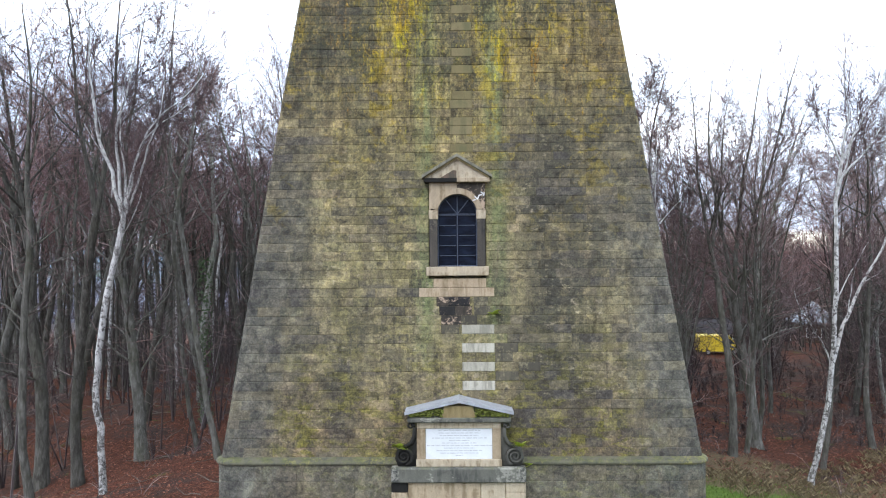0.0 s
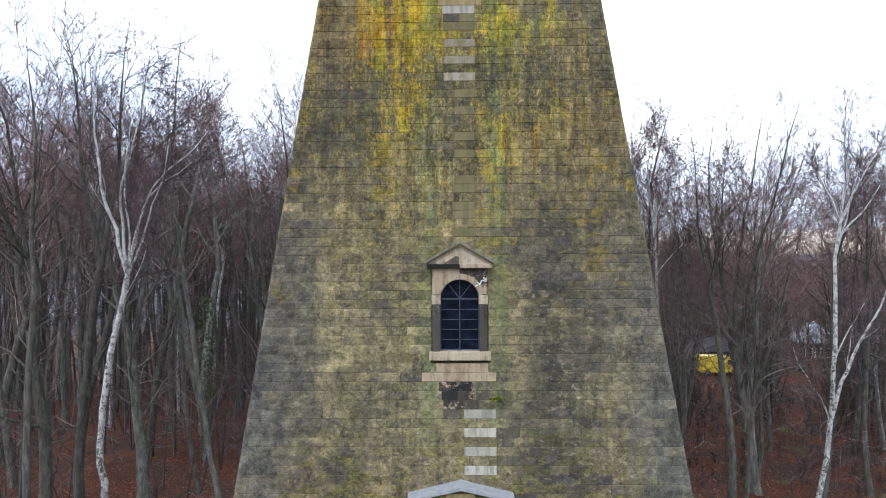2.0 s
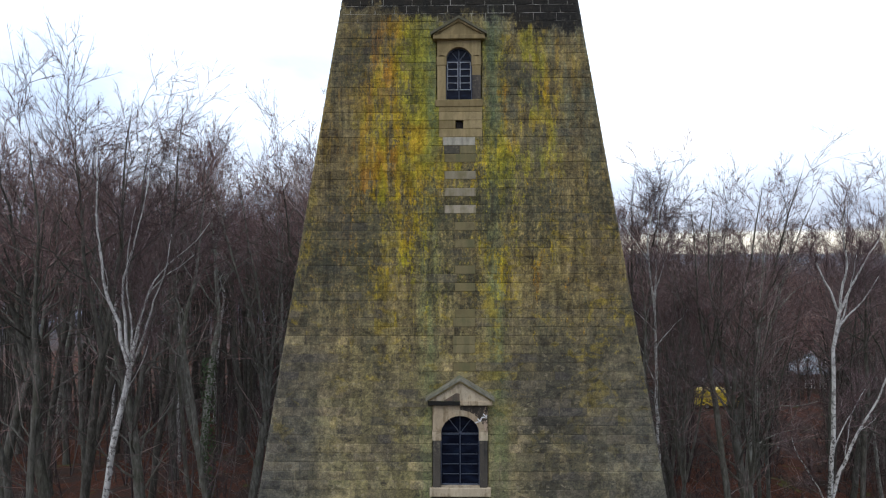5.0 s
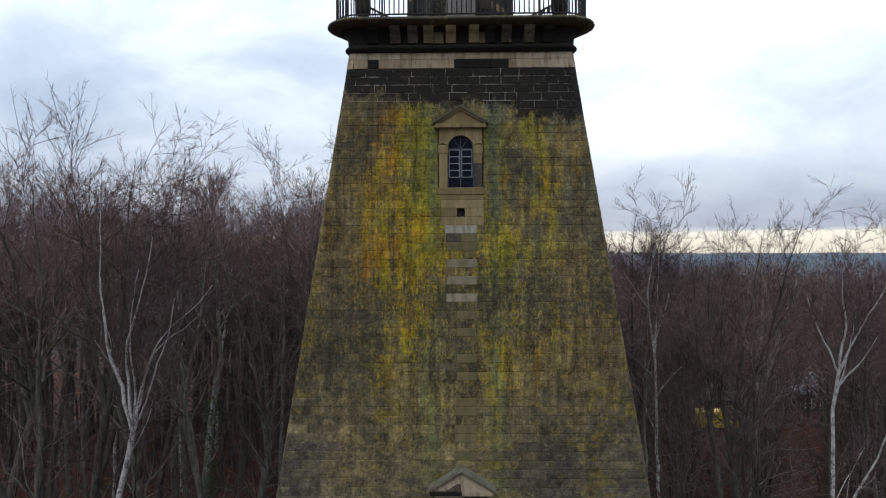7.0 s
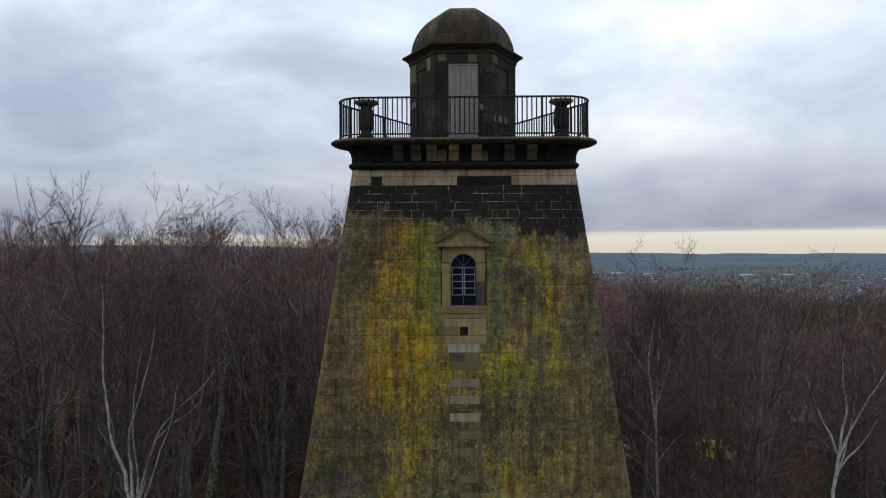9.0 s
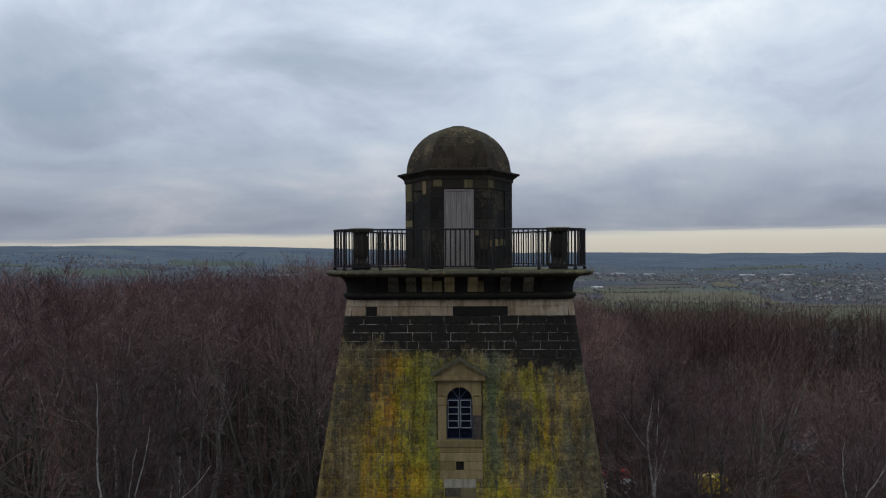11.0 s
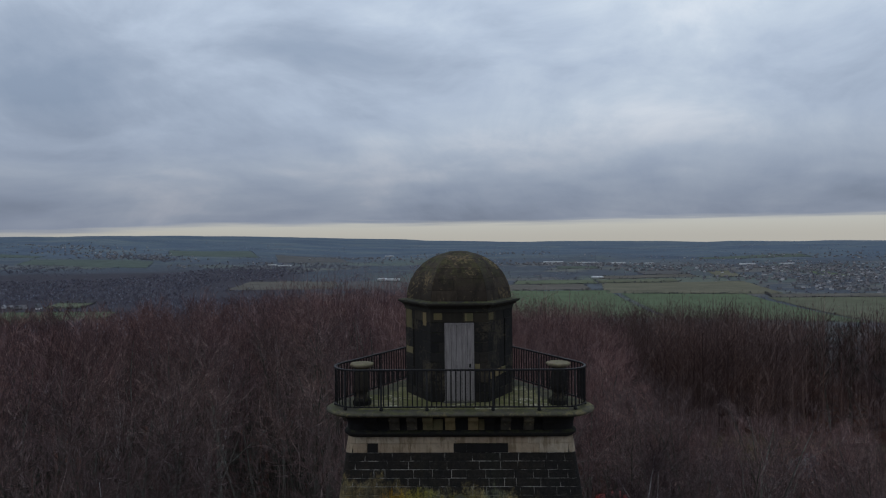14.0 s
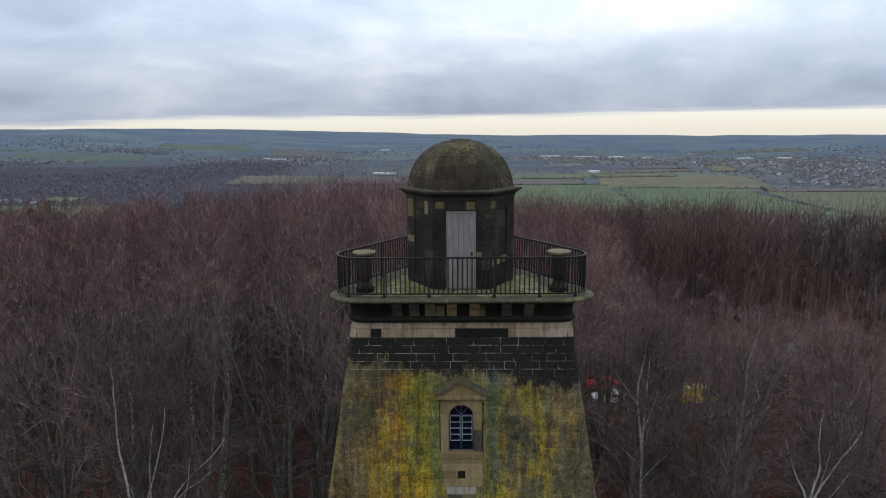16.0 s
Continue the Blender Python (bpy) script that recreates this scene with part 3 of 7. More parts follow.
# ---- the tower ----
TX = -0.06
BASE_Z, SHAFT_0, SHAFT_1 = -2.35, 1.23, 21.12
LEAN = 0.0872
RHO = 0.2
COURSES = 79
PITCH = (SHAFT_1 - SHAFT_0) / COURSES
rng = random.Random(11)


def reach(z):
    return 3.947 - LEAN * z


tower = thing("monument_tower", "tall three-sided tapering gritstone tower, lichen-stained, soot-black near its top", "tower", (TX, 0, 0))

shaft = Shape()
shaft.rings([tri_ring(reach(z) - 0.3, 0.12, z) for z in (BASE_Z, 8, 16, 22.3)], True, True, True)
part("inner_core", shaft, MORTAR, tower)

# openings on the front: u0, u1, z0, z1
OPEN = [(-0.82, 0.76, 6.1, 8.75), (-0.70, 0.66, 17.34, 19.3), (-0.13, 0.10, 16.56, 16.80)]
# stones that differ from the run: u0, u1, first course's height, material
SPECIAL = []
for zc in (3.15, 3.66, 4.17, 4.68):
    SPECIAL.append((0.07, 0.96, zc, REPAIR))
for zc in (14.27, 14.79, 15.30):
    SPECIAL.append((-0.46, 0.46, zc, AGED_REPAIR))
for zc in (9.55, 10.05, 10.30, 10.80, 11.3, 11.85, 12.4, 13.2, 13.7):
    SPECIAL.append((-0.16 if zc > 11 else -0.22, 0.42, zc, FAINT))
SPECIAL += [(-1.10, 0.97, 5.70, PALE), (-0.70, 0.75, 5.95, PALE), (-0.62, 0.66, 17.1, PALE_GREEN), (-0.62, 0.66, 16.88, PALE_GREEN), (-0.62, -0.13, 16.65, PALE_GREEN),
            (0.10, 0.66, 16.65, PALE_GREEN), (-0.62, 0.66, 16.4, PALE_GREEN), (-0.5, 0.45, 16.1, REPAIR), (-0.47, 0.0, 15.85, DUSK), (0.0, 0.46, 15.85, FAINT), (-0.46, 0.46, 15.6, FAINT)]
SPECIAL += [(-0.62, -0.3, 5.43, CHAR), (-0.3, 0.3, 5.43, CHAR), (-0.55, -0.1, 5.18, CHAR), (-0.1, 0.35, 5.18, CHAR), (0.4, 0.8, 5.43, DUSK), (0.4, 0.85, 5.18, DUSK),
            (-0.5, 0.05, 4.93, CHAR), (0.05, 0.5, 4.93, DUSK), (-0.5, 0.0, 4.68, DUSK), (0.97, 1.6, 4.17, DUSK), (0.97, 1.45, 3.9, DUSK), (1.6, 2.2, 3.66, DUSK), (0.97, 1.6, 3.4, DUSK)]


def cut(runs, a, b):
    out = []
    for p, q in runs:
        if b <= p or a >= q:
            out.append((p, q))
        else:
            if a - p > 0.06:
                out.append((p, a))
            if q - b > 0.06:
                out.append((b, q))
    return out


def split(p, q, r):
    """Stones along a run, of uneven lengths."""
    n_ = max(1, round((q - p) / r.uniform(0.56, 0.72)))
    w = [r.choice((0.6, 0.8, 1.0, 1.0, 1.25, 1.5)) for _ in range(n_)]
    s, out, at = sum(w), [], p
    for v in w:
        out.append((at, at + (q - p) * v / s))
        at = out[-1][1]
    return out


def stone_on(shape, u0, u1, z0, z1, proud, m, depth=0.06, rr=reach, gap=None):
    """One block in a leaning face: worn front edges, joints round it."""
    gap = gap or (0.0075 if 19.5 < z0 < 21.1 else 0.0035)
    u0, u1, z0, z1, e = u0 + gap, u1 - gap, z0 + gap, z1 - gap, 0.011

    def at(u, d, z):
        return m @ Vector((u, -(rr(z) + d), z))
    back = [at(u0, -depth, z0), at(u1, -depth, z0), at(u1, -depth, z1), at(u0, -depth, z1)]
    edge = [at(u0, proud - 0.008, z0), at(u1, proud - 0.008, z0), at(u1, proud - 0.008, z1), at(u0, proud - 0.008, z1)]
    front = [at(u0 + e, proud, z0 + e), at(u1 - e, proud, z0 + e), at(u1 - e, proud, z1 - e), at(u0 + e, proud, z1 - e)]
    k = len(shape.v)
    shape.v += [tuple(p) for p in back + edge + front]
    for i in range(4):
        j = (i + 1) % 4
        shape.f.append((k + i, k + j, k + 4 + j, k + 4 + i))
        shape.f.append((k + 4 + i, k + 4 + j, k + 8 + j, k + 8 + i))
    shape.f.append((k + 8, k + 9, k + 10, k + 11))


def corner_stone(shape, k, z0, z1, e0, e1, proud, rr=reach, rho=RHO, gap=0.004, depth=0.06):
    """A block that turns the rounded corner after face k, with a tail on each face."""
    z0, z1 = z0 + gap, z1 - gap
    mid = radians(-90 + 120 * k + 60)
    rows = []
    for z, d in ((z0, -depth), (z0, proud - 0.008), (z0 + 0.014, proud), (z1 - 0.014, proud), (z1, proud - 0.008), (z1, -depth)):
        r = rr(z)
        cx, cy = 2 * (r - rho) * math.cos(mid), 2 * (r - rho) * math.sin(mid)
        row = []
        for s in range(-1, 8):
            a = mid + radians(-60 + 120 * min(max(s, 0), 6) / 6)
            x, y = cx + (rho + d) * math.cos(a), cy + (rho + d) * math.sin(a)
            if s == -1:
                x, y = x + math.sin(a) * e0, y - math.cos(a) * e0
            if s == 7:
                x, y = x - math.sin(a) * e1, y + math.cos(a) * e1
            row.append((x, y, z))
        rows.append(row)
    shape.rings(rows, False)
    for s in (0, -1):
        pts = [rows[i][s] for i in (1, 2, 3, 4)] + [rows[5][s], rows[0][s]]
        shape.face(pts)


rest, mortar = Shape(), Shape()
singles, specials = [], []
for k in range(3):
    m = turned(k)
    for i in range(COURSES):
        z0, z1 = SHAFT_0 + i * PITCH, SHAFT_0 + (i + 1) * PITCH
        half = math.sqrt(3) * (reach((z0 + z1) / 2) - RHO)
        tail = (0.42, 0.16) if i % 2 else (0.16, 0.42)
        runs = [(-half + tail[1 - i % 2 * 0], half - tail[0])]
        joint = [(-half, half)]
        if k == 0:
            for u0, u1, a, b in OPEN:
                if a < z1 - 0.03 and b > z0 + 0.03:
                    runs, joint = cut(runs, u0, u1), cut(joint, u0, u1)
            for u0, u1, zc, mat in SPECIAL:
                if z0 <= zc < z1:
                    runs = cut(runs, u0, u1)
                    specials.append((u0, u1, z0, z1, mat))
        for p, q in joint:
            mortar.face([m @ Vector((u, -(reach(z) - 0.0095), z)) for u, z in ((p, z0), (q, z0), (q, z1), (p, z1))])
        for p, q in runs:
            for u0, u1 in split(p, q, rng):
                proud = rng.choice((0.0, 0.0, 0.003, 0.006, -0.004, 0.0)) + rng.uniform(-0.003, 0.003)
                if k == 0 and 6.0 < z0 < 10.3:
                    singles.append((u0, u1, z0, z1, proud))
                else:
                    stone_on(rest, u0, u1, z0, z1, proud, m)
        corner_stone(rest, k, z0, z1, tail[0], (0.16 if i % 2 else 0.42), rng.uniform(-0.003, 0.004))
# the three tails follow one another round the plan: each face starts with the tail of the corner before it
for k in range(3):
    mid = radians(-90 + 120 * k + 60)
    for i in range(COURSES):
        z0, z1 = SHAFT_0 + i * PITCH, SHAFT_0 + (i + 1) * PITCH
        rows = []
        for z in (z0, z1):
            r = reach(z) - 0.014
            rows.append([(2 * (r - RHO) * math.cos(mid) + RHO * math.cos(mid + radians(-60 + 20 * s)), 2 * (r - RHO) * math.sin(mid) + RHO * math.sin(mid + radians(-60 + 20 * s)), z) for s in range(7)])
        mortar.rings(rows, False)
wall = part("shaft_wall", mortar, MORTAR, tower, "dark mortar bed behind the coursed stones")
part("coursed_masonry", rest, STONE, tower, "coursed gritstone blocks with green algae and yellow lichen", kind="stuff")

# plinth
plinth = Shape()
prof = [(4.03, BASE_Z), (4.03, 1.10), (4.05, 1.12), (4.05, 1.17), (3.98, 1.215), (3.80, 1.24)]
plinth.rings([tri_ring(r - 0.012, 0.48, z) for r, z in prof], True, True, True)
ledge = Shape()
ledge.rings([tri_ring(r, 0.5 - (4.05 - r), z, 8) for r, z in ((4.0, 1.08), (4.06, 1.09), (4.075, 1.13), (4.06, 1.17), (3.98, 1.212), (3.82, 1.25))], True)
part("plinth_core", plinth, MORTAR, tower)
part("plinth_ledge", ledge, LEDGE, tower, "moss-green weathered ledge on top of the plinth")


def plinth_reach(_):
    return 4.03


pl = Shape()
for k in range(3):
    m = turned(k)
    half = math.sqrt(3) * (4.03 - 0.5)
    for i in range(8):
        z0, z1 = BASE_Z + i * (1.08 - BASE_Z) / 8, BASE_Z + (i + 1) * (1.08 - BASE_Z) / 8
        e = 0.35 if i % 2 else 0.12
        for u0, u1 in split(-half + 0.47 - e, half - e, rng):
            stone_on(pl, u0, u1, z0, z1, rng.uniform(-0.004, 0.005), m, rr=plinth_reach)
        corner_stone(pl, k, z0, z1, e, 0.47 - e, 0.0, plinth_reach, 0.5)
part("plinth_masonry", pl, STONE, tower, "large blackened blocks of the plinth", kind="stuff")

# cornice: pale band, dark mouldings, brackets, rounded rim
for k in range(3):
    m = turned(k)
    half = math.sqrt(3) * (reach(21.35) - RHO)
    us = [-half, -2.83, -2.5, -1.5, -0.2, 0.2, 0.9, 1.45, 2.4, half]
    for row, (z0, z1) in enumerate(((21.12, 21.40), (21.40, 21.62))):
        for a, b in zip(us[:-1], us[1:]):
            dark = row == 0 and (a == -2.83 or a in (-0.2, 0.2, 0.9))
            one = Shape()
            off = 0.0 if row == 0 else 0.35
            stone_on(one, max(a - off, -half), b - off if b < half else half, z0, z1, 0.012, m, 0.1)
            part("band_stone", one, SOOT if dark else PALE, tower)
        band = Shape()
        corner_stone(band, k, z0, z1, 0.0, 0.0, 0.012)
        part("band_corner", band, PALE, tower)


def ring_of(r, z, seg=10):
    return tri_ring(r, max(r - 1.78, 0.05), z, seg)


mould = Shape()
mould.rings([ring_of(r, z) for r, z in ((2.0, 21.60), (2.16, 21.62), (2.20, 21.66), (2.25, 21.70), (2.26, 21.75), (2.23, 21.80), (2.16, 21.83), (2.17, 22.0), (2.2, 22.12), (2.28, 22.24), (2.40, 22.31))], True)
part("cornice_frieze", mould, SOOT, tower, "soot-black frieze and lower moulding")
rim = Shape()
rim.rings([ring_of(r, z, 14) for r, z in ((2.36, 22.30), (2.56, 22.315), (2.66, 22.335), (2.70, 22.36), (2.75, 22.375), (2.79, 22.40), (2.80, 22.43), (2.785, 22.465), (2.74, 22.49), (2.66, 22.5), (2.4, 22.503), (0.6, 22.503))], True)
part("cornice_rim", rim, RIM_STONE, tower, "rounded dark stone rim, mossy on top", smooth=True)
for k in range(3):
    for u, mat in ((-2.66, SOOT), (-1.98, DUSK), (-1.45, DUSK), (-0.97, FAINT), (-0.30, PALE_GREEN), (0.39, PALE_GREEN), (0.88, SOOT), (1.37, DUSK), (2.05, DUSK), (2.62, SOOT)):
        b = Shape()
        poly = [(-2.16, 21.84), (-2.26, 21.85), (-2.30, 21.95), (-2.38, 22.08), (-2.50, 22.18), (-2.54, 22.30), (-2.16, 22.30)]
        rs = [[turned(k) @ Vector((u + s, y, z)) for y, z in poly] for s in (-0.15, -0.14, 0.14, 0.15)]
        b.rings(rs, True, True, True)
        part("bracket", b, mat, tower)
        if k == 0 and u in (-0.97, 0.39):
            fill = Shape()
            fill.box(u + 0.16, u + 0.45, -2.24, -2.15, 21.84, 22.2)
            part("frieze_block", fill, FAINT, tower)


# windows
def arch(cx, hw, z, n_=14):
    return [(cx + hw * math.cos(math.pi * i / n_), z + hw * math.sin(math.pi * i / n_)) for i in range(n_ + 1)]


def window(cx, hw, z0, zs, ztop, jamb, y, yw, mats, pale_sash, zped, hped, apex, sill):
    """Round-headed window in a vertical stone case with a pediment; y: front of the case, yw: the glass."""
    w = new("window")
    w.parent = tower
    tagged(w, "round-headed window in a pedimented stone case")
    jl, jr, ar, sl, sr, key = mats
    out, back = hw + jamb, yw + 0.12
    imp = 0.27
    for sgn, mat in ((-1, jl), (1, jr)):
        s = Shape()
        a, b = sorted((cx + sgn * hw, cx + sgn * out))
        s.box(a, b, y, back, z0, zs - imp * 0.55, 0.01)
        part("jamb", s, mat, w)
        s = Shape()
        a, b = sorted((cx + sgn * (hw - 0.02), cx + sgn * (out + 0.015)))
        s.box(a, b, y - 0.012, back, zs - imp * 0.55, zs + imp * 0.4, 0.01)
        part("impost", s, key, w, "pale impost block")
    zs2 = zs + imp * 0.4
    ring_w = min(0.16, jamb)
    start = math.asin(min(1, (zs2 - zs) / hw))
    pts = [start + (math.pi - 2 * start) * i / 14 for i in range(15)]
    for i0, i1, mat in ((0, 6, ar), (6, 8, key), (8, 14, ar)):
        s = Shape()
        inner = [(cx + hw * math.cos(pts[i]), zs + hw * math.sin(pts[i])) for i in range(i0, i1 + 1)]
        outer = [(cx + (hw + ring_w) * math.cos(pts[i]), zs + (hw + ring_w) * math.sin(pts[i])) for i in range(i0, i1 + 1)]
        s.prism(outer + inner[::-1], y - (0.012 if mat is key and i0 == 6 else 0.004), back)
        part("voussoir", s, mat, w)
    for sgn, mat in ((1, sr), (-1, sl)):
        s = Shape()
        rim_ = [(cx + sgn * (hw + ring_w) * math.cos(pts[i]), zs + (hw + ring_w) * math.sin(pts[i])) for i in range(8)]
        poly = [(cx + sgn * out, zs2), (cx + sgn * out, ztop), (cx, ztop)] + [(px_, min(pz_, ztop - 0.002)) for px_, pz_ in rim_[::-1]]
        if sgn < 0:
            poly = poly[::-1]
        s.prism(poly, y, back)
        part("spandrel", s, mat, w)
    # sill
    s = Shape()
    s.box(cx - sill[0], cx + sill[0], y - 0.05, back, sill[1], z0, 0.015)
    part("sill", s, PALE if not pale_sash else PALE_GREEN, w, "projecting stone sill")
    # glass
    s = Shape()
    s.prism([(cx - hw, z0), (cx + hw, z0)] + arch(cx, hw, zs), yw, yw + 0.02)
    part("pane", s, GLASS, w, "dark window glass")
    # glazing bars
    fr = Shape()
    t = 0.026
    head = arch(cx, hw - t / 2, zs, 18)
    fr.tube([(cx + hw - t / 2, yw - 0.02, z0)] + [(a, yw - 0.02, b) for a, b in head] + [(cx - hw + t / 2, yw - 0.02, z0)], [t * 0.75] * 21, 4)
    fr.box(cx - t / 2, cx + t / 2, yw - 0.04, yw - 0.002, z0, zs + hw - 0.01, 0.005)
    fr.box(cx - hw, cx + hw, yw - 0.035, yw - 0.002, zs - t / 2, zs + t / 2, 0.005)
    fr.box(cx - hw, cx + hw, yw - 0.035, yw - 0.002, z0, z0 + t, 0.005)
    for a in (52, 128):
        d = Vector((math.cos(radians(a)), 0, math.sin(radians(a))))
        fr.tube([Vector((cx, yw - 0.02, zs)), Vector((cx, yw - 0.02, zs)) + d * (hw - 0.02)], [0.014, 0.014], 4)
    part("frame", fr, FRAME_DARK, w, "dark iron window frame with a fanlight")
    rows_ = 4 if pale_sash else 5
    lo = z0 + (0.33 if pale_sash else t)
    for sgn in (-1, 1):
        a, b = sorted((cx + sgn * 0.035, cx + sgn * (hw - 0.05)))
        bt = 0.0085 if pale_sash else 0.009
        for i in range(rows_ + 1):
            s = Shape()
            zz = lo + (zs - 0.03 - lo) * i / rows_
            s.box(a, b, yw - 0.03, yw - 0.003, zz - bt, zz + bt, 0.003)
            part("glazing_bar", s, FRAME_PALE if pale_sash else FRAME_DARK, w)
        if pale_sash:
            for xx in (a, b):
                s = Shape()
                s.box(xx - bt, xx + bt, yw - 0.034, yw - 0.003, lo, zs - 0.03, 0.003)
                part("sash_stile", s, FRAME_PALE, w)
    # pediment
    yp = y - 0.16
    s = Shape()
    s.box(cx - hped + 0.06, cx - 0.0, yp + 0.04, back, ztop, zped, 0.012)
    part("cornice_left", s, SOOT if not pale_sash else PALE_GREEN, w)
    s = Shape()
    s.box(cx + 0.004, cx + hped - 0.06, yp + 0.04, back, ztop, zped, 0.012)
    part("cornice_right", s, PALE if not pale_sash else PALE_GREEN, w)
    th = 0.13
    s = Shape()
    s.prism([(cx - hped + 0.1, zped + 0.002), (cx + hped - 0.1, zped + 0.002), (cx, apex - th)], yp + 0.11, back)
    part("tympanum", s, PALE if not pale_sash else PALE_GREEN, w)
    if not pale_sash:
        s = Shape()
        s.prism([(cx - 0.46, zped + 0.004), (cx - 0.01, zped + 0.004), (cx - 0.01, zped + 0.2), (cx - 0.1, zped + 0.22)], yp + 0.104, yp + 0.13)
        part("tympanum_block", s, plain_stone("brown_stained_stone", ((0, (0.16, 0.11, 0.08)), (1, (0.2, 0.14, 0.1))), dirty=0.8), w)
    for sgn in (-1, 1):
        for t0, t1, yy, mat, nm in ((0.0, th * 0.62, yp, PEDIMENT if not pale_sash else LEDGE, "raking_cornice"), (-th * 0.5, 0.002, yp + 0.05, PALE_GREEN if not pale_sash else PALE_GREEN, "raking_bed")):
            s = Shape()
            poly = [(cx + sgn * hped, zped + t0 + 0.05 * 0), (cx + sgn * hped, zped + t1), (cx, apex - th * 0.62 + t1), (cx, apex - th * 0.62 + t0)]
            if t0 < 0:
                poly = [(cx + sgn * (hped - 0.1), zped + 0.003), (cx + sgn * (hped - 0.07), zped + t1 + 0.02), (cx, apex - th * 0.62 + t1), (cx, apex - th * 0.62 + t0)]
            if sgn < 0:
                poly = poly[::-1]
            poly = poly[::-1]
            s.prism(poly, yy, back)
            part(nm, s, mat, w)
    return w


def win_lower():
    w = window(-0.03, 0.55, 6.34, 7.80, 8.66, 0.22, -3.43, -3.17, (DARK_JAMB, DARK_JAMB, PALE, PALE, CHAR, PALE), False, 8.78, 0.96, 9.44, (0.86, 6.09))
    # sprayed tag, as plain strokes
    s = Shape()
    for i, (x, z, a, l) in enumerate(((0.44, 8.17, 20, 0.10), (0.50, 8.23, -50, 0.12), (0.56, 8.26, 70, 0.11), (0.62, 8.31, 10, 0.09), (0.67, 8.36, -40, 0.13), (0.71, 8.33, 75, 0.10))):
        m = pose(x, -3.437, z, 0, -a, 0)
        s.box(-l / 2, l / 2, -0.001, 0.001, -0.016, 0.016, 0.0004, m)
    part("sprayed_mark", s, GRAFFITI, w, "white sprayed marks on black stone")
    return w


win_lower()
window(-0.02, 0.39, 17.46, 18.64, 19.24, 0.26, -2.42, -2.26, (PALE_GREEN, PALE_GREEN, PALE_GREEN, PALE_GREEN, PALE_GREEN, PALE_GREEN), True, 19.36, 0.83, 19.92, (0.71, 17.25))
s = Shape()
s.box(0.37, 0.63, -2.424, -2.3, 17.48, 18.2, 0.008)
part("dark_jamb_block", s, DARK_JAMB, tower)
s = Shape()
s.box(-0.13, 0.10, -2.33, -2.2, 16.55, 16.82, 0.01)
part("vent_hole", s, DARK_JAMB, tower, "small square vent, dark inside")

# inscription case over the entrance
case = new("inscription_case")
case.parent = tower
tagged(case, "stone inscription case with scrolls, lead-capped pediment and white tablet")
CX, YP = -0.03, -4.03


def piece(name, mat, fn, label="", smooth=False):
    s = Shape()
    fn(s)
    return part(name, s, mat, case, label, smooth)


piece("base_slab", SLAB, lambda s: s.box(CX - 1.80, CX + 1.74, YP - 0.30, -3.7, 0.70, 1.09, 0.03), "dark weathered base slab")
piece("frame_top", PALE, lambda s: s.box(CX - 1.12, CX + 1.10, YP - 0.16, -3.6, 2.09, 2.27, 0.012))
piece("frame_bottom", PALE, lambda s: s.box(CX - 1.14, CX + 1.12, YP - 0.18, -3.7, 1.09, 1.28, 0.012))
piece("frame_side", PALE, lambda s: s.box(CX - 1.12, CX - 0.89, YP - 0.16, -3.7, 1.28, 2.09, 0.012))
piece("frame_side", PALE, lambda s: s.box(CX + 0.87, CX + 1.10, YP - 0.16, -3.7, 1.28, 2.09, 0.012))
piece("tablet", MARBLE, lambda s: s.box(CX - 0.89, CX + 0.87, YP - 0.12, -3.75, 1.28, 2.09, 0.004), "white marble tablet")


def letters(s):
    r = random.Random(5)
    for i, w in enumerate((0.56, 0.55, 0.52, 0.72, 0.27, 0.45, 0.86, 0.40, 0.6, 0.5, 0.1)):
        z = 2.03 - i * 0.066
        x = -w
        while x < w:
            l = r.uniform(0.05, 0.16)
            s.box(CX + x, CX + min(x + l, w), YP - 0.1225, YP - 0.119, z - 0.012, z + 0.012, 0.001)
            x += l + 0.025


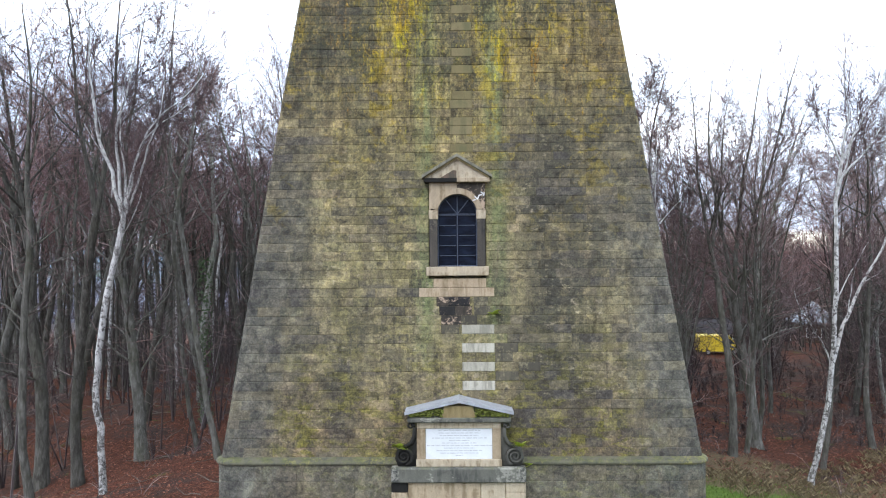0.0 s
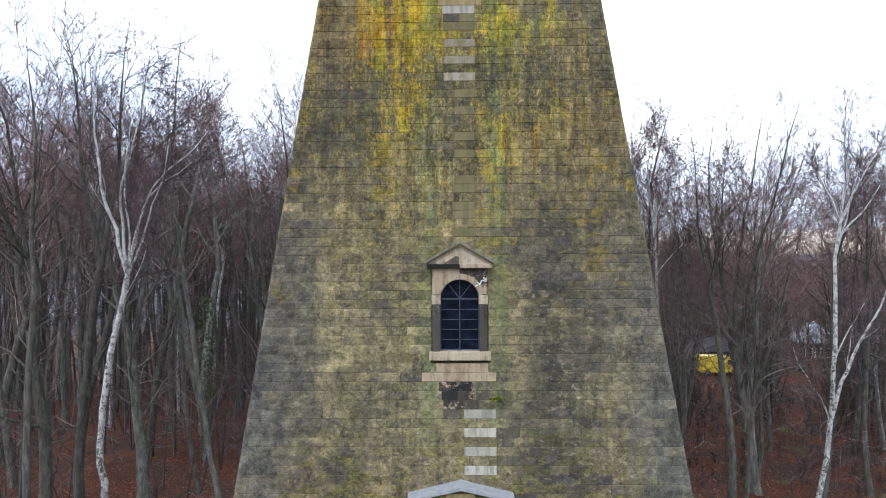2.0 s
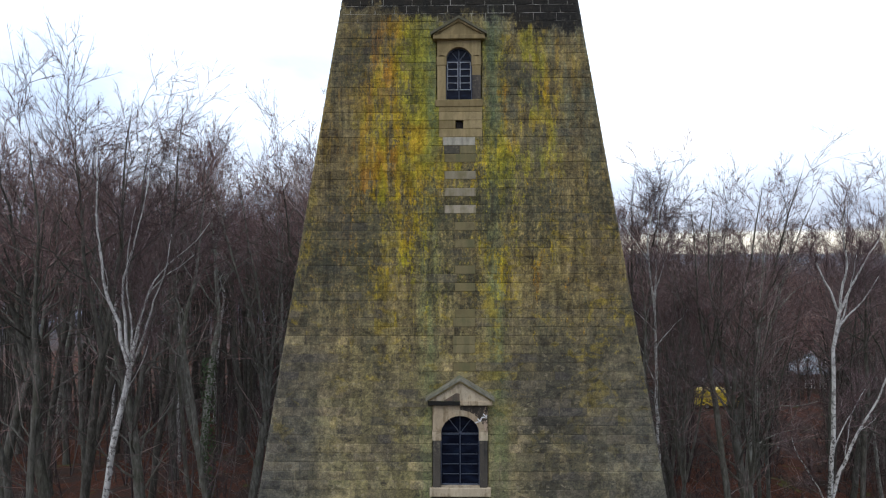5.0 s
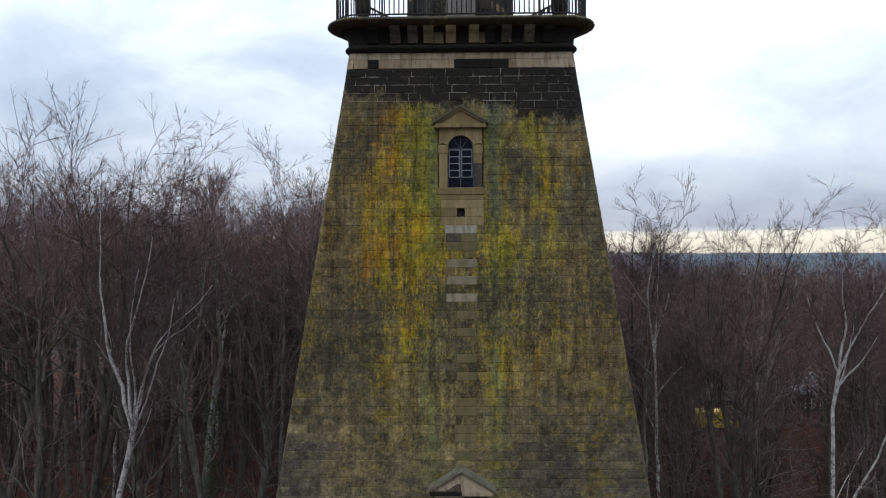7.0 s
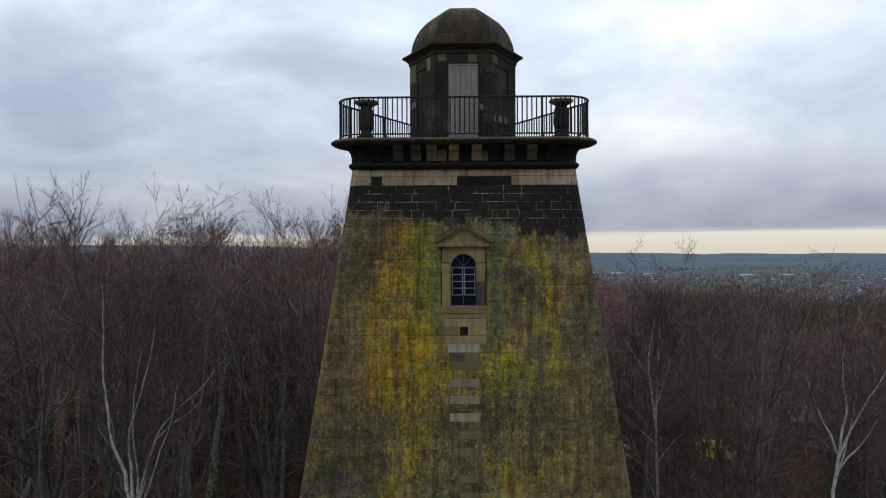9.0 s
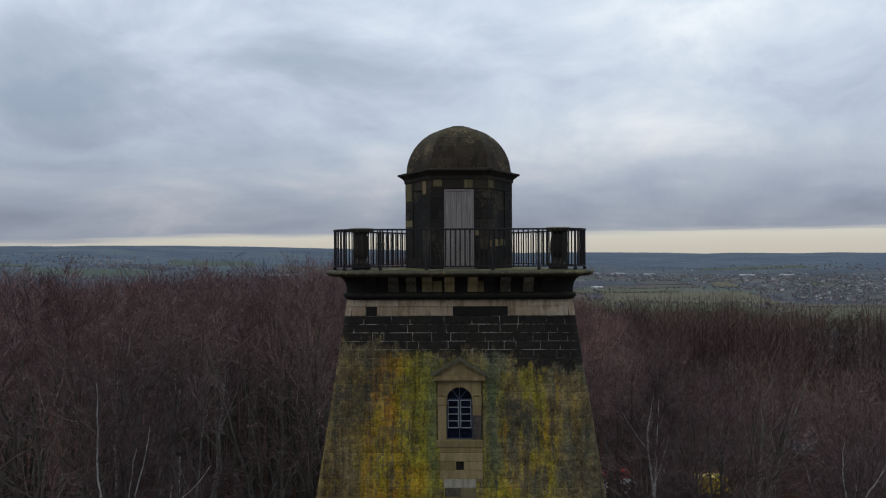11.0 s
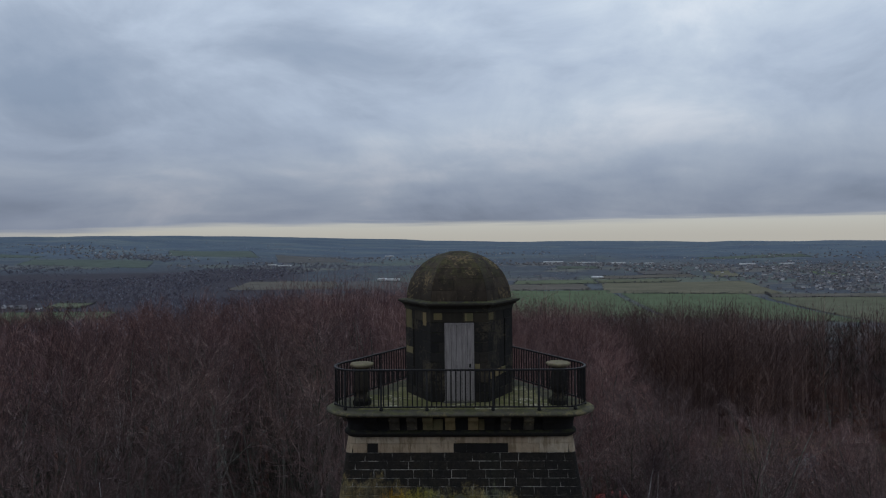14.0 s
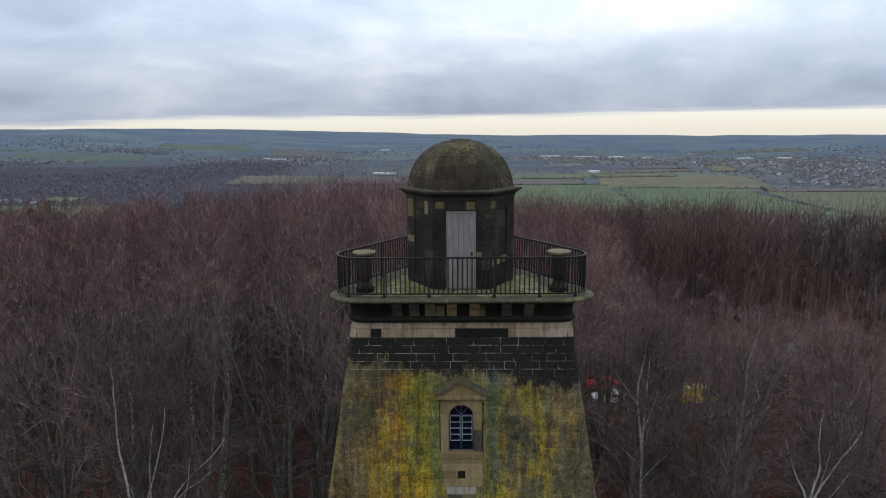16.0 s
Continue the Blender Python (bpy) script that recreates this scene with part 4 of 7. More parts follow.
piece("lettering", INK, letters, "faded grey carved lines")
piece("pediment_bed", SLAB, lambda s: s.box(CX - 1.36, CX + 1.36, YP - 0.30, -3.6, 2.27, 2.40, 0.03), "mossy pediment bed")
piece("pediment_block", PALE_GREEN, lambda s: s.prism([(CX - 0.48, 2.40), (CX + 0.44, 2.40), (CX + 0.36, 2.70), (CX - 0.38, 2.70)], YP - 0.26, -3.6))
for sg in (-1, 1):
    piece("pediment_wing", GREY, lambda s: s.prism([(CX + 0.4, 2.40), (CX + 1.36, 2.40), (CX + 1.36, 2.49), (CX + 0.4, 2.71)] if sg > 0 else
                                                 [(CX - 1.36, 2.40), (CX - 0.4, 2.40), (CX - 0.4, 2.71), (CX - 1.36, 2.49)], YP - 0.16, -3.6))
    poly = [(CX, 2.80), (CX + sg * 0.3, 2.735), (CX + sg * 1.42, 2.485), (CX + sg * 1.43, 2.545), (CX + sg * 0.25, 2.82), (CX, 2.89)]
    piece("lead_cap", LEAD, lambda s: s.prism(poly if sg > 0 else poly[::-1], YP - 0.34, -3.5), "grey lead flashing")

    def moss(s, sg=sg):
        r = random.Random(3 + sg)
        for i in range(300):
            x = CX + sg * r.uniform(0.42, 1.3)
            z = 2.43 + r.uniform(0, 1) * max(0.02, 0.22 - 0.17 * (abs(x - CX) - 0.42))
            rad = r.uniform(0.012, 0.036)
            y = YP - 0.18 - r.uniform(0, 0.13)
            rs = [[(x + rad * math.cos(b) * math.cos(a), y + rad * math.sin(b) * math.cos(a), z + rad * 0.7 * math.sin(a)) for b in [j * math.pi / 3 for j in range(6)]] for a in (-1.2, -0.5, 0.3, 1.0)]
            s.rings(rs, True, True, True)
    piece("moss_cushion", MOSS, moss, "bright green moss", True)

    def scroll(s, sg=sg):
        """A bracket that swells from a small volute at its top to a large one at its foot."""
        pts, rad = [], []
        for i in range(30):
            a = radians(-70 + i * 27)
            q = 0.24 * (1 - i / 34)
            pts.append((CX + sg * (1.47 - q * math.cos(a)), YP - 0.17, 1.36 + q * math.sin(a)))
            rad.append(0.045 * (1 - i / 60))
        neck = [(CX + sg * (1.16 + 0.02), YP - 0.17, 2.12), (CX + sg * 1.19, YP - 0.17, 1.9), (CX + sg * 1.27, YP - 0.17, 1.72), (CX + sg * 1.45, YP - 0.17, 1.60)]
        s.tube(neck, [0.05, 0.05, 0.055, 0.05], 6)
        s.tube(pts, rad, 6)
        s.prism([(CX + sg * x, z) for x, z in ([(1.1, 1.1), (1.62, 1.1), (1.7, 1.3), (1.66, 1.5), (1.45, 1.58), (1.27, 1.7), (1.18, 1.95), (1.1, 2.2)][::sg])], YP - 0.14, -3.7)
        top = []
        for i in range(16):
            a = radians(200 - i * 32)
            q = 0.10 * (1 - i / 20)
            top.append((CX + sg * (1.27 + q * math.cos(a)), YP - 0.17, 2.17 + q * math.sin(a)))
        s.tube(top, [0.028] * 16, 6)
    piece("scroll", SOOT if sg < 0 else GREY, scroll, "carved stone scroll bracket", True)
for x0, x1, z0, z1, mat in ((-1.80, -1.36, 0.42, 0.70, SOOT), (-1.36, 0.55, -0.1, 0.70, PALE), (0.55, 1.2, 0.05, 0.70, PALE), (1.2, 1.74, 0.42, 0.70, PALE), (-1.80, -1.36, -0.1, 0.42, PALE),
                            (1.2, 1.74, 0.05, 0.42, PALE), (-1.80, -0.75, -2.35, -0.1, PALE), (0.72, 1.74, -2.35, -0.1, PALE)):
    piece("surround_block", mat, lambda s: s.box(CX + x0 + 0.003, CX + x1 - 0.003, YP - 0.2, -3.7, z0 + 0.003, z1 - 0.003, 0.02))
piece("entrance_recess", SOOT, lambda s: s.box(CX - 0.75, CX + 0.72, YP - 0.02, -3.7, -2.35, -0.1, 0.01), "dark recessed entrance")


def fern(name, x, y, z, size, seed, parent, label):
    """A tuft of small divided fronds."""
    r = random.Random(seed)
    s = Shape()
    for i in range(11):
        a = r.uniform(math.pi * 0.95, math.pi * 2.05)
        d = Vector((math.cos(a), math.sin(a) * 0.5 - 0.3, r.uniform(0.1, 1.0))).normalized()
        l = size * r.uniform(0.6, 1.0)
        for j in range(7):
            p = Vector((x, y, z)) + d * l * (j + 1) / 7 - Vector((0, 0, 0.25 * size * (j / 7) ** 2))
            w = size * 0.16 * (1 - j / 8)
            o = d.cross(Vector((0, 0, 1))).normalized()
            for sg in (-1, 1):
                tip = p + o * sg * w * 2 + d * w
                s.face([p, p + d * w * 0.9 + Vector((0, 0, w * 0.2)), tip, p - d * w * 0.2 + o * sg * w])
    return part(name, s, FERN, parent, label)


fern("fern_tuft", -1.62, YP - 0.16, 1.6, 0.36, 1, tower, "small green fern growing from a joint")
fern("fern_tuft", 1.55, YP - 0.16, 1.63, 0.36, 2, tower, "small green fern growing from a joint")
fern("fern_tuft", 1.80, YP - 0.18, 1.13, 0.2, 3, tower, "small green fern growing from a joint")
fern("fern_tuft", 0.94, -reach(5.1) - 0.05, 5.03, 0.32, 4, tower, "small green fern growing from a joint")

# ---- platform, railing, pedestals, lantern ----
DECK = 22.5


def hexa(r, z, cx=0.0, cy=0.0):
    return [(cx + r * math.cos(radians(-120 + 60 * j)), cy + r * math.sin(radians(-120 + 60 * j)), z) for j in range(6)]


# paving slabs of the deck, laid in rows
deck = new("deck")
deck.parent = tower
tagged(deck, "mossy stone-flagged platform")
r2 = random.Random(21)


def inside(x, y, r):
    return all(x * math.cos(radians(-90 + 120 * k)) + y * math.sin(radians(-90 + 120 * k)) < r for k in range(3))


y = -2.38
while y < 3.6:
    d = 0.62
    x = -4.0 + r2.uniform(0, 0.4)
    while x < 4.0:
        w = r2.uniform(0.6, 1.0)
        if all(inside(px_, py_, 2.42) for px_ in (x, x + w) for py_ in (y, y + d)) and not all(math.hypot(px_, py_) < 1.4 for px_ in (x, x + w) for py_ in (y, y + d)):
            s = Shape()
            s.box(x + 0.006, x + w - 0.006, y + 0.006, y + d - 0.006, DECK - 0.02, DECK + 0.012 + r2.uniform(0, 0.006), 0.008)
            part("slab", s, PAVE, deck)
        x += w
    y += d

railing = thing("railing", "black iron railing with plain balusters round the platform edge", "railing", (TX, 0, DECK + 0.012))
R_RAIL, RHO_RAIL = 2.55, 0.80


def along(n_):
    """Points at even steps round the railing, with the outward direction."""
    path = tri_ring(R_RAIL, RHO_RAIL, 0, 24)
    pts = [Vector(p) for p in path] + [Vector(path[0])]
    cum = [0.0]
    for a, b in zip(pts[:-1], pts[1:]):
        cum.append(cum[-1] + (b - a).length)
    out = []
    for i in range(n_):
        s_, j = cum[-1] * i / n_, 0
        while cum[j + 1] < s_:
            j += 1
        f = (s_ - cum[j]) / (cum[j + 1] - cum[j])
        out.append((pts[j].lerp(pts[j + 1], f), (pts[j + 1] - pts[j]).normalized()))
    return out


def rail_ring(z, w, h):
    s = Shape()
    rows = []
    for d, zz in ((-w, z - h), (w, z - h), (w, z + h * 0.6), (w * 0.5, z + h), (-w * 0.5, z + h), (-w, z + h * 0.6)):
        rows.append(tri_ring(R_RAIL + d, RHO_RAIL + d, zz, 18))
    s.rings(rows + rows[:1], True)
    return s


part("top_rail", rail_ring(1.205, 0.034, 0.026), IRON, railing)
part("bottom_rail", rail_ring(0.11, 0.028, 0.02), IRON, railing)
bal = Shape()
bal.tube([(0, 0, 0.11), (0, 0, 1.19)], [0.0205, 0.0205], 6)
bal_mesh = bal.mesh("baluster", IRON)
for p, d in along(162):
    ob = new("baluster", bal_mesh)
    ob.parent = railing
    ob.matrix_basis = Matrix.Translation((p.x, p.y, 0))
post = Shape()
post.tube([(0, 0, 0.0), (0, 0, 0.02), (0, 0, 0.05), (0, 0, 0.10), (0, 0, 0.12), (0, 0, 1.19)], [0.05, 0.062, 0.055, 0.034, 0.028, 0.027], 8)
post_mesh = post.mesh("post", IRON, True)
for k in range(3):
    for u in (-2.34, -0.98, 0.98, 2.34):
        ob = new("post", post_mesh)
        ob.parent = railing
        ob.matrix_basis = Matrix.Translation(turned(k) @ Vector((u, -R_RAIL, 0)))
    mid = radians(-90 + 120 * k + 60)
    c = Vector((math.cos(mid), math.sin(mid), 0)) * 2 * (R_RAIL - RHO_RAIL)
    for a in (-30, 30):
        ob = new("post", post_mesh)
        ob.parent = railing
        ob.matrix_basis = Matrix.Translation(c + RHO_RAIL * Vector((math.cos(mid + radians(a)), math.sin(mid + radians(a)), 0)))


CAP = plain_stone("lichened_cap_stone", ((0, (0.19, 0.165, 0.11)), (1, (0.23, 0.2, 0.135))), dirty=0.4, dirt=(0.035, 0.033, 0.026), moss=0.3, flecks=(0.32, 0.28, 0.11))


def pedestal():
    t = thing("stone_pedestal", "squat baluster-shaped stone pedestal with a mossy octagonal cap", "pedestal", (0, 0, 0), group="platform pedestals")

    def octo(r, z):
        return [(r * math.cos(radians(22.5 + 45 * j)), r * math.sin(radians(22.5 + 45 * j)), z) for j in range(8)]
    for name, prof, mat in (("base", ((0.34, 0.0), (0.34, 0.14), (0.30, 0.18), (0.26, 0.2)), SOOT),
                            ("shaft", ((0.25, 0.2), (0.21, 0.27), (0.2, 0.34), (0.27, 0.46), (0.29, 0.58), (0.28, 0.78), (0.25, 0.98), (0.21, 1.06), (0.22, 1.1), (0.28, 1.15)), LANTERN),
                            ("cap", ((0.28, 1.15), (0.34, 1.18), (0.375, 1.21), (0.385, 1.255), (0.365, 1.275), (0.1, 1.285)), CAP)):
        s = Shape()
        s.rings([octo(r * (1.0 if name == "cap" else 0.86), z) for r, z in prof], True, True, True)
        part(name, s, mat, t)
    return t


first = pedestal()
first.matrix_basis = pose(-3.02 + TX, -1.72, DECK + 0.012)
copy_thing(first, pose(3.03 + TX, -1.72, DECK + 0.012, 0, 0, 10))

# lantern
R_L, L0, L1 = 1.78, DECK, 25.32
AP = R_L * math.cos(radians(30))
lantern = new("lantern_wall", None)
core = Shape()
core.rings([hexa(R_L - 0.06, z) for z in (L0, L1)], True, True, True)
lantern = part("lantern_wall", core, SOOT, tower, "six-sided blackened stone lantern drum")
r3 = random.Random(31)
for k in range(6):
    m = Matrix.Rotation(radians(60 * k), 4, "Z")
    hh = R_L / 2
    for i in range(9):
        z0, z1 = L0 + (L1 - L0) * i / 9, L0 + (L1 - L0) * (i + 1) / 9
        runs = [(-hh, hh)]
        if k == 0 and i < 8:
            runs = cut(runs, -0.46, 0.46)
        elif k and 1 <= i <= 7:
            runs = cut(runs, -0.33, 0.33)
        for p, q in runs:
            sp = split(p, q, r3) if q - p > 0.8 else [(p, q)]
            if q - p < 0.8 and r3.random() < 0.4:
                c = p + (q - p) * r3.uniform(0.35, 0.65)
                sp = [(p, c), (c, q)]
            for u0, u1 in sp:
                s = Shape()
                stone_on(s, u0, u1, z0, z1, r3.uniform(-0.004, 0.004), m, 0.08, lambda z: AP)
                part("stone", s, FRIEZE if i == 8 else LANTERN, lantern)
    if k:
        s = Shape()
        s.box(-0.33, 0.33, -AP + 0.035, -AP + 0.06, L0 + 0.313, L0 + 2.5, 0.004, m)
        part("blind_panel", s, LANTERN, lantern)
# odd pale stones: side of the drum, from, to, bottom, top, stone
for kk, u0, u1, z0, z1, mat in ((0, 0.47, 0.64, 23.55, 23.72, FAINT), (0, 0.16, 0.44, 25.03, 25.3, FAINT), (1, -0.74, -0.46, 23.2, 23.42, PALE_GREEN), (1, -0.4, -0.04, 23.22, 23.44, PALE_GREEN), (1, 0.04, 0.34, 23.24, 23.46, FAINT),
                                (-1, 0.36, 0.62, 24.86, 25.3, PALE_GREEN), (-1, -0.84, -0.42, 24.7, 25.3, FAINT), (-1, -0.84, -0.36, 23.86, 24.08, FAINT), (1, -0.84, -0.5, 25.05, 25.3, FAINT), (0, -0.8, -0.52, 25.08, 25.3, FAINT)):
    s = Shape()
    stone_on(s, u0, u1, z0, z1, 0.006, Matrix.Rotation(radians(60 * kk), 4, "Z"), 0.05, lambda z: AP)
    part("pale_stone", s, mat, lantern)

door = new("lantern_door")
door.parent = tower
tagged(door, "weathered grey plank door, shut")
for i in range(5):
    s = Shape()
    x0 = -0.42 + i * 0.168
    s.box(x0 + 0.003, x0 + 0.165, -AP + 0.01, -AP + 0.06, DECK + 0.06, 24.93, 0.008)
    part("plank", s, WOOD, door)
s = Shape()
s.box(-0.46, -0.42, -AP - 0.004, -AP + 0.07, DECK + 0.02, 24.99, 0.006)
s.box(0.42, 0.46, -AP - 0.004, -AP + 0.07, DECK + 0.02, 24.99, 0.006)
s.box(-0.42, 0.42, -AP - 0.004, -AP + 0.07, 24.935, 24.99, 0.006)
part("door_frame", s, WOOD, door)
s = Shape()
s.box(0.3, 0.36, -AP - 0.02, -AP + 0.01, 23.6, 23.72, 0.006)
part("handle", s, IRON, door, "black iron latch")
s = Shape()
s.box(-0.5, 0.5, -AP - 0.12, -AP + 0.05, DECK, DECK + 0.06, 0.015)
part("threshold", s, GREY, door)

corn = Shape()
corn.rings([hexa(r, z) for r, z in ((1.70, 25.31), (1.81, 25.32), (1.82, 25.42), (1.87, 25.46), (1.96, 25.53), (2.02, 25.55), (2.03, 25.56), (2.03, 25.615), (2.01, 25.62), (1.72, 25.66))], True)
part("lantern_cornice", corn, CORNICE, tower, "dark moulded cornice of the lantern")
dome = Shape()
D_R, D_H, D_0 = 1.74, 1.565, 25.62


def dome_at(i, n_=6, d=0.0):
    a = radians(84 * i / n_)
    return (D_R + d) * math.cos(a) ** 0.92, D_0 + (D_H + d) * math.sin(a)


dome.rings([hexa(*dome_at(i, 12, -0.05)) for i in range(13)], True, True, True)
dome = part("dome", dome, SOOT, tower, "six-sided mossy brown stone dome")
for k in range(6):
    for i in range(6):
        c = r3.uniform(0.38, 0.62)
        for h in ((0, 1) if i < 3 else (0,)):
            f0, f1 = ((0.0, c) if h == 0 else (c, 1.0)) if i < 3 else (0.0, 1.0)
            s = Shape()
            rows = []
            for j in range(4):
                t_ = i + 0.008 + (0.984 * j / 3)
                row = []
                for f in (f0 + 0.003, f1 - 0.003):
                    for d in (0.0,):
                        r_, z_ = dome_at(t_, 6, r3.uniform(-0.002, 0.004))
                        ring = hexa(r_, z_)
                        a, b = Vector(ring[k]), Vector(ring[(k + 1) % 6])
                        row.append(a.lerp(b, f))
                rows.append(row)
            front = [p for row in rows for p in row]
            inner = [p + (Vector((0, 0, 25.6)) - p).normalized() * 0.08 for p in front]
            kk = len(s.v)
            s.v += [tuple(p) for p in front + inner]
            for j in range(3):
                s.f.append((kk + 2 * j, kk + 2 * j + 1, kk + 2 * j + 3, kk + 2 * j + 2))
                s.f.append((kk + 2 * j + 2, kk + 2 * j + 10, kk + 2 * j + 8, kk + 2 * j))
                s.f.append((kk + 2 * j + 1, kk + 2 * j + 9, kk + 2 * j + 11, kk + 2 * j + 3))
            s.f.append((kk + 1, kk, kk + 8, kk + 9))
            s.f.append((kk + 6, kk + 7, kk + 15, kk + 14))
            part("dome_stone", s, DOME, dome)
cap = Shape()
cap.rings([hexa(r, z) for r, z in ((0.36, 27.13), (0.36, 27.17), (0.30, 27.195), (0.05, 27.21))], True, False, True)
part("dome_cap", cap, DOME, tower)

# stones of the shaft that stand on their own, nearest the lower window
STONES = {}
for u0, u1, z0, z1, proud in singles:
    size = min((0.3, 0.4, 0.5, 0.6, 0.7, 0.85, 1.0, 1.2), key=lambda v: abs(v - (u1 - u0)))
    if size not in STONES:
        s = Shape()
        stone_on(s, -size / 2, size / 2, -PITCH / 2, PITCH / 2, 0.0, Matrix.Identity(4), 0.06, lambda z: -LEAN * z)
        STONES[size] = s.mesh("stone", STONE_PIECE)
    ob = new("stone", STONES[size])
    ob.parent = wall
    zm = (z0 + z1) / 2
    ob.matrix_basis = Matrix.Translation(((u0 + u1) / 2, -reach(zm) - proud, zm)) @ Matrix.Diagonal(((u1 - u0) / size, 1, 1, 1))
for u0, u1, z0, z1, mat in specials:
    s = Shape()
    stone_on(s, u0, u1, z0, z1, 0.006, Matrix.Identity(4))
    part("replaced_stone", s, mat, wall)

# ---- ground and distance ----


def smooth(a, b, v):
    t = min(max((v - a) / (b - a), 0.0), 1.0)
    return t * t * (3 - 2 * t)


def height(x, y):
    """The hill, its fall into the valley, and the rise of the far side."""
    r = math.hypot(x, y)
    h = -2.35 - 0.9 * smooth(9, 22, r) - 1.3 * smooth(25, 55, r)
    h += smooth(9, 20, r) * (0.45 * noise.noise(Vector((x * 0.09, y * 0.09, 0.3))) + 0.4 * (1 - smooth(60, 90, r)) * noise.noise(Vector((x * 0.22, y * 0.22, 5.1)))) + 0.9 * smooth(20, 60, r) * noise.noise(Vector((x * 0.03, y * 0.03, 4.2)))
    h -= 1.3 * math.exp(-((x + 0.55 * y + 17) / 3.2) ** 2) * smooth(8, 14, r) * (1 - smooth(24, 36, r))
    h -= 9 * smooth(50, 125, r - 30 * smooth(2, 12, x))
    h -= 52 * smooth(130, 900, r) + (6 * noise.noise(Vector((x * 0.0016, y * 0.0016, 1.0))) if r > 130 else 0) * smooth(130, 900, r)
    far = smooth(1500, 3000, r)
    h += 78 * smooth(1500, 5200, r) * (1 - 0.10 * smooth(0, 2500, x) + 0.75 * smooth(550, -1950, x))
    h += far * (11 * noise.noise(Vector((x / 900, y / 480, 7.0))) + 6 * noise.noise(Vector((x / 330, y / 210, 2.0))))
    return h


def ground_material():
    m, n = material("woodland_and_valley_ground")
    p = n.position()
    x, y, z = n.xyz(p)[:3]
    leaf = n.ramp(n.noise(p, 9, 6, 0.75, 0.5), (0.3, (0.01, 0.006, 0.006)), (0.43, (0.034, 0.014, 0.010)), (0.55, (0.085, 0.032, 0.019)), (0.7, (0.19, 0.082, 0.05)))
    leaf = n.mix(n.step(n.noise(p, 0.22, 6, 0.68, 0.4), 0.47, 0.6), leaf, n.ramp(n.noise(p, 6, 5, 0.7), (0.35, (0.018, 0.014, 0.013)), (0.65, (0.06, 0.038, 0.03))))
    mossy = n.step(n.noise(p, 0.55, 5, 0.65), 0.60, 0.68)
    leaf = n.mix(n.math("MULTIPLY", mossy, 0.7), leaf, (0.065, 0.075, 0.018))
    straw = n.ramp(n.noise(p, 12, 6, 0.7), (0.3, (0.035, 0.025, 0.016)), (0.5, (0.085, 0.062, 0.036)), (0.7, (0.17, 0.138, 0.08)))
    turf = n.ramp(n.noise(p, 7, 6, 0.7), (0.3, (0.035, 0.06, 0.012)), (0.55, (0.075, 0.12, 0.022)), (0.75, (0.12, 0.16, 0.04)))
    wob = n.math("MULTIPLY", n.math("SUBTRACT", n.noise(p, 0.35, 4, 0.6), 0.5), 7.0)
    dx, dy = n.math("SUBTRACT", x, 5.0), n.math("ADD", y, 7.0)
    far = n.math("ADD", n.math("SQRT", n.math("ADD", n.math("MULTIPLY", dx, dx), n.math("MULTIPLY", dy, dy))), wob)
    near = n.mix(n.step(n.math("ADD", far, n.math("MULTIPLY", n.step(x, -6, 2, 9.0, 0.0), 1.0)), 17.5, 20.0), straw, leaf)
    near = n.mix(n.step(n.math("ADD", far, n.math("MULTIPLY", n.step(x, -6, 2, 9.0, 0.0), 1.0)), 12.0, 13.5), turf, near)
    cx, cy = n.math("SUBTRACT", x, 62.0), n.math("SUBTRACT", y, 80.0)
    glade = n.math("ADD", n.math("SQRT", n.math("ADD", n.math("MULTIPLY", cx, cx), n.math("MULTIPLY", cy, cy))), wob)
    near = n.mix(n.step(glade, 20, 27), n.mix(n.noise(p, 0.6, 5, 0.7), (0.05, 0.055, 0.02), (0.12, 0.085, 0.045)), near)
    # the open valley: small hedged fields, copses and woods, dull winter colours blued by painted haze
    bent = n.add("ShaderNodeVectorMath", operation="ADD")
    n.link(n.scaled(p, 1 / 190, 1 / 250, 0.0), bent.inputs[0])
    n.link(n.join(n.math("MULTIPLY", n.noise(p, 1 / 300, 3), 0.9), n.math("MULTIPLY", n.noise(n.scaled(p, 1, 1, 1, (900, 0, 0)), 1 / 300, 3), 0.9), 0.0), bent.inputs[1])
    vor = n.add("ShaderNodeTexVoronoi", feature="F1")
    n.link(bent.outputs[0], vor.inputs["Vector"])
    vor.inputs["Scale"].default_value = 1.0
    tint = n.xyz(vor.outputs["Color"])[0]
    dist = n.math("SQRT", n.math("ADD", n.math("MULTIPLY", x, x), n.math("MULTIPLY", y, y)))
    open_ = n.ramp(tint, (0.0, (0.082, 0.096, 0.108)), (0.2, (0.10, 0.12, 0.112)), (0.35, (0.122, 0.122, 0.12)), (0.5, (0.09, 0.106, 0.122)), (0.62, (0.112, 0.138, 0.108)), (0.75, (0.13, 0.128, 0.122)), (0.88, (0.098, 0.118, 0.13)), (1.0, (0.138, 0.148, 0.13)))
    rim_ = n.add("ShaderNodeTexVoronoi", feature="DISTANCE_TO_EDGE")
    n.link(bent.outputs[0], rim_.inputs["Vector"])
    rim_.inputs["Scale"].default_value = 1.0
    hedge = n.math("MULTIPLY", n.step(rim_.outputs["Distance"], 0.02, 0.05, 1.0, 0.0), n.step(n.noise(p, 1 / 40, 3), 0.36, 0.5))
    open_ = n.mix(n.math("MULTIPLY", hedge, 0.75), open_, (0.06, 0.07, 0.085))
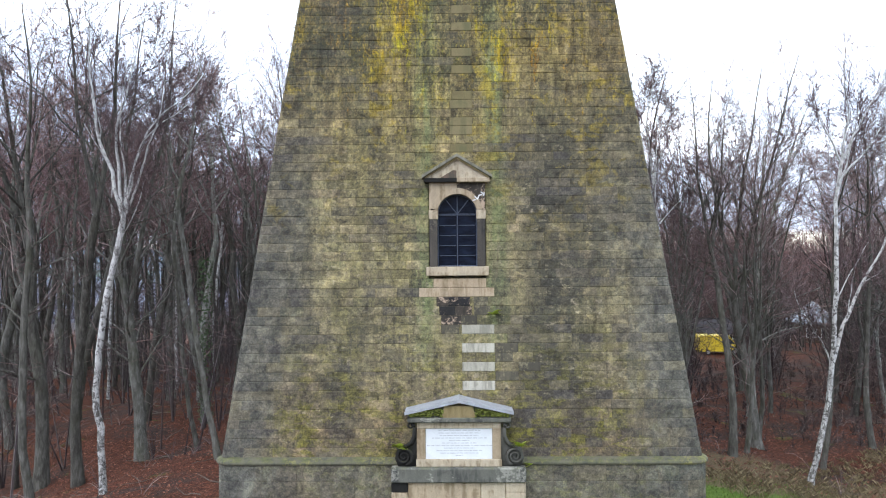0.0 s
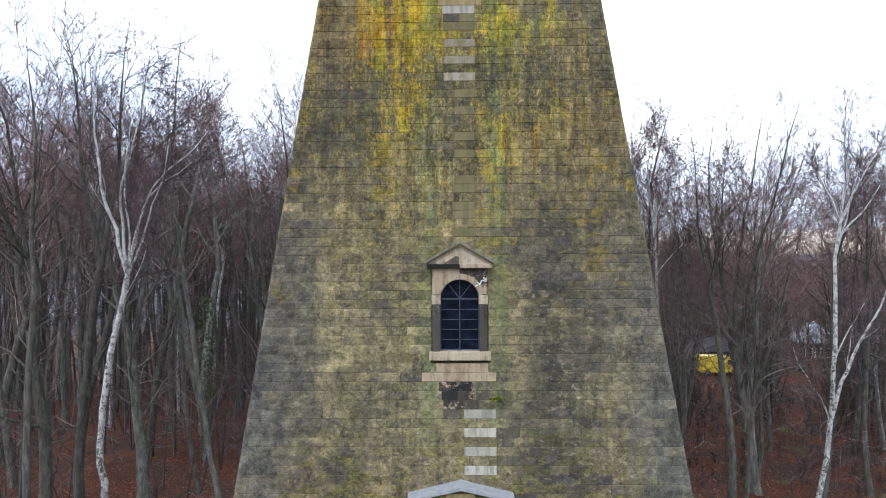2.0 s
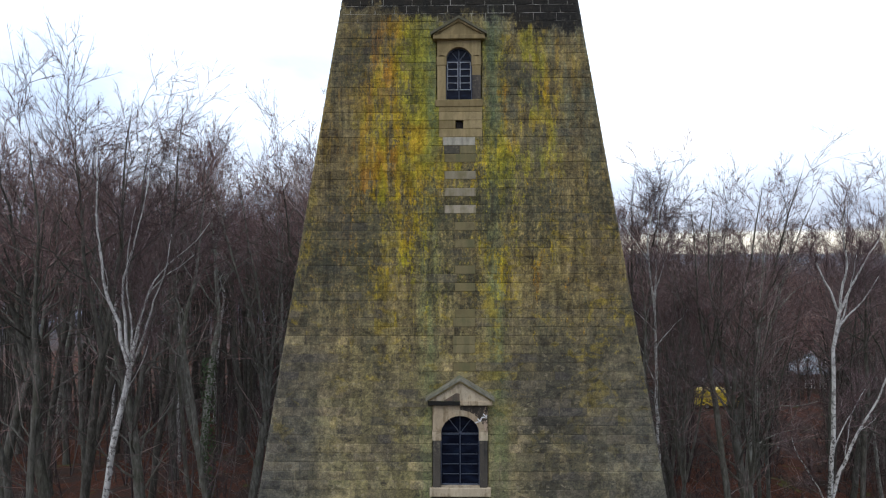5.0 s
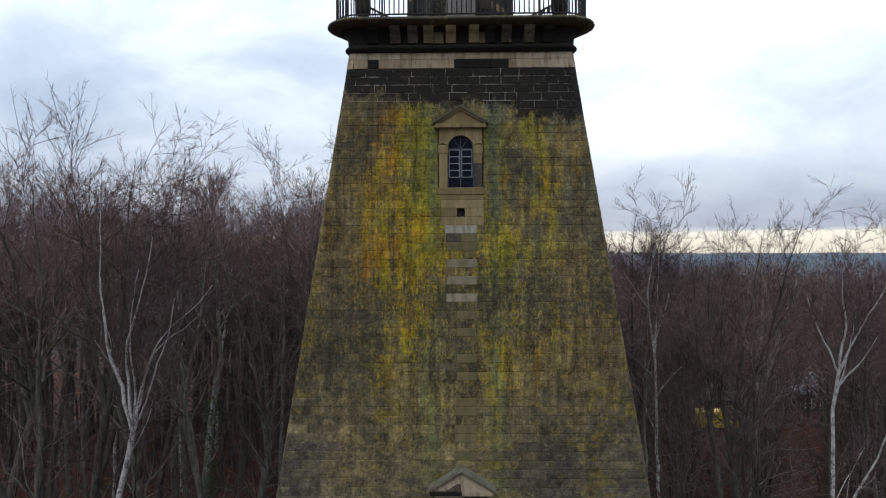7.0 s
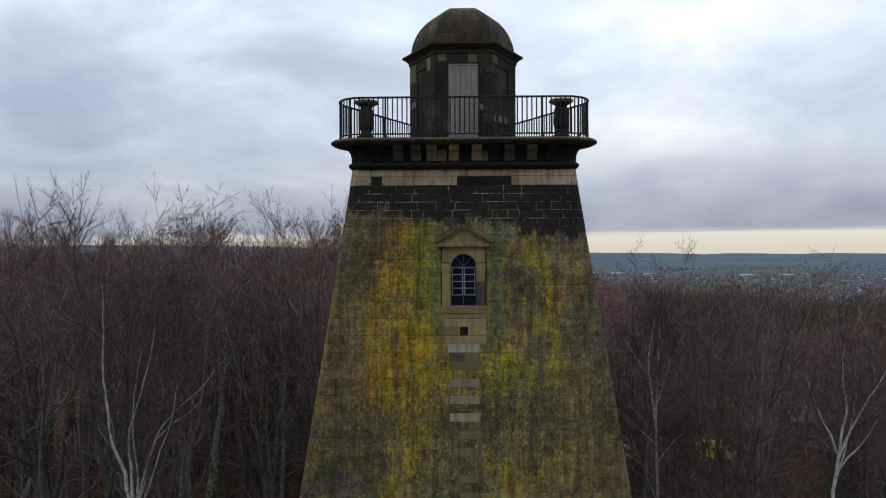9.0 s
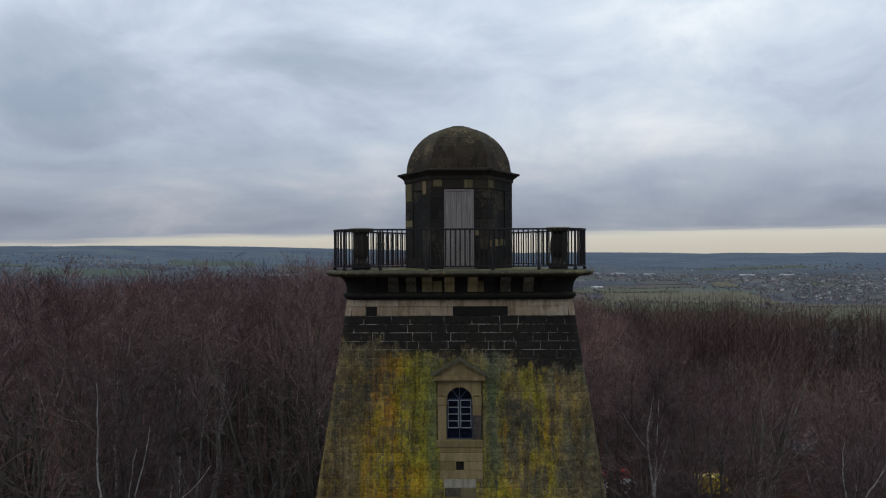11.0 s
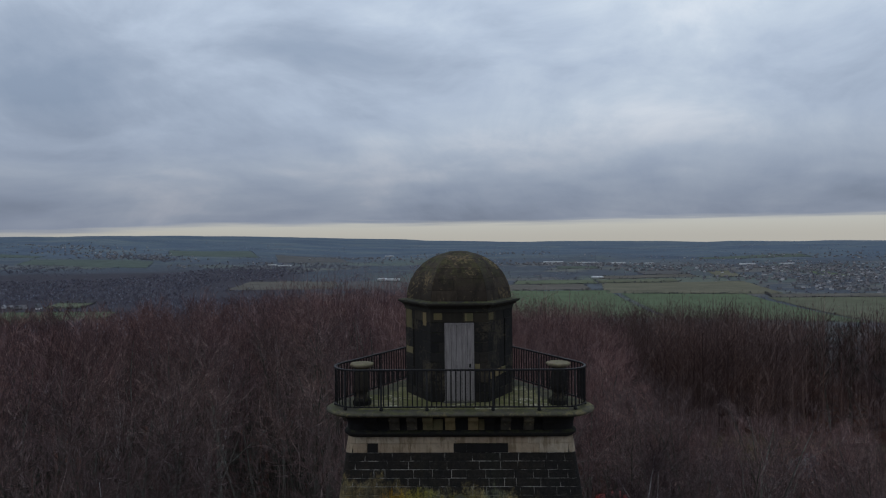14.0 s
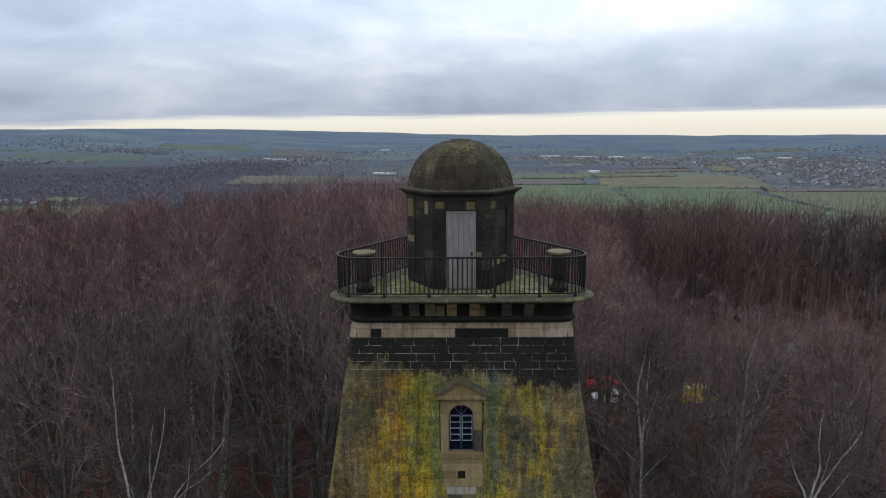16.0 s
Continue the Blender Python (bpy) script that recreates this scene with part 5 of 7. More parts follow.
    thick = n.math("ADD", n.noise(n.scaled(p, 1 / 420, 1 / 300, 0.0), 1.0, 6, 0.62, 0.5), n.step(x, -900, 300, 0.03, 0.0))
    open_ = n.mix(n.step(thick, 0.50, 0.545), open_, n.ramp(n.noise(p, 1 / 30, 4, 0.7), (0.35, (0.058, 0.07, 0.09)), (0.65, (0.08, 0.092, 0.112))))
    # the farthest hills: woods and fields, with the blue of haze put into their colour
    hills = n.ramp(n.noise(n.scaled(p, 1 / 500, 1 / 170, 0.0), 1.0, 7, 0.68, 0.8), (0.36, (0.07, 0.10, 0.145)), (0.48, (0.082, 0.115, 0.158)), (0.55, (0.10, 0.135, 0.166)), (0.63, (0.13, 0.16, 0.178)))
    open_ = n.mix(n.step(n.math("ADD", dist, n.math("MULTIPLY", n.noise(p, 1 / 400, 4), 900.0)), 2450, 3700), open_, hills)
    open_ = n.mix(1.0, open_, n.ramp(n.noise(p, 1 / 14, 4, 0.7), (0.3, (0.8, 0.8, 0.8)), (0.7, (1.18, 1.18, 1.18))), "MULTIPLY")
    # the wooded side of the valley
    turn = n.math("DIVIDE", x, n.math("MAXIMUM", y, 50.0))
    edge_ = n.math("MULTIPLY", n.math("SUBTRACT", n.noise(n.scaled(p, 1 / 240, 1 / 240, 0.0), 1.0, 4, 0.6), 0.5), 500.0)
    side_wood = n.math("MULTIPLY", n.step(n.math("ADD", dist, edge_), 2050, 2250, 1.0, 0.0), n.step(turn, -0.27, -0.20, 1.0, 0.0))
    open_ = n.mix(side_wood, open_, n.ramp(n.noise(p, 1 / 18, 5, 0.7), (0.35, (0.039, 0.038, 0.05)), (0.65, (0.058, 0.054, 0.068))))
    wooded = n.math("SUBTRACT", dist, n.step(x, -40, 60, 300.0, 0.0))
    near = n.mix(n.step(dist, 170, 260), near, n.ramp(n.noise(p, 0.05, 5, 0.7), (0.35, (0.03, 0.024, 0.026)), (0.65, (0.055, 0.046, 0.046))))
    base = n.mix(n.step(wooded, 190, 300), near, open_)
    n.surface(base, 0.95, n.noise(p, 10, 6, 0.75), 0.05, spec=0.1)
    return m


def ground():
    """One sheet, finer towards the valley side and near the tower."""
    radii = [0.0, 3.0, 6.0] + [7.5 + 1.25 * i for i in range(43)] + [61.0 + 3.0 * i for i in range(1, 13)]
    while radii[-1] < 4800:
        radii.append(radii[-1] * (1.05 if radii[-1] < 1400 else 1.018))
    radii.append(4930)
    turns = [radians(48 + 84 * i / 240) for i in range(241)] + [radians(132 + 276 * i / 110) for i in range(1, 110)]
    n_ = len(turns)
    s = Shape()
    s.v.append((0, 0, height(0, 0)))
    for r in radii[1:]:
        for a in turns:
            x, y = r * math.cos(a), r * math.sin(a)
            s.v.append((x, y, height(x, y)))
    for j in range(n_):
        s.f.append((0, 1 + j, 1 + (j + 1) % n_))
    for i in range(len(radii) - 2):
        for j in range(n_):
            a, b = 1 + i * n_ + j, 1 + i * n_ + (j + 1) % n_
            s.f.append((a, a + n_, b + n_, b))
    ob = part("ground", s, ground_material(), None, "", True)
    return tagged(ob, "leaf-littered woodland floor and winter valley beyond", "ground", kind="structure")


ground()


def field(x0, x1, y0, y1, skew, color, rough_name):
    """A field laid on the valley, with a slanting side."""
    s = Shape()
    nx, ny = 18, 14
    for j in range(ny + 1):
        for i in range(nx + 1):
            y = y0 + (y1 - y0) * j / ny
            x = x0 + (x1 - x0) * i / nx + skew * (y - y0)
            y += 18 * noise.noise(Vector((x * 0.004, y * 0.004, 2)))
            s.v.append((x, y, height(x, y) + 0.9))
    for j in range(ny):
        for i in range(nx):
            a = j * (nx + 1) + i
            s.f.append((a, a + 1, a + nx + 2, a + nx + 1))
    mat = simple(rough_name, color, 0.95, 0.16, 0.02, height=0.0, spec=0.05)
    ob = part("field", s, mat, None, "", True)
    tagged(ob, "open winter field in the valley", "field", kind="structure")


GREEN, PALEGREEN, PLOUGH, STUBBLE = (0.098, 0.128, 0.075), (0.112, 0.13, 0.085), (0.118, 0.11, 0.095), (0.135, 0.13, 0.092)
# HAZE_GREEN: grass with distance haze mixed into the colour
DULL, FALLOW, OLIVE, HAZE_GREEN = (0.09, 0.11, 0.09), (0.105, 0.104, 0.104), (0.112, 0.118, 0.08), (0.092, 0.116, 0.102)
# x0, x1 at the near side, y0, y1, slant, colour
FIELDS = [(40, 230, 690, 1180, 0.08, GREEN), (236, 438, 700, 1110, 0.10, GREEN), (444, 860, 690, 1045, 0.12, OLIVE), (250, 545, 1120, 1380, 0.2, STUBBLE), (500, 760, 1056, 1112, 0.3, PLOUGH),
          (60, 244, 1200, 1360, 0.1, PLOUGH), (120, 292, 1375, 1500, 0.12, PALEGREEN), (300, 470, 1395, 1500, 0.15, OLIVE), (330, 560, 1540, 1640, 0.15, PLOUGH), (470, 580, 1660, 1830, 0.1, FALLOW), (600, 660, 1520, 1770, 0.25, STUBBLE),
          (820, 880, 1500, 1700, 0.25, GREEN), (-430, -230, 1240, 1500, -0.15, PLOUGH), (-220, -70, 1215, 1520, -0.1, FALLOW), (-640, -380, 2400, 2780, -0.3, FALLOW), (-1390, -970, 2080, 2290, -0.35, HAZE_GREEN), (-1130, -770, 2600, 2960, -0.4, HAZE_GREEN),
          (-560, -400, 690, 890, -0.3, GREEN), (-600, -545, 945, 1020, -0.3, PALEGREEN), (900, 1300, 2450, 2600, 0.2, DULL), (300, 420, 1960, 2060, 0.1, DULL), (-1760, -1500, 2350, 2480, -0.3, HAZE_GREEN)]
for i, (a, b, c, d, sk, col) in enumerate(FIELDS):
    field(a, b, c, d, sk, col, "field_soil" if col[0] > col[1] * 0.95 else "field_grass")


# ---- trees ----
def bark_material(name, colors, birch=False):
    m, n = material(name)
    p = n.position()
    f = n.noise(n.scaled(p, 5, 5, 1.2), 1.5, 6, 0.65, 0.4)
    col = n.ramp(f, (0.3, colors[0]), (0.5, colors[1]), (0.7, colors[2]))
    green = n.step(n.noise(p, 0.8, 4, 0.6), 0.48, 0.65)
    if birch:
        marks = n.step(n.noise(n.scaled(p, 3.2, 3.2, 3.0), 1.3, 6, 0.75, 1.0), 0.492, 0.56)
        z = n.xyz(p)[2]
        col = n.mix(n.math("MULTIPLY", marks, n.step(z, 4.0, 9.0, 0.9, 0.5)), col, (0.045, 0.04, 0.036))
        low = n.math("MULTIPLY", n.step(z, -1, 5.5, 1.0, 0.0), n.step(n.noise(n.scaled(p, 7, 7, 2.2), 1.5, 6, 0.75, 0.6), 0.46, 0.56))
        col = n.mix(n.math("MULTIPLY", low, 0.7), col, (0.06, 0.058, 0.05))
    else:
        col = n.mix(n.math("MULTIPLY", green, 0.35), col, (0.05, 0.054, 0.03))
        rnd = n.add("ShaderNodeObjectInfo").outputs["Random"]
        col = n.mix(1.0, col, n.ramp(rnd, (0.0, (0.55, 0.52, 0.5)), (0.6, (0.9, 0.89, 0.87)), (0.85, (1.15, 1.15, 1.14)), (1.0, (1.9, 1.95, 1.95))), "MULTIPLY")
    n.surface(col, 0.9, n.noise(n.scaled(p, 9, 9, 2.5), 2, 5, 0.7), 0.02, spec=0.2)
    return m


def twig_material(name, lo, hi, pale=False):
    m, n = material(name)
    rnd = n.add("ShaderNodeObjectInfo").outputs["Random"]
    f = n.math("ADD", n.math("MULTIPLY", rnd, 0.6), n.math("MULTIPLY", n.noise(n.position(), 0.7, 3), 0.5))
    col = n.ramp(f, (0.2, lo), (0.85, hi))
    if pale:
        one = n.add("ShaderNodeNewGeometry").outputs["Random Per Island"]
        col = n.mix(1.0, col, n.ramp(one, (0.0, (0.62, 0.6, 0.62)), (0.7, (1.0, 1.0, 1.0)), (0.82, (1.5, 1.58, 1.58)), (0.93, (1.8, 2.0, 2.0)), (1.0, (2.5, 2.9, 2.9))), "MULTIPLY")
    crown = n.noise(n.position(), 0.13, 3, 0.5)
    col = n.mix(1.0, col, n.ramp(crown, (0.34, (0.72, 0.72, 0.76)), (0.5, (1.0, 1.0, 1.0)), (0.66, (1.32, 1.24, 1.15))), "MULTIPLY")
    n.surface(col, 0.85, spec=0.2)
    return m


BARK = bark_material("grey_beech_bark", ((0.037, 0.036, 0.031), (0.09, 0.088, 0.078), (0.175, 0.173, 0.16)))
BIRCH_BARK = bark_material("white_birch_bark", ((0.27, 0.265, 0.26), (0.42, 0.415, 0.41), (0.52, 0.515, 0.505)), True)
TWIG = twig_material("brown_twigs", (0.1, 0.069, 0.066), (0.168, 0.116, 0.11), True)
TWIG_BIRCH = twig_material("purple_birch_twigs", (0.07, 0.048, 0.05), (0.115, 0.078, 0.08), True)
TWIG_FAR = twig_material("reddish_twigs", (0.122, 0.075, 0.074), (0.203, 0.126, 0.122), True)
# valley and hedge twigs: blue-grey put into the colour for distance haze
TWIG_VALLEY = twig_material("hazed_valley_twigs", (0.165, 0.163, 0.2), (0.26, 0.243, 0.28), True)
TWIG_HEDGE = twig_material("dark_hedge_twigs", (0.098, 0.1, 0.115), (0.15, 0.145, 0.155))


class Tree:
    """Grows a bare tree; wood: trunk and limbs, thin: branches and twigs."""

    def __init__(self, seed):
        self.r = random.Random(seed)
        self.wood, self.thin, self.cones = Shape(), Shape(), []

    def chain(self, p, d, length, r0, r1, n_, wander, lift):
        pts, rad = [p.copy()], [r0]
        d = d.normalized()
        for i in range(n_):
            d = (d + Vector((self.r.gauss(0, wander), self.r.gauss(0, wander), self.r.gauss(0, wander * 0.6) + lift))).normalized()
            p = p + d * (length / n_)
            pts.append(p.copy())
            rad.append(r0 + (r1 - r0) * ((i + 1) / n_) ** 0.85)
        return pts, rad

    def off(self, d, angle):
        """A direction that leaves d at about this angle, on any side."""
        o = d.orthogonal().normalized()
        o.rotate(Matrix.Rotation(self.r.uniform(0, 2 * math.pi), 3, d))
        return (d * math.cos(angle) + o * math.sin(angle)).normalized()

    def spot(self, pts, rad, f):
        x = f * (len(pts) - 1)
        i = min(int(x), len(pts) - 2)
        return pts[i].lerp(pts[i + 1], x - i), (pts[i + 1] - pts[i]).normalized(), rad[i] + (rad[i + 1] - rad[i]) * (x - i)

    def twigs(self, pts, rad, count, length, thick, sub, lift):
        for i in range(count):
            p, d, r = self.spot(pts, rad, self.r.uniform(0.25, 1.0) if i else 1.0)
            e = self.off(d, self.r.uniform(0.3, 0.8) if i else 0.1) + Vector((0, 0, lift))
            l = length * self.r.uniform(0.55, 1.2)
            e.normalize()
            self.cones.append((p, e, l, thick))
            for j in range(sub):
                q = p + e * l * self.r.uniform(0.25, 0.9)
                g = (self.off(e, self.r.uniform(0.35, 0.8)) + Vector((0, 0, lift))).normalized()
                self.cones.append((q, g, l * self.r.uniform(0.3, 0.6), -thick * 0.75))

    def finish(self):
        for p, d, l, r in self.cones:
            a = d.orthogonal().normalized() * abs(r)
            b = d.cross(a)
            k = len(self.thin.v)
            if r < 0:  # the finest spray: two crossed slivers
                self.thin.v += [tuple(p + a), tuple(p - a), tuple(p + b), tuple(p - b), tuple(p + d * l)]
                self.thin.f += [(k, k + 1, k + 4), (k + 2, k + 3, k + 4)]
                continue
            self.thin.v += [tuple(p + a), tuple(p - a * 0.5 + b * 0.87), tuple(p - a * 0.5 - b * 0.87), tuple(p + d * l)]
            self.thin.f += [(k, k + 1, k + 3), (k + 1, k + 2, k + 3), (k + 2, k, k + 3)]

    def limb(self, p, d, length, r, o):
        """A limb with branches and their twigs."""
        pts, rad = self.chain(p, d, length, r, r * 0.25, 5, o["wander"], o["lift"])
        (self.wood if r > o["thin"] else self.thin).tube(pts, rad, 5 if r > 0.05 else 3, False)
        for i in range(o["branches"]):
            f = 0.25 + 0.72 * (i + self.r.random()) / o["branches"]
            q, e, rr = self.spot(pts, rad, f)
            l = length * (0.62 - 0.38 * f) * self.r.uniform(0.7, 1.3)
            bp, br = self.chain(q, self.off(e, self.r.uniform(0.45, 0.9)), l, max(rr * 0.6, o["twig"] * 1.2), o["twig"] * 0.8, 2, o["wander"] * 1.3, o["lift"])
            if o["tubes"]:
                self.thin.tube(bp, br, 3, False)
            else:
                self.cones.append((bp[0], (bp[-1] - bp[0]).normalized(), l, br[0]))
            self.twigs(bp, br, o["twigs"], o["reach"], o["twig"], o["sub"], o["up"])
        self.twigs(pts, rad, o["twigs"], o["reach"], o["twig"], o["sub"], o["up"])

    def beech(self, h, girth, o, fork=0.45, leaders=2):
        sides = o["sides"]
        pts, rad = self.chain(Vector((0, 0, -0.4)), Vector((self.r.gauss(0, 0.05), self.r.gauss(0, 0.05), 1)), h * fork + 0.4, girth, girth * 0.72, 8, 0.06, 0.07)
        rad[0], rad[1] = girth * 1.45, girth * 1.04
        self.wood.tube(pts, rad, sides, False)
        for i in range(o["low"]):
            p, d, r = self.spot(pts, rad, self.r.uniform(0.32, 0.98))
            self.limb(p, self.off(d, self.r.uniform(0.7, 1.3)), h * self.r.uniform(0.09, 0.22), girth * self.r.uniform(0.1, 0.24), dict(o, twigs=1, sub=2, reach=0.6, branches=5, wander=0.22))
        for k in range(leaders):
            d = self.off(Vector((0, 0, 1)), self.r.uniform(0.10, 0.26) if leaders > 1 else 0.05)
            lp, lr = self.chain(pts[-1], d, h * (1 - fork) * self.r.uniform(0.82, 1.0), girth * (0.55 if leaders > 1 else 0.72), girth * 0.05, 7, 0.09, 0.04)
            self.wood.tube(lp, lr, max(5, sides - 2), False)
            for i in range(o["limbs"]):
                f = 0.08 + 0.88 * (i + self.r.random()) / o["limbs"]
                p, e, r = self.spot(lp, lr, f)
                self.limb(p, self.off(e, self.r.uniform(0.5, 0.95)), h * (0.25 - 0.13 * f) * self.r.uniform(0.75, 1.25), r * 0.55, o)
            self.twigs(lp, lr, o["twigs"] * 3, o["reach"] * 1.3, o["twig"], o["sub"], o["up"])
        return self

    def stem(self, p, leans, length, r0, r1, sway):
        """A stem that follows a run of leans, in degrees from upright towards +x, swaying a little to front and back."""
        pts, rad, n_ = [Vector(p)], [r0], 3 * len(leans)
        for i in range(n_):
            f = i / n_ * (len(leans) - 1)
            k = min(int(f), len(leans) - 2)
            a = radians(leans[k] + (leans[k + 1] - leans[k]) * (f - k) + self.r.gauss(0, 4))
            d = Vector((math.sin(a), sway + self.r.gauss(0, 0.06), math.cos(a))).normalized()
            pts.append(pts[-1] + d * (length / n_))
            rad.append(r0 + (r1 - r0) * ((i + 1) / n_) ** 0.9)
        return pts, rad

    def birch(self, girth, trunk, stems, o):
        """trunk: leans and length. stems: height of leaving, leans, length, share of the girth, sway."""
        pts, rad = self.stem((0, 0, -0.4), trunk[0], trunk[1], girth, girth * trunk[2], 0.0)
        rad[0], rad[1] = girth * 1.4, girth * 1.05
        self.wood.tube(pts, rad, 9, False)
        for z, leans, length, share, sway in stems:
            k = min(range(len(pts)), key=lambda i: abs(pts[i].z - z))
            lp, lr = self.stem(pts[k], leans, length, min(girth * share, rad[k]), 0.013, sway)
            self.wood.tube(lp, lr, 6, False)
            for i in range(o["limbs"]):
                f = 0.22 + 0.76 * (i + self.r.random()) / o["limbs"]
                p, e, r = self.spot(lp, lr, f)
                self.limb(p, self.off(e, self.r.uniform(0.35, 0.7)), (0.5 + 0.2 * length) * (1.15 - 0.6 * f) * self.r.uniform(0.6, 1.1), max(r * 0.45, 0.012), o)
            self.twigs(lp, lr, 10, o["reach"] * 1.2, o["twig"], o["sub"], o["up"])
        return self


NEAR = dict(wander=0.24, lift=0.035, branches=7, twigs=5, sub=4, reach=0.72, twig=0.0085, up=0.05, limbs=11, low=7, sides=9, thin=0.02, tubes=True)
MID = dict(wander=0.14, lift=0.10, branches=7, twigs=5, sub=3, reach=1.2, twig=0.0135, up=0.32, limbs=10, low=1, sides=7, thin=0.025, tubes=False)
FAR = dict(wander=0.10, lift=0.12, branches=6, twigs=4, sub=2, reach=1.5, twig=0.024, up=0.36, limbs=7, low=0, sides=5, thin=0.04, tubes=False)
THICK = dict(NEAR, wander=0.2, twigs=4, sub=3, limbs=9, low=5, reach=0.75, twig=0.0085, up=0.16)
BIRCH = dict(wander=0.15, lift=0.05, branches=5, twigs=4, sub=3, reach=0.8, twig=0.0075, up=-0.02, limbs=7, low=0, sides=9, thin=0.023, tubes=True)


tops = {}


def tree_thing(t, label, bark, twig, name="tree", category="tree", group="woodland trees"):
    t.finish()
    ob = thing(name, label, category, group=group)
    part("trunk", t.wood, bark, ob, smooth=True)
    part("crown", t.thin, twig, ob, "fine bare twigs")
    tops[ob] = max(v[2] for v in t.thin.v)
    return ob


tr = random.Random(77)
BEECH_LABEL = "tall bare beech with grey bark in leaf litter"
stock = {"near": [], "mid": [], "far": [], "birch": []}
for i in range(6):
    stock["near"].append(tree_thing(Tree(100 + i).beech((24, 22, 25, 19, 23, 18)[i], (0.30, 0.21, 0.33, 0.14, 0.24, 0.12)[i], NEAR, (0.42, 0.5, 0.3, 0.5, 0.46, 0.55)[i], (2, 2, 3, 1, 2, 1)[i]), BEECH_LABEL, BARK, TWIG))
stock["thicket"] = []
for i in range(3):
    stock["thicket"].append(tree_thing(Tree(150 + i).beech(17, 0.14, THICK, (0.2, 0.28, 0.24)[i], 4), "bushy many-stemmed bare tree with dark branches", BARK, TWIG))
for i in range(6):
    stock["mid"].append(tree_thing(Tree(200 + i).beech((24, 22, 25, 20, 23, 21)[i], (0.30, 0.26, 0.32, 0.2, 0.28, 0.2)[i], MID, (0.42, 0.46, 0.35, 0.5, 0.4, 0.45)[i], (2, 2, 2, 2, 2, 2)[i]), BEECH_LABEL, BARK, TWIG_FAR))
for i in range(5):
    stock["far"].append(tree_thing(Tree(300 + i).beech((23, 21, 24, 22, 20)[i], 0.26, FAR, 0.38, 3), BEECH_LABEL, BARK, TWIG_FAR))
SHAPES = [  # the three birches by the tower, each with its own stems
    (0.145, ((-1, -5, 5, 11, 7), 11.6, 0.8), [(11.0, (-20, -9, -6, -2, 6), 9.8, 0.62, 0.02), (11.1, (-6, -3, 20, 12, 4), 8.2, 0.55, -0.04), (10.9, (9, 14, 22, 58, 40), 5.6, 0.42, 0.05), (10.9, (14, 10, 30, 46, 30), 7.0, 0.4, 0.1), (10.0, (15, 24, 22, 4), 6.6, 0.45, -0.05), (9.4, (24, 30, 12), 3.6, 0.2, -0.12), (11.1, (2, -10, 4, 10), 6.8, 0.4, 0.14)]),
    (0.13, ((11, 9, 4, 2, 4, 5), 14.0, 0.5), [(5.3, (14, 22, 27, 22, 12), 9.0, 0.7, -0.03), (5.0, (-12, -26, -32, -10), 3.6, 0.28, 0.0), (13.3, (-16, -27, -22, -5), 3.6, 0.42, 0.03), (13.4, (6, 12, -9, 0, 3), 4.9, 0.5, 0.0), (13.2, (24, 26, 32, 20), 4.3, 0.45, -0.05), (12.8, (42, 46, 34, 20), 3.0, 0.36, 0.05), (12.0, (20, 16, 18, 6), 4.6, 0.35, 0.1), (7.5, (22, 32, 40), 3.4, 0.25, 0.1)]),
    (0.115, ((1, 0, 1, -1, -4, -6), 16.6, 0.4), [(12.6, (4, 3, 1, 6), 5.6, 0.5, 0.04), (8.8, (-20, -28, -24), 3.8, 0.3, 0.0), (11.6, (-44, -52, -50), 2.5, 0.25, 0.05), (15.4, (-28, -38, -20), 2.6, 0.25, -0.02), (11.0, (34, 46, 28), 2.8, 0.28, -0.05), (13.6, (18, 14, 4), 4.0, 0.3, 0.08), (16.0, (6, 10, 4), 3.0, 0.36, 0.0)])]
for i, (girth, trunk, stems) in enumerate(SHAPES):
    stock["birch"].append(tree_thing(Tree(400 + i).birch(girth, trunk, stems, BIRCH), "slender white-barked birch, bare", BIRCH_BARK, TWIG_BIRCH, "birch_tree", group="birches"))
used = set()
spots = []


def plant(kind, which, x, y, scale=1.0, turn=None, lean=(0, 0)):
    src = stock[kind][which % len(stock[kind])]
    m = pose(x, y, height(x, y), lean[0], lean[1], tr.uniform(0, 360) if turn is None else turn)
    if src not in used:
        used.add(src)
        src.matrix_basis = m
        src.scale = (scale, scale, scale)
        ob = src
    else:
        ob = copy_thing(src, m)
        ob.scale = (scale, scale, scale)
    spots.append((x, y))
    return ob


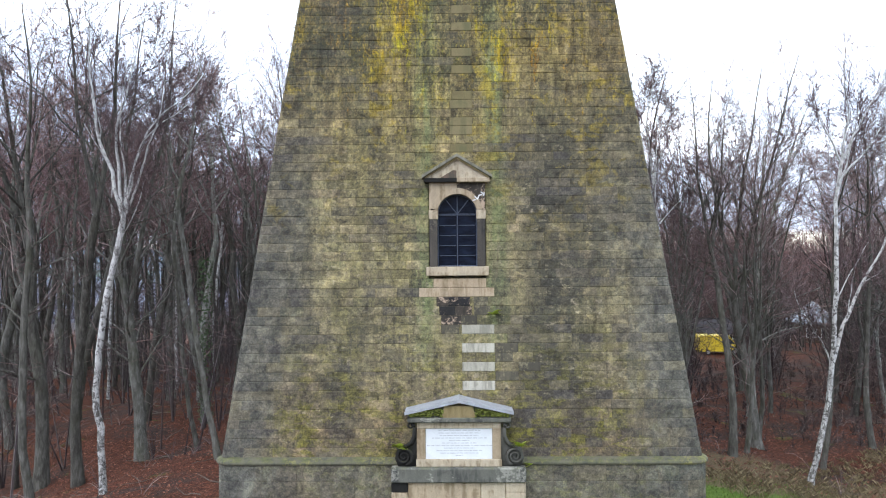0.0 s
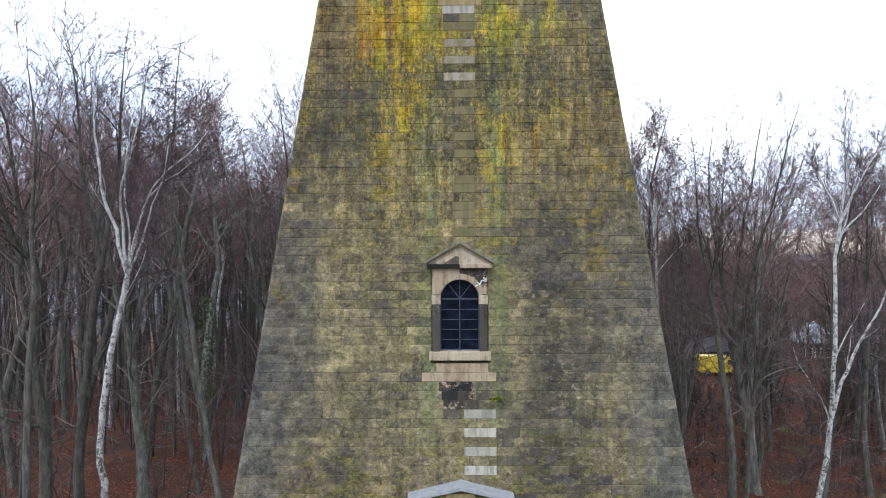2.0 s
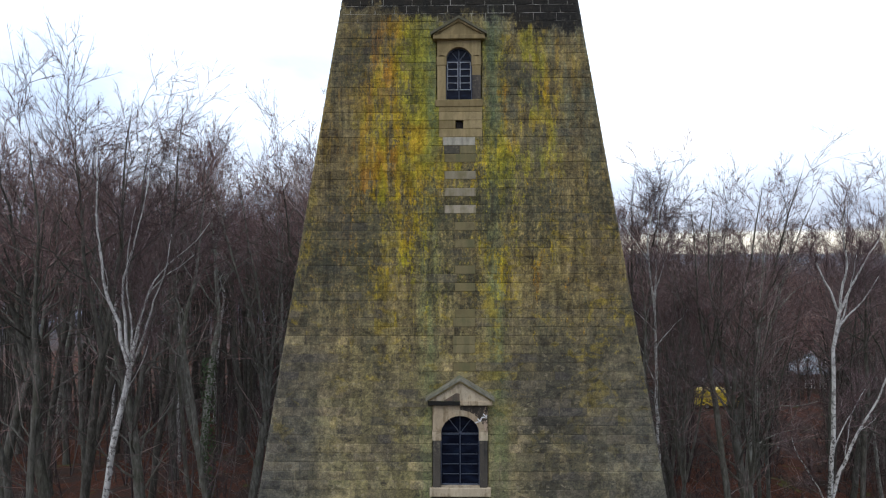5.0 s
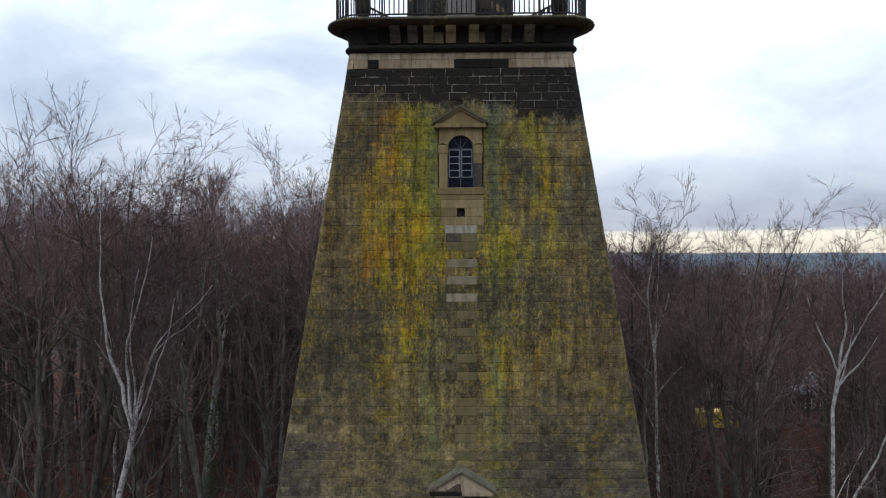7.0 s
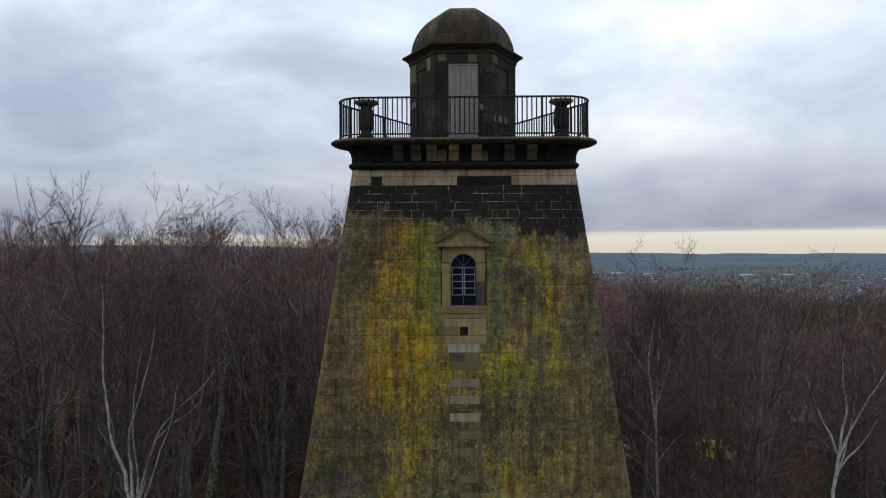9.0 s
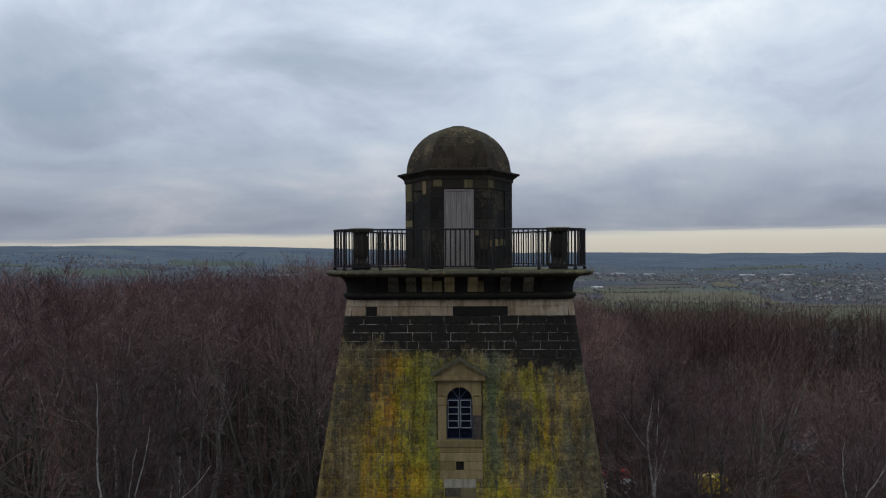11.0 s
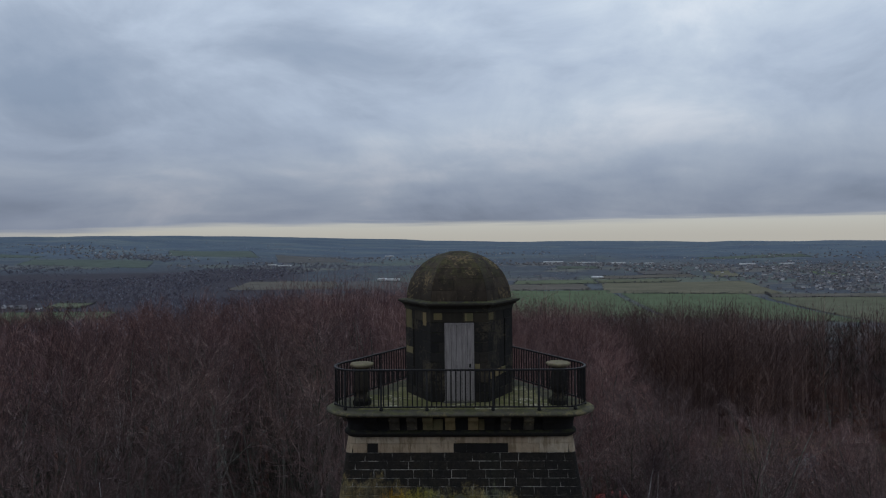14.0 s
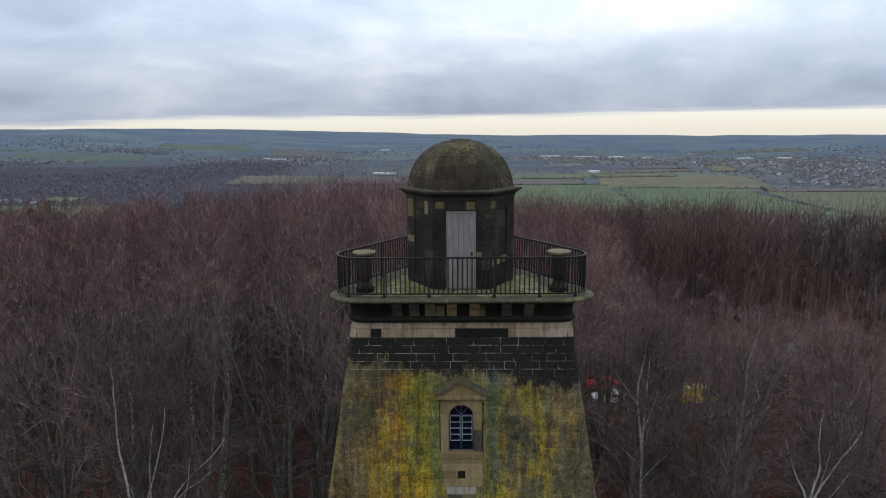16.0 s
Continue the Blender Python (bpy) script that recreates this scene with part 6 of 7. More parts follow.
# trees that stand out one by one: kind, shape, x, y, scale, turn
for which, x, y in ((0, -14.42, 5.0), (1, 14.62, 6.7), (2, 10.5, 13.3)):
    plant("birch", which, x, y, 1.0, 0)
for kind, which, x, y, top in (("near", 3, -17.8, 5.8, 22.2), ("near", 0, -19.8, 9.5, 21.8), ("near", 2, -16.0, 11.8, 22.6), ("near", 1, -17.4, 8.5, 22.5), ("near", 1, -19.2, 19.0, 22.0), ("near", 4, -15.3, 18.5, 21.5), ("near", 2, -24.0, 36.0, 22.0),
                               ("near", 1, -25.5, 16.0, 21.5), ("near", 4, -11.5, 24.0, 21.8), ("near", 0, -21.0, 27.0, 22.5), ("near", 3, -14.0, 30.0, 22.0), ("near", 1, -28.5, 24.0, 22.0), ("near", 5, -22.3, 11.5, 19.5),
                               ("near", 0, -10.8, 31.0, 23.0), ("near", 4, -12.8, 36.0, 23.2), ("near", 2, -16.5, 40.0, 23.2), ("near", 1, -10.2, 40.0, 23.4), ("near", 2, -12.4, 17.0, 20.5), ("near", 4, -21.5, 15.0, 21.0), ("near", 0, -18.0, 33.0, 22.6), ("near", 3, -24.5, 21.0, 21.0), ("near", 5, -13.2, 12.0, 17.0),
                               ("near", 4, 12.4, 16.0, 20.0), ("near", 1, 12.6, 9.6, 17.6), ("near", 2, 15.1, 12.6, 19.2), ("near", 3, 15.6, 13.8, 16.5), ("near", 5, 16.6, 9.5, 15.5), ("near", 3, 20.2, 11.5, 17.4),
                               ("near", 0, 22.4, 13.0, 18.0), ("near", 5, 13.2, 20.0, 16.5), ("near", 4, 24.8, 21.0, 16.0), ("near", 2, 15.9, 27.0, 17.6), ("near", 3, 28.0, 16.5, 14.5), ("near", 0, 17.4, 18.5, 18.4),
                               ("near", 5, 24.0, 8.5, 13.5), ("near", 5, -26.0, 9.0, 18.5), ("near", 1, 12.6, 26.0, 17.2), ("near", 0, 13.3, 33.0, 16.5), ("near", 2, 14.6, 41.0, 15.5), ("near", 2, 23.0, 30.0, 16.8)):
    plant(kind, which, x, y, (top + 0.3 - height(x, y)) / tops[stock[kind][which]])


for i, (x, y, top) in enumerate(((11.6, 13.5, 15.4), (13.8, 11.0, 14.8), (23.4, 17.0, 15.2), (23.5, 12.5, 14.6), (25.5, 17.0, 14.6), (27.5, 22.0, 15.0),
                             (19.1, 20.0, 15.6), (22.4, 30.0, 15.4), (12.9, 20.5, 15.8), (16.2, 30.0, 16.2), (33.0, 30.0, 15.2), (40.5, 41.0, 15.4), (19.0, 39.0, 16.4))):
    plant("thicket", i, x, y, (top - height(x, y)) / tops[stock["thicket"][i % 3]])


def clear_of(x, y, gap):
    return all((x - a) ** 2 + (y - b) ** 2 > gap * gap for a, b in spots)


def glade(a, d):
    """A clearing beyond the yard."""
    return a > 0.27 and 98 + 4 * math.sin(a * 40) < d < 128


def open_ground(x, y):
    """The yard with the vehicles and cottages, and the ground before the tower."""
    if math.hypot(x, y) < 13 or y < 1.5 + abs(x) * 0.02 and abs(x) < 24:
        return True
    if 12 < y < 54 and any(lo < x / (y + 22) < hi for lo, hi in ((0.228, 0.252), (0.348, 0.412), (0.472, 0.542))):
        return True
    if 11 < x < 33 and 50 < y < 62 or 24 < x < 50 and 59 < y < 71:
        return True
    return 10 < x < 27 and y < 24 or 12 < x < 42 and y < 45 and tr.random() < 0.1


def wood_edge(a):
    """How far the wood reaches from the viewer, by direction."""
    return 118 - 10 * math.sin(a * 9) if a < -0.27 else 165 if a < 0.05 else 154 + 8 * math.sin(a * 14) + 20 * smooth(0.3, 0.45, a)


def tallness(x, y, a, d):
    """The height of a tree: the tops make an even canopy, higher on one side than on the other."""
    if a < 0.02:
        top = 19.6 + 3.5 * smooth(30, 47, d) - 4.3 * smooth(66, 130, d) + 0.9 * smooth(-0.4, -0.25, a) * (1 - smooth(75, 90, d))
    else:
        top = 15.3 + 3.4 * smooth(31, 42, d) - 3.0 * smooth(60, 130, d)
        if d < 128:
            low = min(top, 28.0 - 0.24 * d)
            top += (low - top) * smooth(0.2, 0.3, a)
    return max(top - height(x, y), 7.0)


tries = 0
while len(spots) < 350 and tries < 40000:
    tries += 1
    a = radians(tr.uniform(-38, 38))
    d = math.sqrt(tr.uniform(26 ** 2, min(126, wood_edge(a)) ** 2))
    x, y = d * math.sin(a), -22 + d * math.cos(a)
    if open_ground(x, y) or glade(a, d) or not clear_of(x, y, (3.6 if a < 0 else 2.9) + d * 0.012):
        continue
    kind = "near" if d < 44 else "mid" if d < 86 else "far"
    if tr.random() < 0.11 and 48 < d < 92:
        kind = "birch"
    which = tr.randrange(6)
    plant(kind, which, x, y, tallness(x, y, a, d) * tr.uniform(0.92 if a < 0 else 0.86, 1.03) * (0.85 if kind == "birch" else 1) / tops[stock[kind][which % len(stock[kind])]])


def saplings():
    """The thin undergrowth between the trunks."""
    r = random.Random(31)
    s = Shape()
    for _ in range(1650):
        while True:
            a, d = radians(r.uniform(-37, 37) if r.random() < 0.4 else r.uniform(10, 37)), math.sqrt(r.uniform(33 ** 2, 90 ** 2))
            x, y = d * math.sin(a), -22 + d * math.cos(a)
            low = 12 < y < 46 and x > 10 and open_ground(x, y)
            if low or not (open_ground(x, y) or glade(a, d)):
                break
        h = r.uniform(0.5, 1.5) if low else r.uniform(2.0, 7.0) * (1 if r.random() < 0.7 else 1.7)
        p = Vector((x, y, height(x, y) - 0.2))
        for k in range(r.choice((1, 1, 2, 3))):
            d0 = Vector((r.gauss(0, 0.16), r.gauss(0, 0.16), 1)).normalized()
            cones = [(p, d0, h * r.uniform(0.7, 1), 0.035 + 0.004 * h)]
            for j in range(9):
                q = p + d0 * h * r.uniform(0.2, 0.85)
                b = r.uniform(0, 6.28)
                e = Vector((math.cos(b), math.sin(b), r.uniform(0.1, 1.3))).normalized()
                cones.append((q, e, h * r.uniform(0.15, 0.4), 0.02))
                cones.append((q + e * h * 0.12, (e + Vector((r.gauss(0, 0.5), r.gauss(0, 0.5), 0.4))).normalized(), h * r.uniform(0.1, 0.22), 0.014))
            for q, e, l, w in cones:
                u = e.orthogonal().normalized() * w
                v = e.cross(u)
                i = len(s.v)
                s.v += [tuple(q + u), tuple(q - u * 0.5 + v * 0.87), tuple(q - u * 0.5 - v * 0.87), tuple(q + e * l)]
                s.f += [(i, i + 1, i + 3), (i + 1, i + 2, i + 3), (i + 2, i, i + 3)]
    tagged(part("undergrowth", s, twig_material("dark_thin_twigs", (0.042, 0.033, 0.033), (0.075, 0.056, 0.054), True), None), "bare saplings and thin undergrowth between the trees", "undergrowth", kind="stuff")


saplings()


def backing_trunks():
    """Slim trunks deep in the wood, closing the view between the nearer ones."""
    r = random.Random(63)
    s = Shape()
    count = 0
    while count < 300:
        a, d = radians(r.uniform(-38, -9) if r.random() < 0.5 else r.uniform(9, 38)), math.sqrt(r.uniform(58 ** 2, 122 ** 2))
        x, y = d * math.sin(a), -22 + d * math.cos(a)
        if open_ground(x, y) or glade(a, d) or not clear_of(x, y, 1.2) or a > 0 and 72 < d < 84:
            continue
        count += 1
        h, w = tallness(x, y, a, d) * r.uniform(0.6, 0.8), r.uniform(0.09, 0.2)
        p, lean = Vector((x, y, height(x, y) - 0.3)), Vector((r.gauss(0, 0.04), r.gauss(0, 0.04), 1))
        pts = [p + lean * h * f + Vector((r.gauss(0, 0.12), r.gauss(0, 0.12), 0)) * (1 if f else 0) for f in (0, 0.2, 0.45, 0.7, 1.0)]
        s.tube(pts, [w * 1.3, w, w * 0.85, w * 0.6, w * 0.1], 5, False)
        for _ in range(20 if a < 0 else 40):
            f = r.uniform(0.15 if a < 0 else 0.4, 0.95)
            k = min(int(f * 4), 3)
            q = pts[k].lerp(pts[k + 1], f * 4 - k)
            b = r.uniform(0, 6.28)
            e = Vector((math.cos(b), math.sin(b), r.uniform(0.2, 1.4))).normalized()
            l = r.uniform(1.2, 3.4)
            s.tube([q, q + e * l * 0.55, q + e * l + Vector((0, 0, r.uniform(0, 0.5)))], [w * 0.25, w * 0.15, 0.01], 3, False)
    tagged(part("slim_trunks", s, BARK, None, smooth=True), "slim dark trunks deep in the bare wood", "woodland", kind="stuff")


backing_trunks()
DARK = twig_material("dark_dense_twigs", (0.028, 0.027, 0.024), (0.045, 0.042, 0.036))
stock["dark"] = [tree_thing(Tree(500 + i).beech(19, 0.3, MID, 0.3, 3), "dense dark bare tree at the edge of a clearing", BARK, DARK, group="dark stand") for i in range(2)]
for i in range(15):
    plant("dark", i, 77 + 30 * tr.random(), 106 + 14 * tr.random(), tr.uniform(1.0, 1.15))


def ivy(x, y, seed):
    """Ivy leaves up a trunk."""
    r = random.Random(seed)
    s = Shape()
    z0 = height(x, y)
    for i in range(900):
        a, z = r.uniform(0, 2 * math.pi), r.uniform(0.2, 10) ** 1.0
        rad = 0.36 + r.uniform(0, 0.14)
        p = Vector((x + rad * math.cos(a), y + rad * math.sin(a), z0 + z))
        q = r.uniform(0.05, 0.1)
        u = Vector((-math.sin(a), math.cos(a), r.uniform(-0.4, 0.4))) * q
        v = Vector((math.cos(a) * 0.3, math.sin(a) * 0.3, -1)) * q
        s.face([p - u, p + v * 0.6, p + u, p - v * 0.8])
    tagged(part("ivy", s, simple("ivy_leaf", (0.035, 0.06, 0.02), 0.5, 0.3, 6), None), "dark green ivy climbing a tree trunk", "ivy", kind="stuff")


ivy(-15.3, 18.5, 8)


def far_wood(name, count, place, h, seed, mat, spread, n_twigs, thick, label, start=0.35, spray=1.6):
    """Woods too far to pick apart: many bare crowns joined, each a trunk, rising limbs and a rounded cloud of fine spray."""
    r = random.Random(seed)
    s = Shape()

    def sliver(p, d, l, rr):
        a = d.orthogonal().normalized() * rr
        b = d.cross(a)
        k = len(s.v)
        s.v += [tuple(p + a), tuple(p - a), tuple(p + b), tuple(p - b), tuple(p + d * l)]
        s.f += [(k, k + 1, k + 4), (k + 2, k + 3, k + 4)]
    for _ in range(count):
        x, y, k = place(r)
        hh = h * k * r.uniform(0.85, 1.1)
        base = Vector((x, y, height(x, y) - 0.5))
        top = base + Vector((r.gauss(0, 0.4), r.gauss(0, 0.4), hh))
        sliver(base, (top - base).normalized(), hh, 0.16 * k)
        mid, wide, tall = base.lerp(top, (1 + start) / 2), spread * k * 0.5 * r.uniform(0.8, 1.25), hh * (1 - start) / 2
        for i in range(n_twigs):
            if i % 7 == 0:
                a = r.uniform(0, 2 * math.pi)
                d = Vector((math.cos(a), math.sin(a), r.uniform(0.9, 2.2))).normalized()
                p = base.lerp(top, r.uniform(start, 0.75))
                sliver(p, d, wide * r.uniform(0.8, 1.3), thick * 1.5)
                continue
            q = Vector((r.gauss(0, 1), r.gauss(0, 1), r.gauss(0, 1))).normalized() * r.uniform(0.45, 1.0)
            p = mid + Vector((q.x * wide, q.y * wide, q.z * tall - spray * 0.4))
            d = Vector((q.x * 0.7 + r.gauss(0, 0.35), q.y * 0.7 + r.gauss(0, 0.35), r.uniform(0.25, 1.3))).normalized()
            sliver(p, d, spray * r.uniform(0.5, 1.4), thick)
    tagged(part(name, s, mat, None), label, "woodland", kind="stuff")


def place_back(r):
    while True:
        a = radians(r.uniform(-38, 38))
        d = math.sqrt(r.uniform(112 ** 2, 185 ** 2))
        x, y = d * math.sin(a), -22 + d * math.cos(a)
        if d > wood_edge(a) or glade(a, d) or a > 0.45 and d < 150 or d > 128 and a > 0.22:
            continue
        return x, y, tallness(x, y, a, d) / 22 * r.uniform(0.9, 1.08)


far_wood("far_woodland", 480, place_back, 22, 5, TWIG_FAR, 8.0, 220, 0.026, "bare reddish-brown beech wood on the hill", 0.4, 1.9)


def place_beyond(r):
    """The thicker wood beyond the clearing."""
    while True:
        a = radians(r.uniform(12, 38))
        d = r.uniform(126, 218)
        x, y = d * math.sin(a), -22 + d * math.cos(a)
        if 0.46 < a and d < 152:
            continue
        return x, y, max(15.5 - 0.0746 * (d - 150) - height(x, y), 8) / 24 * r.uniform(0.9, 1.02)


far_wood("dense_woodland", 430, place_beyond, 24, 15, twig_material("dark_reddish_twigs", (0.082, 0.054, 0.051), (0.142, 0.094, 0.087), True), 10.0, 330, 0.026, "dense dark reddish wood beyond a clearing", 0.1, 1.0)


def place_left(r):
    while True:
        d = 330 + 2700 * r.random() ** 0.95
        a = radians(r.uniform(-38, 3))
        x, y = d * math.sin(a), d * math.cos(a)
        if d > 900 and noise.noise(Vector((x * 0.0022, y * 0.0012, 7))) < -0.25 + 0.5 * smooth(900, 2800, d):
            continue
        if a > -0.21 + 0.1 * r.random() and d > 500 + 250 * noise.noise(Vector((x * 0.01, 2, 0))) or any(f[0] - 60 < x - f[4] * (y - f[2]) < f[1] + 30 and f[2] - 40 < y < f[3] + 20 for f in FIELDS):
            continue
        return x, y, r.uniform(0.8, 1.1) * (1 - 0.5 * smooth(700, 1900, d))


far_wood("valley_woodland", 5200, place_left, 13, 6, TWIG_VALLEY, 10.0, 15, 0.3, "bare woods on the valley side, hazed grey-purple", 0.4, 4.0)


def place_hedge(r):
    while True:
        a, b, c, d, sk, _ = r.choice(FIELDS)
        f, e = r.random(), r.choice((0, 1)) if c > 700 else 1
        if r.random() < 0.65:
            x, y = a + (b - a) * f + sk * (d - c) * e, c + (d - c) * e
        else:
            x, y = (a, b)[e] + sk * (d - c) * f, c + (d - c) * f
        return x + r.gauss(0, 3), y + r.gauss(0, 3), r.choice((0.25, 0.25, 0.3, 0.4, 0.8))


far_wood("hedgerows", 2300, place_hedge, 6, 7, TWIG_HEDGE, 8.0, 12, 0.25, "dark winter hedges and hedge trees round the fields", 0.2, 2.2)


def place_scrub(r):
    while True:
        d = r.uniform(1250, 3900)
        a = radians(r.uniform(-38, 38))
        x, y = d * math.sin(a), d * math.cos(a)
        if noise.noise(Vector((x * 0.006, y * 0.004, 3))) > 0.08 and not any(f[0] - 10 < x - f[4] * (y - f[2]) < f[1] + 10 and f[2] < y < f[3] for f in FIELDS):
            return x, y, r.uniform(0.4, 0.9)


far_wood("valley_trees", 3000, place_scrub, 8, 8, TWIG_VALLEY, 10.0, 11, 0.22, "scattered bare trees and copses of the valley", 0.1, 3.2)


# ---- far villages ----
def village(label, clusters, seed):
    r = random.Random(seed)
    wall_, roof_ = Shape(), Shape()
    for cx, cy, wx_, wy_, count in clusters:
        for _ in range(count):
            x, y = cx + r.gauss(0, wx_), cy + r.gauss(0, wy_)
            z = height(x, y) - 0.5
            w, d, h = r.uniform(4.6, 7.6), r.uniform(4.2, 5.6), r.uniform(2.6, 3.6)
            m = pose(x, y, z + 0.8, 0, 0, r.choice((0, 12, 80, 100)) + r.gauss(0, 6))
            ring = [(-w / 2, -d / 2), (w / 2, -d / 2), (w / 2, d / 2), (-w / 2, d / 2)]
            wall_.rings([[m @ Vector((a, b, zz)) for a, b in ring] for zz in (0, h)], True, True, True)
            pts = [(-w / 2 - 0.3, -d / 2 - 0.4, h - 0.2), (w / 2 + 0.3, -d / 2 - 0.4, h - 0.2), (w / 2 + 0.3, d / 2 + 0.4, h - 0.2), (-w / 2 - 0.3, d / 2 + 0.4, h - 0.2), (-w / 2 - 0.3, 0, h + 2.3), (w / 2 + 0.3, 0, h + 2.3)]
            k = len(roof_.v)
            roof_.v += [tuple(m @ Vector(p)) for p in pts]
            roof_.f += [(k, k + 1, k + 5, k + 4), (k + 2, k + 3, k + 4, k + 5), (k + 3, k, k + 4), (k + 1, k + 2, k + 5), (k + 3, k + 2, k + 1, k)]
    t = thing("village", label, "village", kind="stuff")
    part("wall", wall_, plain_stone("house_walls", ((0, (0.17, 0.165, 0.17)), (0.45, (0.22, 0.215, 0.225)), (0.7, (0.26, 0.26, 0.27)), (0.88, (0.38, 0.385, 0.4)), (1, (0.6, 0.6, 0.61))), False, dirty=0.1, scale=0.1), t, kind="stuff")
    part("roof", roof_, plain_stone("house_roofs", ((0, (0.1, 0.108, 0.125)), (0.5, (0.135, 0.138, 0.15)), (0.85, (0.17, 0.155, 0.16)), (1, (0.34, 0.355, 0.375))), False, dirty=0.1, scale=0.1), t, kind="stuff")


village("small brick and rendered houses of a valley town", [(700, 1200, 50, 40, 60), (820, 1330, 90, 60, 150), (760, 1480, 90, 60, 90), (960, 1480, 90, 80, 160), (1000, 1720, 150, 90, 190), (800, 1900, 130, 80, 130), (1150, 1950, 160, 120, 150), (640, 2050, 100, 70, 70), (520, 1900, 70, 50, 40),
                                                        (420, 2150, 110, 60, 90), (250, 2200, 90, 50, 60), (1300, 2500, 260, 100, 90)], 1)
village("scattered houses of far valley villages", [(-1500, 2750, 130, 90, 90), (-1230, 2480, 90, 60, 90), (-1060, 2420, 90, 40, 50), (-800, 2150, 110, 30, 30), (-620, 2300, 90, 40, 30), (-330, 2650, 120, 60, 50), (-40, 2500, 140, 70, 60), (120, 2900, 200, 90, 70), (-640, 945, 18, 14, 9), (-1750, 3000, 140, 90, 50)], 2)
s = Shape()
for x, y, w in ((330, 2270, 110), (440, 2250, 120), (540, 2230, 70), (-150, 1545, 60), (-175, 1570, 34), (-280, 2815, 60), (-560, 2170, 70), (-610, 2210, 40), (330, 1560, 40), (620, 2150, 50), (900, 2080, 70), (1010, 2060, 50)):
    z = height(x, y) + 1.5
    s.box(x - w * 0.3, x + w * 0.3, y - 12, y + 12, z - 1, z + 3.6, 0.6)
tagged(part("warehouse_row", s, simple("white_cladding", (0.5, 0.51, 0.52), 0.6, 0.08, 0.05), None), "long white industrial sheds in the valley", "warehouse", kind="stuff")

# ---- the yard behind the wood: vehicles and cottages ----
TYRE = simple("black_tyre", (0.02, 0.02, 0.021), 0.8, 0.2, 20)
RIM = simple("grey_wheel_rim", (0.3, 0.3, 0.31), 0.4, 0.15, 20, 0.6)
CAR_GLASS = simple("tinted_car_glass", (0.02, 0.024, 0.028), 0.12, 0.2, 3, 0.0, 0.5)
RED_LAMP = simple("red_lamp_lens", (0.35, 0.02, 0.015), 0.3, 0.1, 10)
CLEAR_LAMP = simple("clear_lamp_lens", (0.6, 0.6, 0.58), 0.2, 0.1, 10)


def vehicle(name, label, category, length, width, outline, glass, paint, at, turn, wheel=0.32):
    """outline: x and z of the side, glass: side windows; the body is drawn in towards its roof."""
    t = thing(name, label, category, at, turn, "parked vehicles")
    top = max(z for _, z in outline)

    def half(z):
        return width / 2 * (1 - 0.16 * smooth(top * 0.5, top, z))
    body = Shape()
    for sg in (-1, 1):
        body.f.append(tuple(len(body.v) + j for j in (range(len(outline)) if sg < 0 else reversed(range(len(outline))))))
        body.v += [(x, sg * half(z), z) for x, z in outline]
    n_ = len(outline)
    for j in range(n_):
        i = (j + 1) % n_
        body.f.append((i, j, n_ + j, n_ + i))
    part("body", body, paint, t)
    for sg in (-1, 1):
        for poly in glass:
            s = Shape()
            a = [(x, sg * (half(z) + 0.006), z) for x, z in poly]
            b = [(x, sg * (half(z) - 0.02), z) for x, z in poly]
            s.rings([a, b], True, True, True)
            part("side_window", s, CAR_GLASS, t)
        for x in (-length * 0.31, length * 0.32):
            s = Shape()
            s.rings([[(x + r * math.cos(a), sg * y, wheel + r * math.sin(a)) for a in [j * math.pi / 9 for j in range(18)]] for r, y in ((wheel * 0.6, width / 2 + 0.01), (wheel * 0.95, width / 2 + 0.01), (wheel, width / 2 - 0.03), (wheel, width / 2 - 0.18), (wheel * 0.6, width / 2 - 0.2))], True, True, True)
            w = part("wheel", s, TYRE, t)
            s = Shape()
            s.rings([[(x + r * math.cos(a), sg * y, wheel + r * math.sin(a)) for a in [j * math.pi / 9 for j in range(18)]] for r, y in ((0.03, width / 2 + 0.025), (wheel * 0.5, width / 2 + 0.022), (wheel * 0.62, width / 2 + 0.012))], True, True, False)
            part("rim", s, RIM, w)
        s = Shape()
        s.box(length / 2 - 0.12, length / 2 - 0.01, min(sg * width * 0.3, sg * width * 0.44), max(sg * width * 0.3, sg * width * 0.44), 0.62, 0.78, 0.02)
        part("headlight", s, CLEAR_LAMP, t)
        s = Shape()
        s.box(-length / 2 - 0.004, -length / 2 + 0.08, min(sg * width * 0.36, sg * width * 0.45), max(sg * width * 0.36, sg * width * 0.45), 0.7, 0.95, 0.02)
        part("tail_light", s, RED_LAMP, t)
    return t


def windscreen(t, x0, z0, x1, z1, w):
    s = Shape()
    s.rings([[(x0 + 0.02, -w / 2, z0), (x0 + 0.02, w / 2, z0), (x1 + 0.02, w / 2 * 0.9, z1), (x1 + 0.02, -w / 2 * 0.9, z1)], [(x0 - 0.03, -w / 2, z0), (x0 - 0.03, w / 2, z0), (x1 - 0.03, w / 2 * 0.9, z1), (x1 - 0.03, -w / 2 * 0.9, z1)]], True, True, True)
    part("windscreen", s, CAR_GLASS, t)


